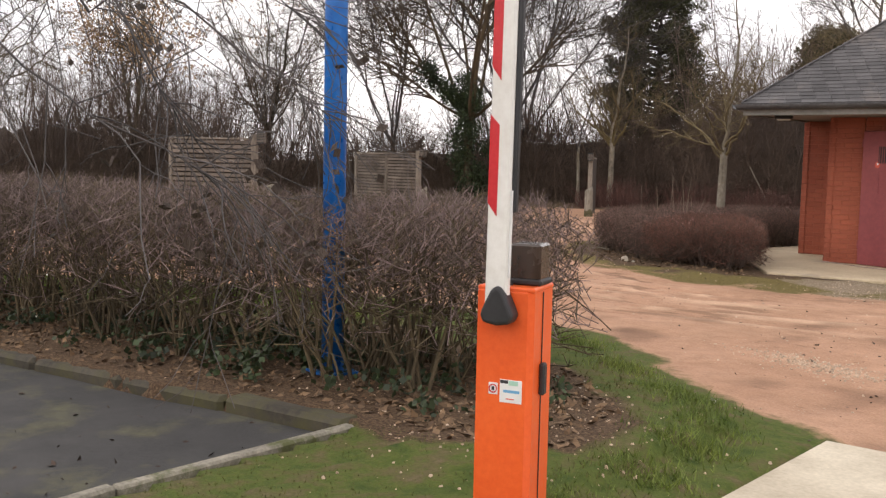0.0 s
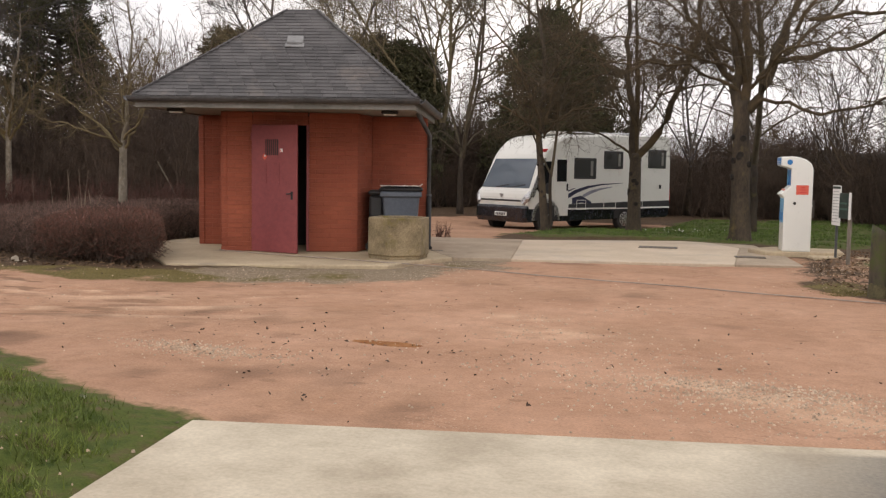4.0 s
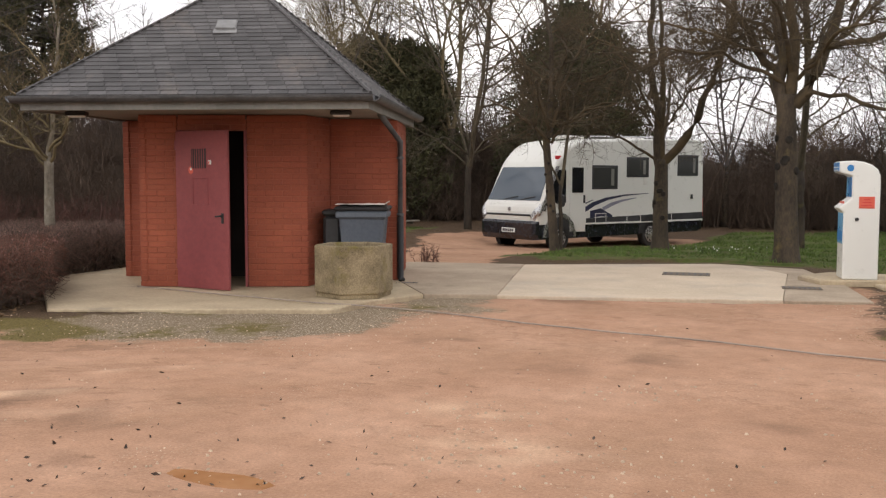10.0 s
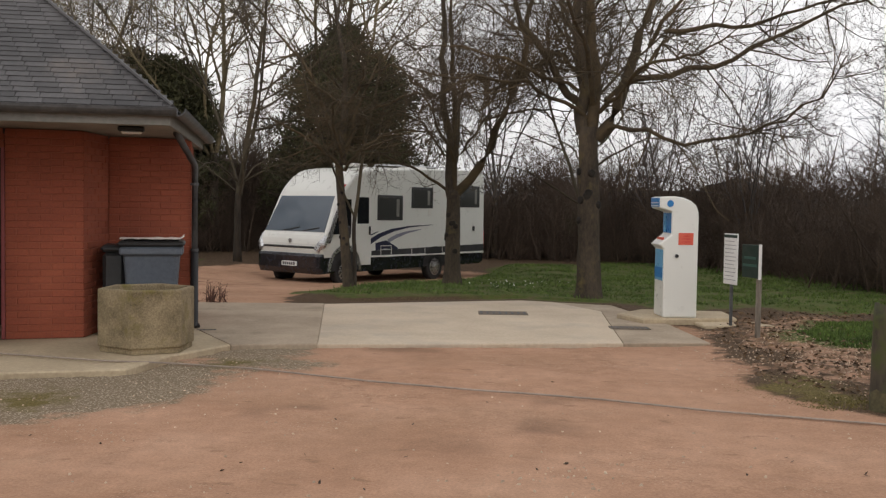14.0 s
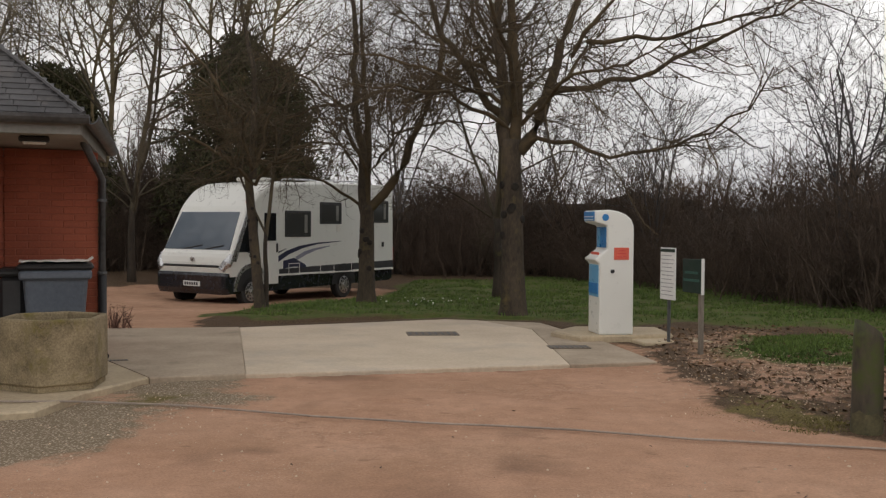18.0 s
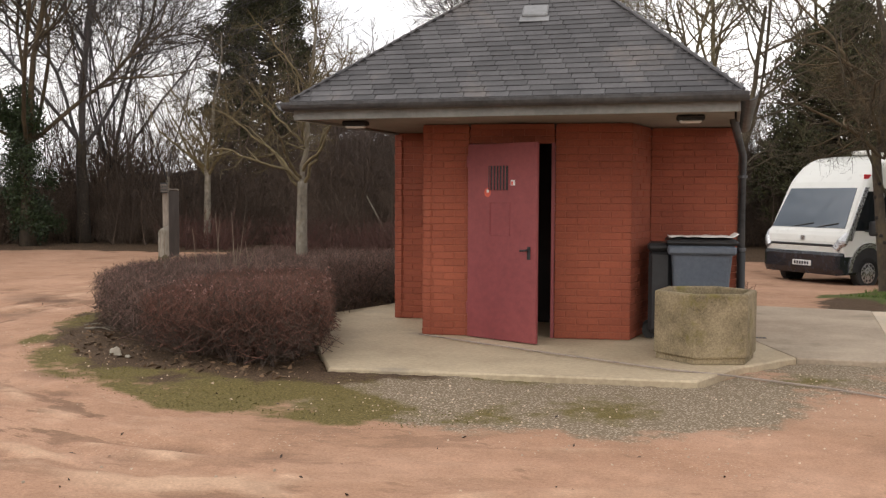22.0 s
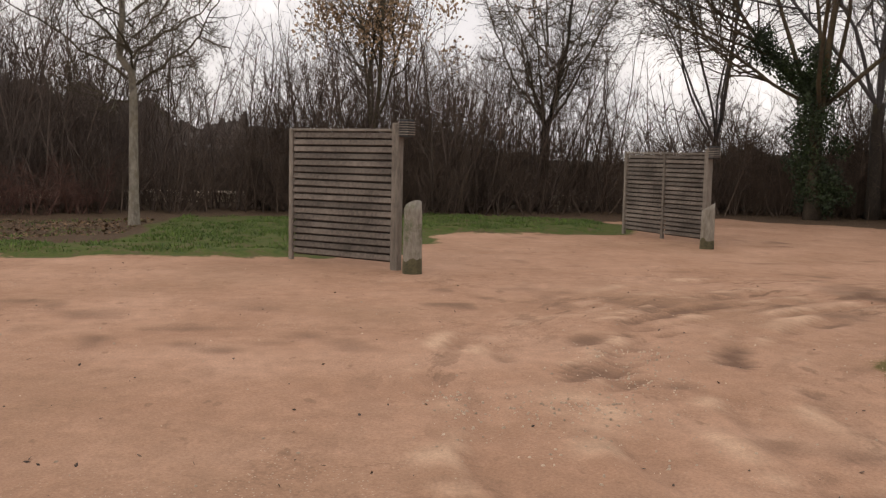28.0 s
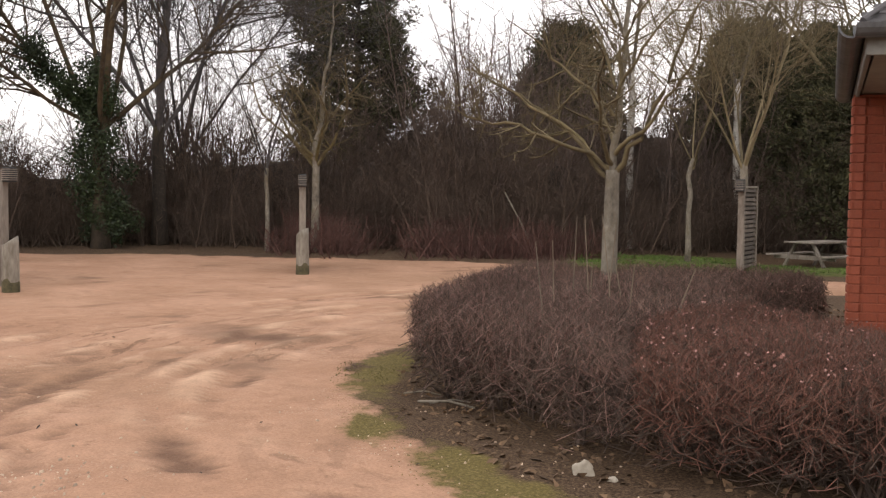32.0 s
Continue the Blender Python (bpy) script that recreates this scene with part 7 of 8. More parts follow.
ash_tree(-22.75, 23.3, 23, "bare tree with a pale trunk by the far screen", 2.2, 0.105, 0.05, [
    ((0.05, 2.1), 80, (80, 84, 86), 4.2, 0.07), ((0.05, 2.1), 190, (50, 56, 60), 3.0, 0.05), ((0.05, 2.1), 20, (48, 54, 58), 3.2, 0.05),
    ((0.05, 2.2), 330, (40, 44, 50), 2.8, 0.045), ((0.05, 2.2), 225, (40, 44, 48), 2.8, 0.045), ((0.05, 2.3), 270, (46, 46, 46), 2.6, 0.04),
    ((0.05, 2.3), 100, (50, 50, 50), 2.6, 0.04), ((0.05, 2.5), 150, (48, 48, 46), 2.4, 0.04), ((0.05, 2.8), 50, (50, 48, 46), 2.4, 0.04), ((0.05, 3.0), 300, (50, 48, 46), 2.2, 0.036)],
    (9, 6, 3), 1.0, "roundabout_tree", PALE_BARK, ORNAMENT_TWIG, 0.9, 10.0)
tree("roundabout_tree", -24.1, 23.0, 7.0, 0.065, 24, "bare tree with a pale trunk beyond the sandy bend", **{**ORNAMENT, "limbs": 4, "open": 30, "clear": 0.3, "twig": GREY_TWIG})
tree("verge_tree", -13.0, 26.0, 6.3, 0.105, 25, "bare tree with a forked trunk by the far verge", **{**ORNAMENT, "limbs": 6, "open": 44, "clear": 0.35})
tree("verge_tree", -14.6, 27.0, 6.0, 0.065, 26, "slim leaning bare tree on the grass verge", **{**ORNAMENT, "limbs": 4, "open": 30, "clear": 0.4})
TALL = dict(limb=0.42, bend=(0.09, 0.13, 0.17, 0.2), steps=(8, 7, 6, 4), shoots=(10, 9, 7), sides=(6, 4, 3, 3), thin=0.006, twig=GREY_TWIG)
tree("tall_tree", -27.5, 20.5, 13.0, 0.21, 31, "tall bare tree with ivy round its trunk", **{**TALL, "limbs": 5, "open": 34, "clear": 0.24, "shoots": (12, 10, 7), "twig": YARD_TWIG, "bark": YARD_BARK, "extra": (((-0.58, -0.82, 0.98), 5.0, 0.5), ((-0.7, -0.95, 0.4), 4.0, 0.4), ((0.6, 0.8, 0.9), 5.5, 0.5))})
tree("tall_tree", -27.9, 22.6, 12.5, 0.2, 32, "tall bare tree at the wood edge", **{**TALL, "limbs": 5, "open": 34, "clear": 0.26})
tree("tall_tree", -30.6, 25.5, 11.5, 0.15, 52, "tall bare tree deep in the wood edge", **{**TALL, "limbs": 6, "open": 36, "clear": 0.22})
tree("tall_tree", -31.5, 19.5, 10.0, 0.13, 53, "bare tree deep in the wood edge", **{**TALL, "limbs": 6, "open": 36, "clear": 0.22})
ash_tree(-31.0, 13.9, 33, "bare vase-shaped tree hung with seed heads", 2.5, 0.15, 0.03, [
    ((0.03, 2.4), 60, (78, 82, 84), 5.6, 0.075)] + [((0.03, 2.3 + 0.09 * (k % 4)), 36.0 * k + 11, (52 + 5 * (k % 3), 62 + 4 * (k % 2), 66), 5.0 - 0.3 * (k % 3), 0.042) for k in range(10)]
    + [((0.03, 3.6 + 0.3 * k), 72.0 * k + 40, (46, 56, 62), 3.2, 0.034) for k in range(5)], (12, 7, 4), 1.1, "tall_tree", BARK, LICHEN_TWIG, 1.0, 9.0)
tree("tall_tree", -12.0, 33.5, 10.5, 0.2, 34, "tall bare tree rising behind the hut roof", **{**TALL, "limbs": 4, "open": 34, "clear": 0.3, "twig": GOLD_TWIG})
tree("tall_tree", -8.6, 35.0, 11.0, 0.22, 35, "tall bare tree with upright limbs behind the hut", **{**TALL, "limbs": 4, "open": 28, "clear": 0.3, "twig": GOLD_TWIG})
tree("tall_tree", -15.5, 32.5, 9.5, 0.12, 36, "slim pale birch at the wood edge", **{**TALL, "limbs": 3, "open": 22, "clear": 0.5, "bark": WHITE_BARK})
tree("tall_tree", -18.0, 31.0, 10.0, 0.12, 37, "slim pale birch beside the pines", **{**TALL, "limbs": 3, "open": 22, "clear": 0.5, "bark": WHITE_BARK})
tree("tall_tree", -29.6, 8.7, 6.6, 0.14, 38, "tree still hung with dry beige leaves", **{**TALL, "shoots": (7, 6, 4), "limbs": 5, "open": 38, "clear": 0.34, "twig": LICHEN_TWIG})
tree("tall_tree", 7.4, 26.2, 5.4, 0.09, 39, "bare upright bushy tree beyond the lawn", **{**TALL, "thin": 0.0045, "shoots": (7, 6, 4), "limbs": 9, "open": 19, "clear": 0.1})
tree("tall_tree", 9.8, 26.6, 5.2, 0.1, 40, "bare upright bushy tree at the field edge", **{**TALL, "shoots": (7, 6, 4), "limbs": 8, "open": 24, "clear": 0.1})
tree("tall_tree", 4.4, 33.5, 5.6, 0.08, 48, "slim bare tree in the brushwood", **{**TALL, "shoots": (7, 6, 4), "limbs": 6, "open": 26, "clear": 0.15})
tree("tall_tree", 2.0, 38.0, 6.4, 0.1, 49, "bare tree in the dark brushwood", **{**TALL, "shoots": (7, 6, 4), "limbs": 6, "open": 30, "clear": 0.2})
tree("tall_tree", -3.5, 37.5, 8.4, 0.12, 50, "bare tree rising behind the motorhome", **{**TALL, "limbs": 5, "open": 32, "clear": 0.25})

ivy_rng = random.Random(3)
ivy_centres = [(ivy_rng.gauss(0, 0.26), ivy_rng.gauss(0, 0.26), 0.3 + 0.13 * k, ivy_rng.uniform(0.25, 0.5)) for k in range(34)]
ivy_centres += [(-0.58 * q + ivy_rng.gauss(0, 0.15), -0.82 * q + ivy_rng.gauss(0, 0.15), 3.4 + 0.95 * q + ivy_rng.gauss(0, 0.15), ivy_rng.uniform(0.3, 0.62)) for q in np.linspace(0.1, 1.6, 12)]
iv = tagged(new("ivy", cards("ivy", leaf_cards(5, ivy_centres, 0.5, 20000, 0.07), IVY)), "dense dark ivy climbing the tall tree", "ivy", kind="stuff")
iv.matrix_basis = pose(-27.5, 20.5, 0)
beige = [(-29.6 + random.gauss(0, 1.0), 8.7 + random.gauss(0, 1.2), 5.3 + random.gauss(0, 0.6), 0.6) for _ in range(46)]
tagged(new("dry_leaves", cards("dry_leaves", leaf_cards(6, beige, 0.5, 4400, 0.09), DRY_LEAF)), "dry beige leaves still hanging in a bare tree", "leaves", kind="stuff")
pods = [(-31 + random.gauss(0, 1.3), 13.9 + random.gauss(0, 1.3), 6.4 + random.gauss(0, 1.2), 0.3) for _ in range(40)]
tagged(new("seed_heads", cards("seed_heads", leaf_cards(7, pods, 0.5, 260, 0.1), DRY_LEAF)), "brown seed heads hanging in a bare tree", "seeds", kind="stuff")

conifer(-27.4, 30.0, 9.2, 3.1, 41, "dark irregular pine at the edge of the wood", 0.28)
conifer(-21.4, 33.4, 6.8, 1.9, 43, "dark green pine with a rounded crown", 0.2, True)
conifer(-16.2, 35.7, 6.6, 2.5, 44, "broad dark domed pine behind the far verge", 0.2, True)
conifer(-8.0, 34.8, 7.2, 2.5, 45, "dark domed evergreen behind the motorhome", 0.12, True)
conifer(-13.3, 33.4, 5.9, 1.7, 47, "small dark pine behind the hut", 0.1, True)

# a near tree whose twigs hang into view beside the parking area
near_tree = tree("roadside_tree", -0.5, -1.7, 4.6, 0.09, 51, "bare roadside tree beside the tarmac", steps=(5, 5, 4, 3), shoots=(5, 4, 3), sides=(6, 5, 4, 3), limbs=4, open=40, clear=0.5, thin=0.002, twig=GREY_TWIG)
hang = Twigs()
rng = random.Random(8)
pod_spots = []
SHOOT = spec_of(steps=(5, 4), shoots=(3,), sides=(4, 3), angle=(42,), len=(0.5,), lift=(-0.1, -0.04), bend=(0.16, 0.22), thin=0.0012, taper=(0.35, 0.5))


def bough(points, radius, shoots):
    """A drooping bough through a few points, with crooked shoots along it."""
    pts = [Vector(points[0])]
    for p, q in zip(points, points[1:]):
        for k in range(1, 4):
            pts.append(Vector(p).lerp(Vector(q), k / 3) + Vector((rng.gauss(0, 0.04), rng.gauss(0, 0.04), rng.gauss(0, 0.04))))
    n = len(pts)
    hang.tube(pts, [radius * (1 - 0.8 * i / (n - 1)) for i in range(n)], 5)
    for k in range(shoots):
        i = rng.randrange(n // 4, n - 1)
        q = pts[i].lerp(pts[i + 1], rng.random())
        d = (pts[i + 1] - pts[i]).normalized() + Vector((rng.gauss(0, 0.7), rng.gauss(0, 0.7), rng.gauss(-0.1, 0.5)))
        l = rng.uniform(0.15, 0.6)
        grow(hang, rng, q, d, l, 0.0022, 0, SHOOT)
        if rng.random() < 0.8:
            e = q + d.normalized() * l * rng.uniform(0.6, 1.0)
            pod_spots.append((e.x, e.y, e.z - 0.05, 0.03))


bough([(0, 0, 2.3), (0.15, 1.3, 2.45), (0.4, 2.15, 2.0), (0.55, 2.4, 1.68), (0.68, 2.6, 1.35)], 0.008, 34)
bough([(0, 0, 2.35), (0.0, 1.4, 2.5), (0.15, 2.3, 2.1), (0.35, 2.75, 1.85), (0.5, 3.0, 1.6)], 0.008, 32)
bough([(0, 0, 2.3), (0.3, 1.2, 2.15), (0.55, 1.95, 1.85), (0.8, 2.3, 1.55), (0.95, 2.5, 1.3)], 0.006, 28)
bough([(0, 0, 2.4), (-0.3, 1.6, 2.6), (-0.1, 2.6, 2.15), (0.2, 3.0, 1.95)], 0.008, 28)
bough([(0, 0, 2.4), (0.3, 1.6, 2.3), (0.6, 2.5, 2.0), (0.75, 2.85, 1.88)], 0.006, 22)
ob = new("hanging_branch", hang.mesh("hanging_branch", GREY_TWIG))
ob.parent, ob["label"] = near_tree, "thin drooping twigs with dark seed pods"
ob = new("seed_pods", cards("seed_pods", leaf_cards(9, pod_spots, 0.4, 130, 0.034, 0.4), THICKET))
ob.parent, ob["kind"] = near_tree, "stuff"

# ---------------------------------------------------------------- the surrounding wood
WOOD_EDGE = [(-13, -13), (-21.6, -4), (-26.0, -1.1), (-27.2, 2), (-28.6, 5), (-28.4, 10.5), (-28.8, 14), (-29.8, 18), (-29.0, 21), (-26.4, 23.6), (-21.6, 25.4), (-18.4, 25.8), (-16.3, 29.6), (-11, 33.4), (-5, 37), (1, 36), (4.8, 31), (5.8, 27.2), (6.5, 24.2), (8, 20.8), (12, 17.5), (22, 16)]
BANK_EDGE = list(reversed(WOOD_EDGE))


def edge_points(path, step, rng, spread):
    out = []
    for p, q in zip(path, path[1:]):
        L = math.hypot(q[0] - p[0], q[1] - p[1])
        n = max(1, int(L / step))
        for k in range(n):
            out.append(along(p, q, (k + rng.random()) / n, -rng.uniform(*spread)))
    return out


def bank(path, offset, height, depth, name, label, seed):
    """A long uneven mass of brushwood far behind the first stems."""
    g = Geo()
    cols = []
    for p, q in zip(path, path[1:]):
        L = math.hypot(q[0] - p[0], q[1] - p[1])
        n = int(L / 0.3)
        for k in range(n):
            cols.append((along(p, q, k / n, offset), Vector((q[0] - p[0], q[1] - p[1])).normalized()))
    rows = 9
    for (x, y), d in cols:
        nx, ny = -d.y, d.x
        h = height * (0.9 + 0.25 * noise.noise((x * 0.2, y * 0.2, seed)) + 0.16 * noise.noise((x * 0.9, y * 0.9, seed + 3)) + 0.12 * noise.noise((x * 2.9, y * 2.9, seed + 5)))
        for r in range(rows):
            t = math.pi * r / (rows - 1)
            o = -math.cos(t) * depth * 0.5 + 0.35 * noise.noise((x * 1.3, y * 1.3, r * 0.7))
            g.v.append((x + nx * o, y + ny * o, max(-0.3, h * math.sin(t) ** 0.6) + (-0.3 if r in (0, rows - 1) else 0)))
    for c in range(len(cols) - 1):
        for r in range(rows - 1):
            a = c * rows + r
            g.f.append((a, a + 1, a + rows + 1, a + rows))
    return tagged(part(name, g, THICKET, None, "", True), label, "undergrowth", kind="stuff")


bank(BANK_EDGE[:10], -3.0, 2.5, 2.4, "undergrowth", "dense dark brown winter brushwood closing the yard", 2)
bank(BANK_EDGE[9:15], -3.4, 2.3, 2.2, "undergrowth", "dense dark brown winter brushwood behind the sandy bend", 6)
bank(BANK_EDGE[14:], -9.5, 1.75, 3.0, "undergrowth", "dense dark brown brushwood beyond the far road", 4)
bank(BANK_EDGE[7:12], -9.0, 4.0, 2.5, "undergrowth", "tall dark tangle of brushwood deep in the wood", 12)
bank([(22, 16), (26, 4), (22, -12), (4, -22), (-13, -13)], -3.0, 2.2, 3.0, "undergrowth", "dense brown brushwood behind the parking area", 9)
for hill, rise_, k in (([(-120, -62), (-128, -40), (-131, -22)], 11.0, 21), ([(-131, -24), (-132, -14)], 9.6, 22), ([(-132, -15), (-132, -6)], 8.0, 23), ([(-132, -7), (-132, 4)], 6.4, 24), ([(-132, 3), (-128, 30)], 5.0, 25)):
    bank(hill, 0.0, rise_, 24.0, "wooded_hill", "dark wooded rise beyond the far road", k)
# tarmac road in a pale concrete colour that paints in the reflected sky
tagged(part("far_road", Geo().prism([(-32.2, -12), (-32.8, 5), (-33.4, 20), (-35.4, 20), (-34.8, 5), (-34.2, -12)], -0.1, 0.3), PALE_CONCRETE), "pale road glimpsed through the wood edge", "road", kind="structure")


def clump(seed, stems, radius, height, thin, twigs, fine, name, material, spread=0.1, low=0.1, up=0.7, reach=0.3, body=0.5):
    """Leafless stems with side twigs, and finer twigs on those."""
    r = np.random.RandomState(seed)
    root = np.c_[r.normal(0, radius, (stems, 2)), np.full(stems, -0.05)]
    d = unit(np.c_[r.normal(0, spread, (stems, 2)), np.ones(stems)])
    h = height * r.uniform(0.55, 1.05, stems)
    t = np.linspace(0, 1, 6)
    bend = r.normal(0, 0.05, (stems, 6, 3)) * h[:, None, None] * t[:, None]
    P = root[:, None] + d[:, None] * (h[:, None] * t)[:, :, None] + np.cumsum(bend, 1) * 0.4
    tw = Twigs()
    tw.many(P, thin * (2.3 - 1.9 * t)[None] * r.uniform(0.6, 1.3, (stems, 1)), 4)
    n = stems * twigs
    k = np.repeat(np.arange(stems), twigs)
    s = low + (0.98 - low) * r.random(n)
    i = np.minimum((s * 5).astype(int), 4)
    f = (s * 5 - i)[:, None]
    q = P[k, i] * (1 - f) + P[k, i + 1] * f
    e = unit(np.c_[r.normal(0, 0.6, (n, 2)), r.uniform(0.1, 1.0, n) * up + 0.1])
    l = (h[k] * reach * r.uniform(0.4, 1.15, n) * (1.15 - 0.65 * s))[:, None]
    m = q + e * l * 0.55
    e2 = unit(e + np.c_[r.normal(0, 0.15, (n, 2)), np.full(n, 0.2 * up)])
    tip = m + e2 * l * 0.45
    w = thin * 0.75 * r.uniform(0.5, 1.0, (n, 1))
    tw.many(np.stack([q, m, tip], 1), w * np.array([[1, 0.75, 0.35]]), 3)
    c = np.repeat(np.arange(n), fine)
    u = r.uniform(0.2, 1.0, (len(c), 1))
    q2 = np.where(u < 0.55, q[c] + (m[c] - q[c]) * u / 0.55, m[c] + (tip[c] - m[c]) * (u - 0.55) / 0.45)
    e3 = unit(e[c] + r.normal(0, 0.6, (len(c), 3)) + np.array([0, 0, 0.25 * up]))
    l2 = l[c] * r.uniform(0.2, 0.5, (len(c), 1))
    tw.many(np.stack([q2, q2 + e3 * l2], 1), w[c] * np.array([[body, body * 0.5]]), 3)
    return tw.mesh(name, material)


rng = random.Random(77)
BUSH_TWIG = surface("dark_rusty_twig", (0.07, 0.03, 0.025), (0.15, 0.075, 0.058), 10, 0.6, 0.95, 0, 0.002, island=0.35)
RUST_TWIG = surface("rusty_twig", (0.09, 0.044, 0.034), (0.21, 0.11, 0.082), 10, 0.6, 0.95, 0, 0.002, island=0.35)
clumps = [clump(100 + k, 13, 0.5, 2.7, 0.0085, 18, 6, "brushwood", TWIG, 0.4, 0.05, 0.7, 0.4, 0.5) for k in range(6)]
rusty = [clump(110 + k, 14, 0.4, 1.25, 0.0065, 16, 7, "brushwood", RUST_TWIG, 0.4, 0.3, 0.4, 0.4, 0.7) for k in range(3)]
saplings = [clump(120 + k, 7, 0.4, 6.2, 0.0125, 24, 5, "sapling_clump", SAP_TWIG, 0.2, 0.1, 1.2, 0.28, 0.34) for k in range(6)]
bushes = [clump(130 + k, 34, 0.42, 1.1, 0.0065, 7, 5, "low_bush", BUSH_TWIG, 0.5, 0.05, 0.4, 0.4) for k in range(2)]


def scatter(points, meshes, name, label, size, rng):
    for x, y in points:
        ob = new(name, rng.choice(meshes))
        s = rng.uniform(*size)
        ob.matrix_basis = pose(x, y, height_at(x, y), 0, 0, rng.uniform(0, 360)) @ Matrix.Diagonal((s * 1.1, s * 1.1, s * rng.uniform(0.85, 1.15), 1))
        tagged(ob, label, "tree" if "sap" in name else "shrub", "wood edge", "stuff")


BRUSH, SAPS = "leafless brown brushwood stems", "tall thin leafless saplings of the wood"
scatter(edge_points(WOOD_EDGE[4:8], 0.9, rng, (-1.2, 0.1)) + edge_points(WOOD_EDGE[7:21], 0.5, rng, (-1.2, 0.1)), clumps, "brushwood", BRUSH, (0.65, 1.0), rng)
scatter(edge_points(WOOD_EDGE[4:21], 0.45, rng, (-2.6, -1.2)), clumps, "brushwood", BRUSH, (0.9, 1.3), rng)
scatter(edge_points(WOOD_EDGE[7:16], 0.45, rng, (-4.8, -2.8)), clumps, "brushwood", BRUSH, (1.1, 1.6), rng)
scatter(edge_points(WOOD_EDGE[13:21], 0.42, rng, (-4.2, -2.0)), clumps, "brushwood", BRUSH, (1.15, 1.55), rng)
scatter(edge_points(WOOD_EDGE[13:21], 0.55, rng, (-6.5, -4.2)), clumps, "brushwood", BRUSH, (1.3, 1.75), rng)
scatter(edge_points(WOOD_EDGE[9:16], 0.6, rng, (-7.5, -4.8)), clumps, "brushwood", BRUSH, (1.2, 1.75), rng)
scatter(edge_points(WOOD_EDGE[:4], 0.45, rng, (-0.9, 0.3)), rusty, "brushwood", "clipped rusty-brown hedge shrub", (0.9, 1.05), rng)
scatter(edge_points(WOOD_EDGE[3:6], 0.6, rng, (-1.5, 0.2)), clumps, "brushwood", BRUSH, (0.6, 0.85), rng)
scatter(edge_points(WOOD_EDGE[:5], 0.8, rng, (-3.0, -0.9)), clumps, "brushwood", BRUSH, (0.5, 0.75), rng)
scatter(edge_points(WOOD_EDGE[:9], 0.7, rng, (-9.5, -7.2)), clumps, "brushwood", BRUSH, (0.7, 1.1), rng)
scatter(edge_points(WOOD_EDGE[:7], 0.6, rng, (-3.6, -0.6)), saplings, "sapling_clump", SAPS, (0.6, 0.95), rng)
scatter(edge_points(WOOD_EDGE[:7], 0.8, rng, (-6.0, -3.2)), saplings, "sapling_clump", SAPS, (0.8, 1.15), rng)
scatter(edge_points(WOOD_EDGE[:8], 1.1, rng, (-9.0, -6.0)), saplings, "sapling_clump", SAPS, (0.8, 1.15), rng)
scatter(edge_points(WOOD_EDGE[1:4], 0.6, rng, (-5.0, -1.0)), saplings, "sapling_clump", SAPS, (1.0, 1.3), rng)
scatter(edge_points(WOOD_EDGE[2:7], 0.55, rng, (-4.0, -0.8)), saplings, "sapling_clump", SAPS, (0.8, 1.1), rng)
scatter(edge_points(WOOD_EDGE[6:15], 0.65, rng, (-6.0, -1.5)), saplings, "sapling_clump", SAPS, (0.6, 1.05), rng)
scatter(edge_points(WOOD_EDGE[8:15], 0.38, rng, (-8.0, -2.5)), saplings, "sapling_clump", SAPS, (0.9, 1.35), rng)
scatter(edge_points(WOOD_EDGE[14:18], 0.9, rng, (-4.5, -0.8)), saplings, "sapling_clump", SAPS, (0.36, 0.62), rng)
scatter([(-19.6 + 0.42 * k, 24.2 + 0.16 * k + rng.gauss(0, 0.2)) for k in range(0, 8)] + [(-23.5 + 0.4 * k, 23.2 + rng.gauss(0, 0.2)) for k in range(6)], bushes, "low_bush", "low rusty-brown shrub at the wood foot", (0.8, 1.2), rng)


corner_shrub = tagged(new("dry_shrub", clump(140, 16, 0.1, 0.42, 0.005, 8, 5, "dry_shrub", RUST_TWIG, 0.35, 0.05, 0.4, 0.45)), "small dry brown shrub at the hut corner", "shrub")
corner_shrub.matrix_basis = pose(-5.23, 18.39, 0.04)


# ---------------------------------------------------------------- hedges
def spots(outline, count, seed, margin=0.02):
    r = np.random.RandomState(seed)
    xs, ys = [p[0] for p in outline], [p[1] for p in outline]
    C, D = np.empty((0, 2)), np.empty(0)
    while len(C) < count:
        c = np.stack([r.uniform(min(xs), max(xs), count * 2), r.uniform(min(ys), max(ys), count * 2)], 1)
        d = inside(outline, c[:, 0], c[:, 1])
        C, D = np.r_[C, c[d > margin]], np.r_[D, d[d > margin]]
    return C[:count], D[:count]


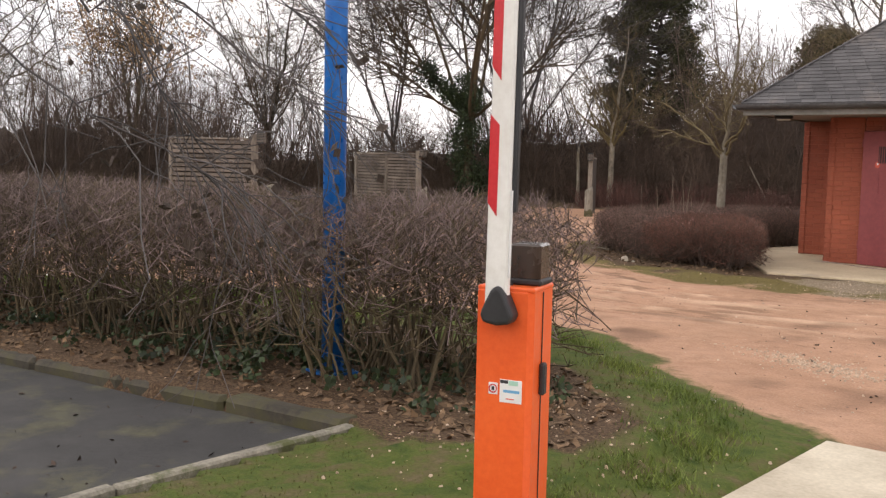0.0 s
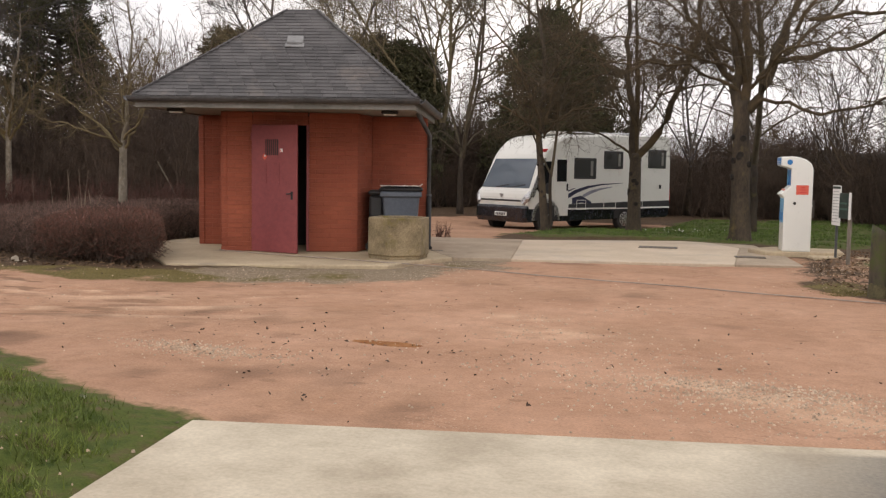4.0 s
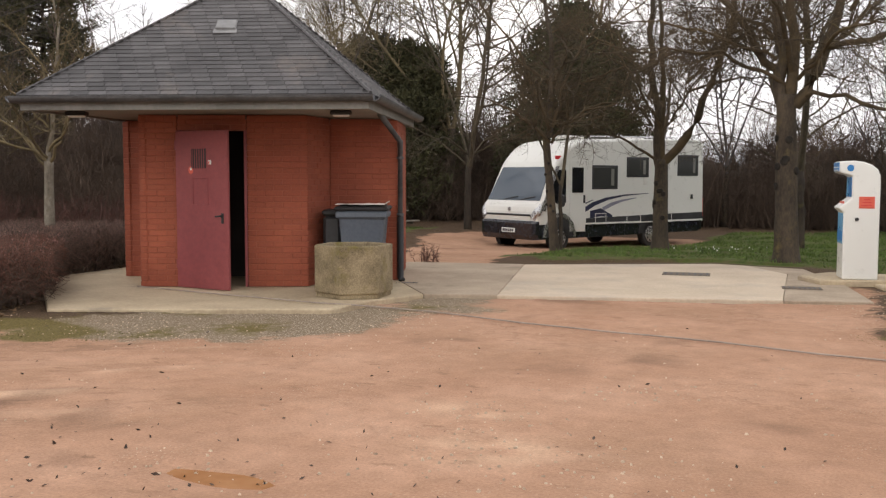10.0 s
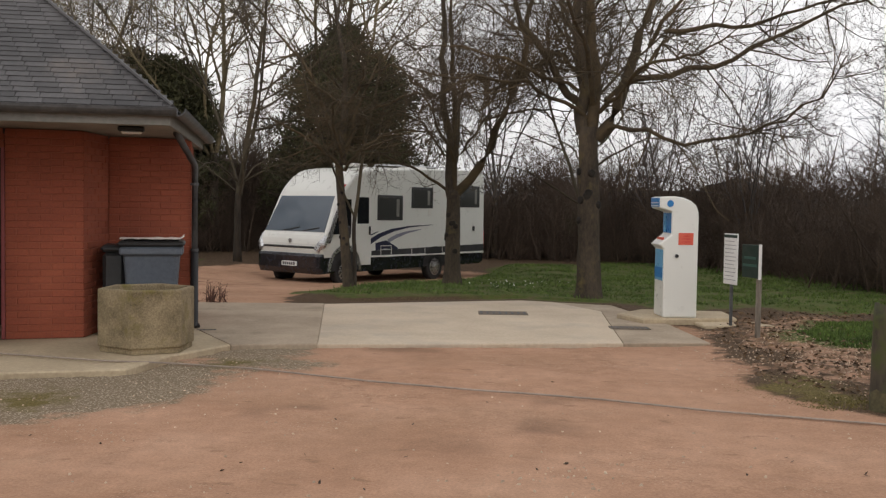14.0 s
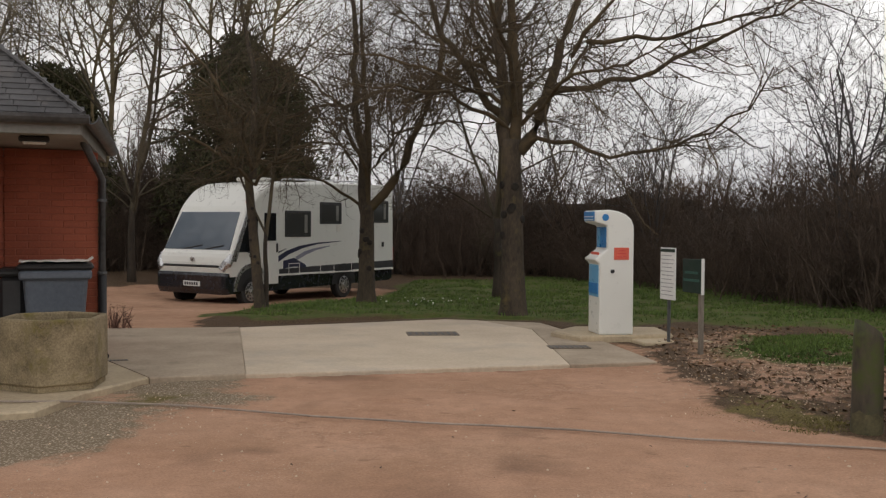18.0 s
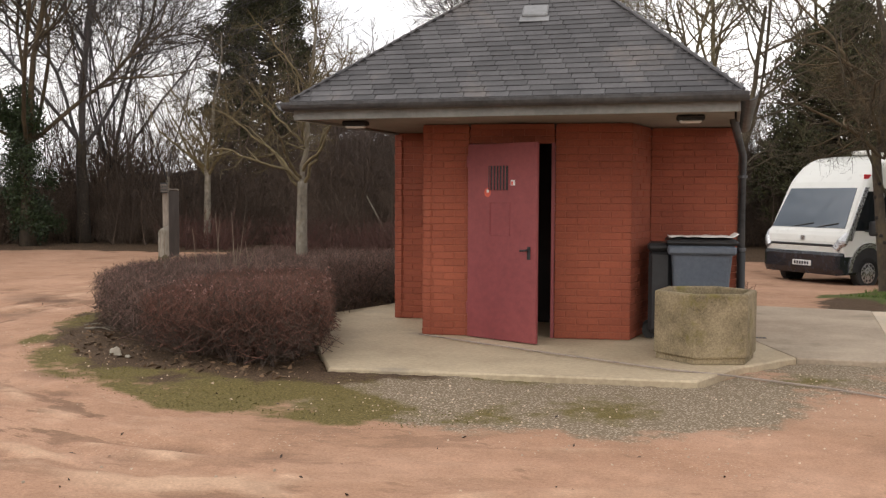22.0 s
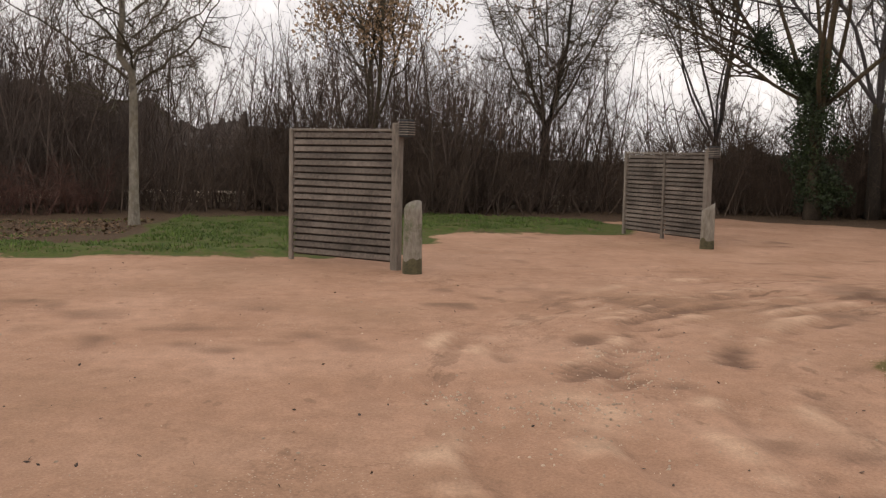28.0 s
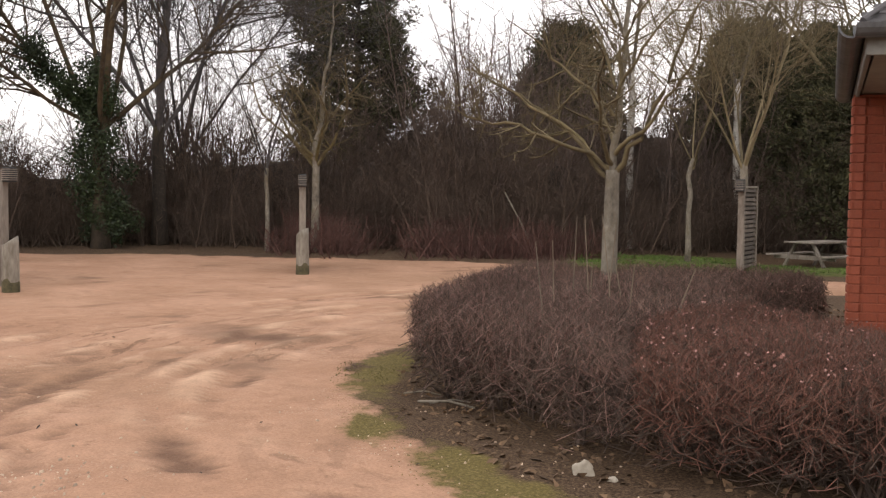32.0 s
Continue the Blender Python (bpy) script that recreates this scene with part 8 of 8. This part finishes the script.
def hedge(name, outline, top, seed, count, label, tip_share=0.4, stems=60, long=0.3, base=0.1, wild=0.5, thick=1.0, power=0.55, tip_mat=None, lift=0.95, wood_mat=None):
    """Clipped leafless hedge: stems from the soil, a mass of crossing twigs and a haze of tips."""
    r = np.random.RandomState(seed)
    hd = empty(name, 0, 0, 0, 0, label, "hedge")
    wood, tips = Twigs(), Twigs()
    C, D = spots(outline, stems, seed, 0.22)
    C = np.repeat(C, 5, 0)
    n = len(C)
    t = np.linspace(0, 1, 6)
    d = unit(np.c_[r.normal(0, 0.28, (n, 2)), np.ones(n)])
    h = top * r.uniform(0.5, 0.9, n)
    P = np.c_[C + r.normal(0, 0.05, (n, 2)), np.full(n, -0.03)][:, None] + d[:, None] * (h[:, None] * t)[..., None] + np.cumsum(r.normal(0, 0.035, (n, 6, 3)), 1) * t[:, None]
    wood.many(P, r.uniform(0.006, 0.017, (n, 1)) * (1 - 0.6 * t)[None], 5)
    C, D = spots(outline, count, seed + 1)
    s = r.random(count) ** power
    edge_h = top * (1 - 0.14 * np.clip(1 - D / 0.25, 0, 1)) + 0.05 * lattice(C[:, 0], C[:, 1], 0.5, seed)
    z = base + (edge_h - base) * s
    l = (long * r.uniform(0.4, 1.25, count) * (1.25 - 0.55 * s))[:, None]
    d = unit(np.c_[r.normal(0, wild, (count, 2)), 0.2 + lift * s])
    p = np.c_[C, z] - d * l * 0.6
    mid = p + d * l * 0.5 + r.normal(0, 0.06, (count, 3)) * l
    w = (r.uniform(0.0016, 0.0036, count) * (1.7 - 0.8 * s) * thick)[:, None]
    red = r.random(count) < tip_share * s * 1.4
    P, R = np.stack([p, mid, p + d * l], 1), w * np.array([[1, 0.85, 0.45]])
    wood.many(P[~red], R[~red])
    tips.many(P[red], R[red])
    for _ in range(2):
        e = unit(d + np.c_[r.normal(0, 0.6, (count, 2)), np.full(count, 0.25)])
        P = np.stack([mid, mid + e * l * r.uniform(0.3, 0.6, (count, 1))], 1)
        R = w * np.array([[0.75, 0.4]])
        red = r.random(count) < tip_share
        wood.many(P[~red], R[~red])
        tips.many(P[red], R[red])
    for nm, tw, m, lab in (("branches", wood, wood_mat or HEDGE_TWIG, ""), ("tips", tips, tip_mat or HEDGE_TIP, "fine shoot tips")):
        ob = new(nm, tw.mesh(nm, m))
        ob.parent, ob["kind"] = hd, "stuff"
        if lab:
            ob["label"] = lab
    return hd


# pale colour of the specks that stand for highlights on hedge tips
TIP_GLINT = surface("pinkish_tip_glint", (0.26, 0.1, 0.085), (0.48, 0.28, 0.24), 14, 0.8, 0.8, 0, 0.002, island=0.4)
HEDGE_GREY = surface("greyish_hedge_tip", (0.13, 0.088, 0.08), (0.3, 0.22, 0.21), 14, 0.8, 0.9, 0, 0.002, island=0.4)
HEDGE_NEAR = [(-1.72, 3.3), (-1.9, 4.1), (-2.8, 4.3), (-7.0, 2.3), (-11, 0.2), (-11.2, -0.9), (-5.4, 1.45), (-3.2, 2.4)]
HEDGE_RED = [(-6.25, 10.8), (-7.2, 10.4), (-8.1, 10.5), (-8.5, 11.3), (-8.85, 12.2), (-8.6, 13.6), (-7.6, 12.65), (-6.5, 11.45)]
HEDGE_BED = [(-8.12, 10.52), (-8.7, 10.7), (-10.25, 11.4), (-11.25, 12.6), (-11.9, 14.6), (-12.2, 15.7), (-10.2, 16.3), (-9.0, 17.2), (-8.6, 16.0), (-9.0, 15.1), (-8.62, 13.6), (-8.87, 12.2), (-8.52, 11.3)]
HEDGE_MAUVE = surface("mauve_grey_hedge_tip", (0.14, 0.072, 0.057), (0.3, 0.19, 0.155), 14, 0.8, 0.9, 0, 0.002, island=0.4)
HEDGE_DARK = surface("lichened_hedge_wood", (0.05, 0.036, 0.02), (0.17, 0.128, 0.07), 12, 1.2, 0.9, 0, 0.002, island=0.4)
hedge("hedge", HEDGE_NEAR, 1.25, 61, 16000, "clipped leafless brown hedge beside the tarmac", 0.5, 105, 0.34, 0.14, 1.0, 1.08, 0.37, HEDGE_GREY, 0.6, HEDGE_DARK)
hedge("hedge", HEDGE_RED, 0.7, 62, 20000, "low clipped reddish-brown leafless hedge beside the hut slab", 0.6, 60, 0.2, 0.06, 0.95, 0.78, 0.42, None, 0.7)
hedge("hedge", HEDGE_BED, 0.72, 65, 34000, "low clipped grey-brown leafless hedge round the hut bed", 0.45, 110, 0.22, 0.04, 0.95, 0.8, 0.48, HEDGE_MAUVE, 0.7)
# small pale cards strewn near the top as highlights on the twig tips
C, D = spots(HEDGE_RED, 1500, 63)
buds = np.c_[C, 0.66 + 0.06 * np.random.RandomState(6).normal(size=1500), np.full(1500, 0.03)]
tagged(new("hedge_buds", cards("hedge_buds", leaf_cards(64, buds, 0.5, 1100, 0.014, 0.5), TIP_GLINT)), "pale pink buds on the low hedge", "buds", kind="stuff")
tall = Twigs()
r8 = np.random.RandomState(4)
for k in range(10):
    x, y = -9.4 + r8.normal(0, 0.35), 12.6 + r8.normal(0, 0.35)
    top_ = Vector((x + r8.normal(0, 0.15), y + r8.normal(0, 0.15), r8.uniform(0.9, 1.35)))
    tall.tube([(x, y, 0.2), Vector((x, y, 0.2)).lerp(top_, 0.5) + Vector((r8.normal(0, 0.02), 0, 0)), top_], [0.006, 0.005, 0.003], 4)
tagged(new("dry_stalks", tall.mesh("dry_stalks", DRY_STALK)), "tall pale dry stalks standing out of the hedge", "stalks", kind="stuff")


# ---------------------------------------------------------------- grass, litter, chips
def strewn(seed, centres):
    """Points round centres: rows of x, y, spread in x and y, count."""
    r = np.random.RandomState(seed)
    return np.concatenate([np.c_[r.normal(x, sx, int(n)), r.normal(y, sy, int(n))] for x, y, sx, sy, n in centres])


def blades(name, outlines, count, height, seed, material, label, wide=0.006, avoid=(), given=None, bare=-0.5):
    r = np.random.RandomState(seed)
    got = []
    if given is not None:
        got.append(given[np.all([inside(a, given[:, 0], given[:, 1]) < 0 for a in avoid], 0)])
    for o, n in zip(outlines, count):
        c, d = spots(o, n, seed, 0.0)
        keep = lattice(c[:, 0], c[:, 1], 0.45, seed) + 0.6 * lattice(c[:, 0], c[:, 1], 0.15, seed + 1) > bare
        for a in avoid:
            keep &= inside(a, c[:, 0], c[:, 1]) < 0
        got.append(c[keep])
    C = np.concatenate(got)
    n = len(C)
    z = lie(C[:, 0], C[:, 1]) - 0.004
    p = np.c_[C, z]
    lean = np.c_[r.normal(0, 0.55, (n, 2)), np.ones(n)]
    h = (height * r.uniform(0.4, 1.2, n) * (0.8 + 0.5 * lattice(C[:, 0], C[:, 1], 0.7, seed + 5)))[:, None]
    side_ = unit(np.c_[r.normal(size=(n, 2)), np.zeros(n)]) * wide
    ob = new(name, cards(name, np.stack([p - side_, p + side_, p + unit(lean) * h], 1), material))
    return tagged(ob, label, "grass", kind="stuff")


TUFTS = [(-1.0, 4.1), (-1.35, 4.35), (-1.7, 4.5), (-2.3, 4.7), (-0.75, 3.7), (-0.55, 3.2), (-0.5, 2.6), (-3.2, 5.1), (-5.6, 4.5), (-6.6, 4.0), (-7.4, 3.2), (-8.0, 2.4), (-6.9, 3.3), (-8.8, 1.6), (-5.0, 4.8)]
blades("grass", [NEAR_GRASS, [(-2.2, 4.5), (-1.7, 0.9), (0.7, 0.9), (0.5, 3), (-0.6, 4.4), (-2.5, 4.9)], [(-5, 5.3), (-11, 0.4), (-9, -0.6), (-4.6, 4.4)]], [22000, 4500, 30000], 0.04, 71, DULL_BLADE, "short rough winter grass beside the slab and hedge", 0.004, (HEDGE_SOIL, SLAB_NEAR, TARMAC), bare=-0.35)
blades("grass", [[(-4.5, 5.45), (-6.6, 4.95), (-8.65, 3.55), (-10.7, 1.2), (-9.2, 0.4), (-7.2, 2.3), (-4.6, 4.5)]], [26000], 0.055, 75, NEAR_BLADE, "fresh green grass and clover beside the hedge", 0.008, (HEDGE_SOIL,), bare=-0.8)
tuft = strewn(91, [(x, y, 0.13, 0.11, 520) for x, y in TUFTS])
blades("grass_tufts", [], [], 0.075, 92, NEAR_BLADE, "longer green grass tufts along the sand", 0.0045, (SLAB_NEAR, TARMAC), tuft)
blades("grass", [FAR_GRASS, GREEN_STRIP], [30000, 16000], 0.08, 72, GRASS, "patchy green grass on the far verge", 0.011, (SAND_EDGE,), bare=-0.25)
blades("grass", [LAWN, PATCH_GRASS], [90000, 22000], 0.08, 73, GRASS, "rough green lawn under the yard trees", 0.01, (PAD,), bare=-0.35)
blades("moss_tufts", [MOSS_RING, MOSS_STUB], [12000, 5000], 0.022, 74, MOSS_TUFT, "low yellow-green moss along the sand edge", 0.008, (HUT_SLAB, BED))


def flakes(name, C, size, seed, material, label, category, flat=0.25, lift=0.004):
    """Small bent leaves or chips lying on the ground."""
    r = np.random.RandomState(seed)
    n = len(C)
    p = np.c_[C, lie(C[:, 0], C[:, 1]) + lift + 0.002]
    a = unit(np.c_[r.normal(size=(n, 2)), r.normal(0, flat, n)])
    b = unit(np.cross(a, np.array([0, 0, 1.0]) + r.normal(0, flat, (n, 3))))
    s = size * r.uniform(0.4, 1.5, (n, 1))
    up = np.array([0, 0, 1.0]) * s * r.uniform(0.1, 0.5, (n, 1))
    quads = np.concatenate([np.stack([p - a * s, p - b * s * 0.5, p + up * 0.6, p + b * s * 0.4], 1), np.stack([p + up * 0.6, p - b * s * 0.5, p + a * s, p + b * s * 0.4], 1)])
    return tagged(new(name, cards(name, quads, material)), label, category, kind="stuff")


def chips(name, C, size, seed, material, label, category):
    """Small angular stones."""
    r = np.random.RandomState(seed)
    n = len(C)
    s = size * r.uniform(0.4, 1.4, (n, 1)) ** 1.5
    p = np.c_[C, lie(C[:, 0], C[:, 1])]
    t = r.uniform(0, 2 * np.pi, n)
    ax, ay = np.c_[np.cos(t), np.sin(t), 0 * t] * s, np.c_[-np.sin(t), np.cos(t), 0 * t] * s * r.uniform(0.5, 1, (n, 1))
    up = np.array([0, 0, 1.0]) * s * r.uniform(0.45, 0.8, (n, 1))
    lo = np.array([0, 0, -0.006])
    V = np.stack([p + ax + lo, p + ay + lo, p - ax + lo, p - ay + lo, p + ax * 0.5 + ay * 0.2 + up, p + ay * 0.5 - ax * 0.2 + up * 0.9, p - ax * 0.5 - ay * 0.1 + up, p - ay * 0.5 + ax * 0.1 + up * 0.8], 1)
    f = np.array([[0, 1, 5, 4], [1, 2, 6, 5], [2, 3, 7, 6], [3, 0, 4, 7], [4, 5, 6, 7]])
    F = (np.arange(n)[:, None, None] * 8 + f[None]).reshape(-1, 4)
    return tagged(new(name, array_mesh(name, V.reshape(-1, 3), F, material)), label, category, kind="stuff")


WHITE_STONE = surface("pale_chipping", (0.4, 0.28, 0.19), (0.6, 0.47, 0.35), 30, 3, 0.9, 0, 0.002, island=0.35)
DARK_LEAF = surface("dark_leaf", (0.025, 0.016, 0.012), (0.09, 0.06, 0.045), 9, 0.9, 0.9, 0, 0.002, island=0.4)
chips("chippings", strewn(81, [(2.1, 6.7, 0.55, 0.22, 1300), (2.9, 6.3, 0.6, 0.3, 800), (1.3, 6.3, 0.8, 0.6, 500), (1.5, 7.4, 0.5, 0.4, 300), (-2.0, 6.35, 0.35, 0.09, 420), (0.4, 8.3, 0.5, 0.35, 160), (-0.75, 7.3, 0.4, 0.15, 60),
                               (-8.7, 7.6, 0.5, 0.35, 220), (-9.2, 6.9, 0.3, 0.15, 90), (-1.69, 6.31, 0.35, 0.18, 420), (2.07, 6.91, 0.35, 0.12, 420), (2.50, 6.96, 0.25, 0.1, 260), (0.00, 9.06, 0.25, 0.2, 80), (0.68, 10.13, 0.3, 0.2, 70), (-10.59, 8.63, 0.25, 0.25, 120), (-9.76, 8.32, 0.25, 0.2, 120), (-8.95, 7.69, 0.12, 0.25, 120), (1.2, 10, 2.5, 2.2, 300), (-5, 7.5, 3.5, 1.8, 260), (-11, 8, 4, 3, 200)]), 0.0105, 81, WHITE_STONE, "pale stone chippings strewn on the sand", "stones")
chips("chippings", strewn(82, [(3.2, 15.6, 0.7, 1.2, 3400), (-6.2, 5.1, 0.6, 0.25, 420), (-2.5, 12.5, 0.5, 1.0, 350), (-4.2, 10.6, 0.8, 0.4, 300), (-1.5, 3.2, 0.4, 0.5, 300), (-2.6, 2.6, 1.0, 0.5, 160), (-0.8, 3.0, 0.4, 0.6, 90), (-9, 10.4, 1.2, 0.4, 120)]), 0.009, 82, WHITE_STONE, "pale chippings among soil and leaf litter", "stones")
leaf_spots = strewn(83, [(-0.6, 6.6, 1.0, 0.6, 120), (-1.3, 7.2, 1.0, 0.8, 70), (0.5, 9.5, 2.6, 1.8, 90), (-4.5, 8.0, 2.5, 1.2, 70), (-9.5, 5.5, 3.2, 1.6, 90), (-12, 9, 4, 3, 90), (2.5, 8, 1.2, 1.2, 40), (1.5, 3.5, 1.2, 1.2, 24), (-3, 1.2, 0.8, 0.5, 20)])
flakes("fallen_leaves", leaf_spots, 0.016, 83, DARK_LEAF, "dark fallen leaves and droppings on the sand", "leaves", 0.5)
flakes("leaf_litter", np.concatenate([spots(HEDGE_SOIL, 5200, 84)[0], spots(BED, 3600, 85)[0], spots([(2.0, 17), (2.2, 13.4), (3.2, 12.8), (6, 13), (7, 17), (4, 20), (2.4, 19.5)], 3600, 86)[0]]),
       0.035, 84, DRY_LEAF_DARK, "brown leaf litter on bare soil", "leaves", 0.5)
tl = strewn(90, [(-2.9, 0.9, 0.6, 0.5, 26), (-2.0, 1.4, 0.3, 0.5, 20), (-4, 0.4, 1.2, 0.5, 26)])
tl = tl[inside(TARMAC, tl[:, 0], tl[:, 1]) > 0.1]
flakes("fallen_leaves", tl, 0.022, 90, DARK_LEAF, "dark fallen leaves on the tarmac", "leaves", 0.5, lift=-0.058 - lie(tl[:, 0], tl[:, 1]))
VERGE_SOIL = [(-25.2, 3.5), (-24, -2), (-20.5, -4.5), (-17.6, -2.6), (-18.3, 0.5), (-21.5, 3.3)]
flakes("leaf_litter", spots(VERGE_SOIL, 4200, 93)[0], 0.05, 93, DRY_LEAF_DARK, "brown leaf litter under the verge tree", "leaves", 0.5)
blades("grass", [VERGE_SOIL], [7000], 0.07, 94, GRASS, "thin grass among the leaf litter of the verge", 0.01, (), bare=0.1)
ground_ivy = np.c_[spots(HEDGE_SOIL, 260, 87, 0.2)[0], np.random.RandomState(87).uniform(0.02, 0.16, 260), np.full(260, 0.12)]
tagged(new("ground_ivy", cards("ground_ivy", leaf_cards(88, ground_ivy, 0.6, 6500, 0.05, 0.4), IVY)), "dark ivy creeping under the hedge", "ivy", kind="stuff")
tagged(new("daisies", cards("daisies", leaf_cards(89, np.c_[strewn(89, [(-7.8, 2.4, 0.9, 0.7, 40), (-1.9, 4.2, 0.5, 0.25, 26), (-1.0, 23.4, 0.6, 0.4, 40)]), np.full(106, 0.07), np.full(106, 0.03)], 0.6, 130, 0.028, 0.5), WHITE_PAINT)), "tiny white daisies in the grass", "flowers", kind="stuff")


def boulder(x, y, s, seed, label):
    bm = bmesh.new()
    bmesh.ops.create_icosphere(bm, subdivisions=3, radius=1)
    for v in bm.verts:
        v.co *= 1 + 0.3 * noise.noise(v.co * 1.3 + Vector((seed, 0, 0))) + 0.08 * noise.noise(v.co * 4)
        v.co = Vector((v.co.x * s[0], v.co.y * s[1], v.co.z * s[2]))
    me = bpy.data.meshes.new("rock")
    bm.to_mesh(me)
    bm.free()
    me.materials.append(PALE_ROCK)
    ob = tagged(new("rock", me), label, "rock", "pale rocks")
    ob.matrix_basis = pose(x, y, s[2] * 0.6, 0, 0, 35)
    return ob


boulder(-8.36, 10.44, (0.06, 0.028, 0.06), 3, "pale curved limestone lump at the hedge foot")
boulder(-8.2, 10.46, (0.028, 0.022, 0.022), 5, "small pale limestone lump at the hedge foot")
stick = Twigs()
for x, y, dx, dy, w in ((-10.05, 11.2, 0.42, 0.08, 0.011), (-9.95, 11.2, 0.2, 0.2, 0.007), (-10.3, 11.35, 0.25, 0.12, 0.007)):
    stick.tube([(x, y, 0.05), (x + dx * 0.5, y + dy * 0.5 + 0.03, 0.07), (x + dx, y + dy, 0.05)], [w, w * 0.9, w * 0.6], 5)
tagged(new("fallen_stick", stick.mesh("fallen_stick", PALE_BARK)), "broken pale stick lying beside the hedge", "stick")
leaner = Twigs()
leaner.tube([(-18.1, 26.2, 0), (-18.45, 26.0, 0.8), (-18.8, 25.8, 1.55)], [0.03, 0.025, 0.015], 5)
tagged(new("leaning_stake", leaner.mesh("leaning_stake", PALE_BARK)), "thin pale stake leaning at the wood edge", "stake")

# picnic table beyond the verge
table = empty("picnic_table", -12.3, 29.2, height_at(-12.3, 29.2), 72, "weathered timber picnic table with attached benches", "table")
for k in range(5):
    part("top_plank", Geo().box(0, -0.3 + 0.15 * k, 0.74, 1.7, 0.14, 0.04, 0.006), OLD_WOOD, table)
for sy in (-0.72, 0.72):
    part("bench", Geo().box(0, sy, 0.44, 1.7, 0.26, 0.04, 0.006), OLD_WOOD, table)
for sx in (-0.6, 0.6):
    part("cross_beam", Geo().box(sx, 0, 0.4, 0.05, 1.6, 0.1, 0.006), OLD_WOOD, table)
    for sy in (-1, 1):
        part("leg", Geo().tube([(sx, sy * 0.62, 0), (sx, sy * 0.22, 0.72)], 0.045, 6), OLD_WOOD, table)

# dark street lamps beyond the wood
for x, y in ((-42.0, -3.9), (-40.5, -8.5)):
    lp = empty("street_lamp", x, y, 0, 0, "tall dark street lamp standing behind the saplings", "street lamp", "street lamps")
    part("pole", Geo().tube([(0, 0, -0.1), (0, 0, 13.5)], [0.11, 0.08], 12), POLE_PAINT, lp, "", True)
    part("head", Geo().box(0.45, 0.3, 13.4, 0.8, 0.6, 0.3, 0.1).tube([(0, 0, 13.5), (0.2, 0.2, 13.5)], 0.04, 8), POLE_PAINT, lp)

# ---------------------------------------------------------------- the front slates and bricks, piece by piece
slates(ring[0], ring[1], roof)
for w, p, q, piecewise in hut_walls:
    if piecewise:
        brick_wall(p, q, BRICK, w)
    else:
        ob = part("bricks", brick_wall(p, q, BRICK_JOINED), BRICK_JOINED, w)
        ob["kind"] = "stuff"
ob = part("bricks", brick_wall(DOOR_L, DOOR_R, BRICK_JOINED, False, 2.1, WALL_TOP), BRICK_JOINED, lintel)
ob["kind"] = "stuff"
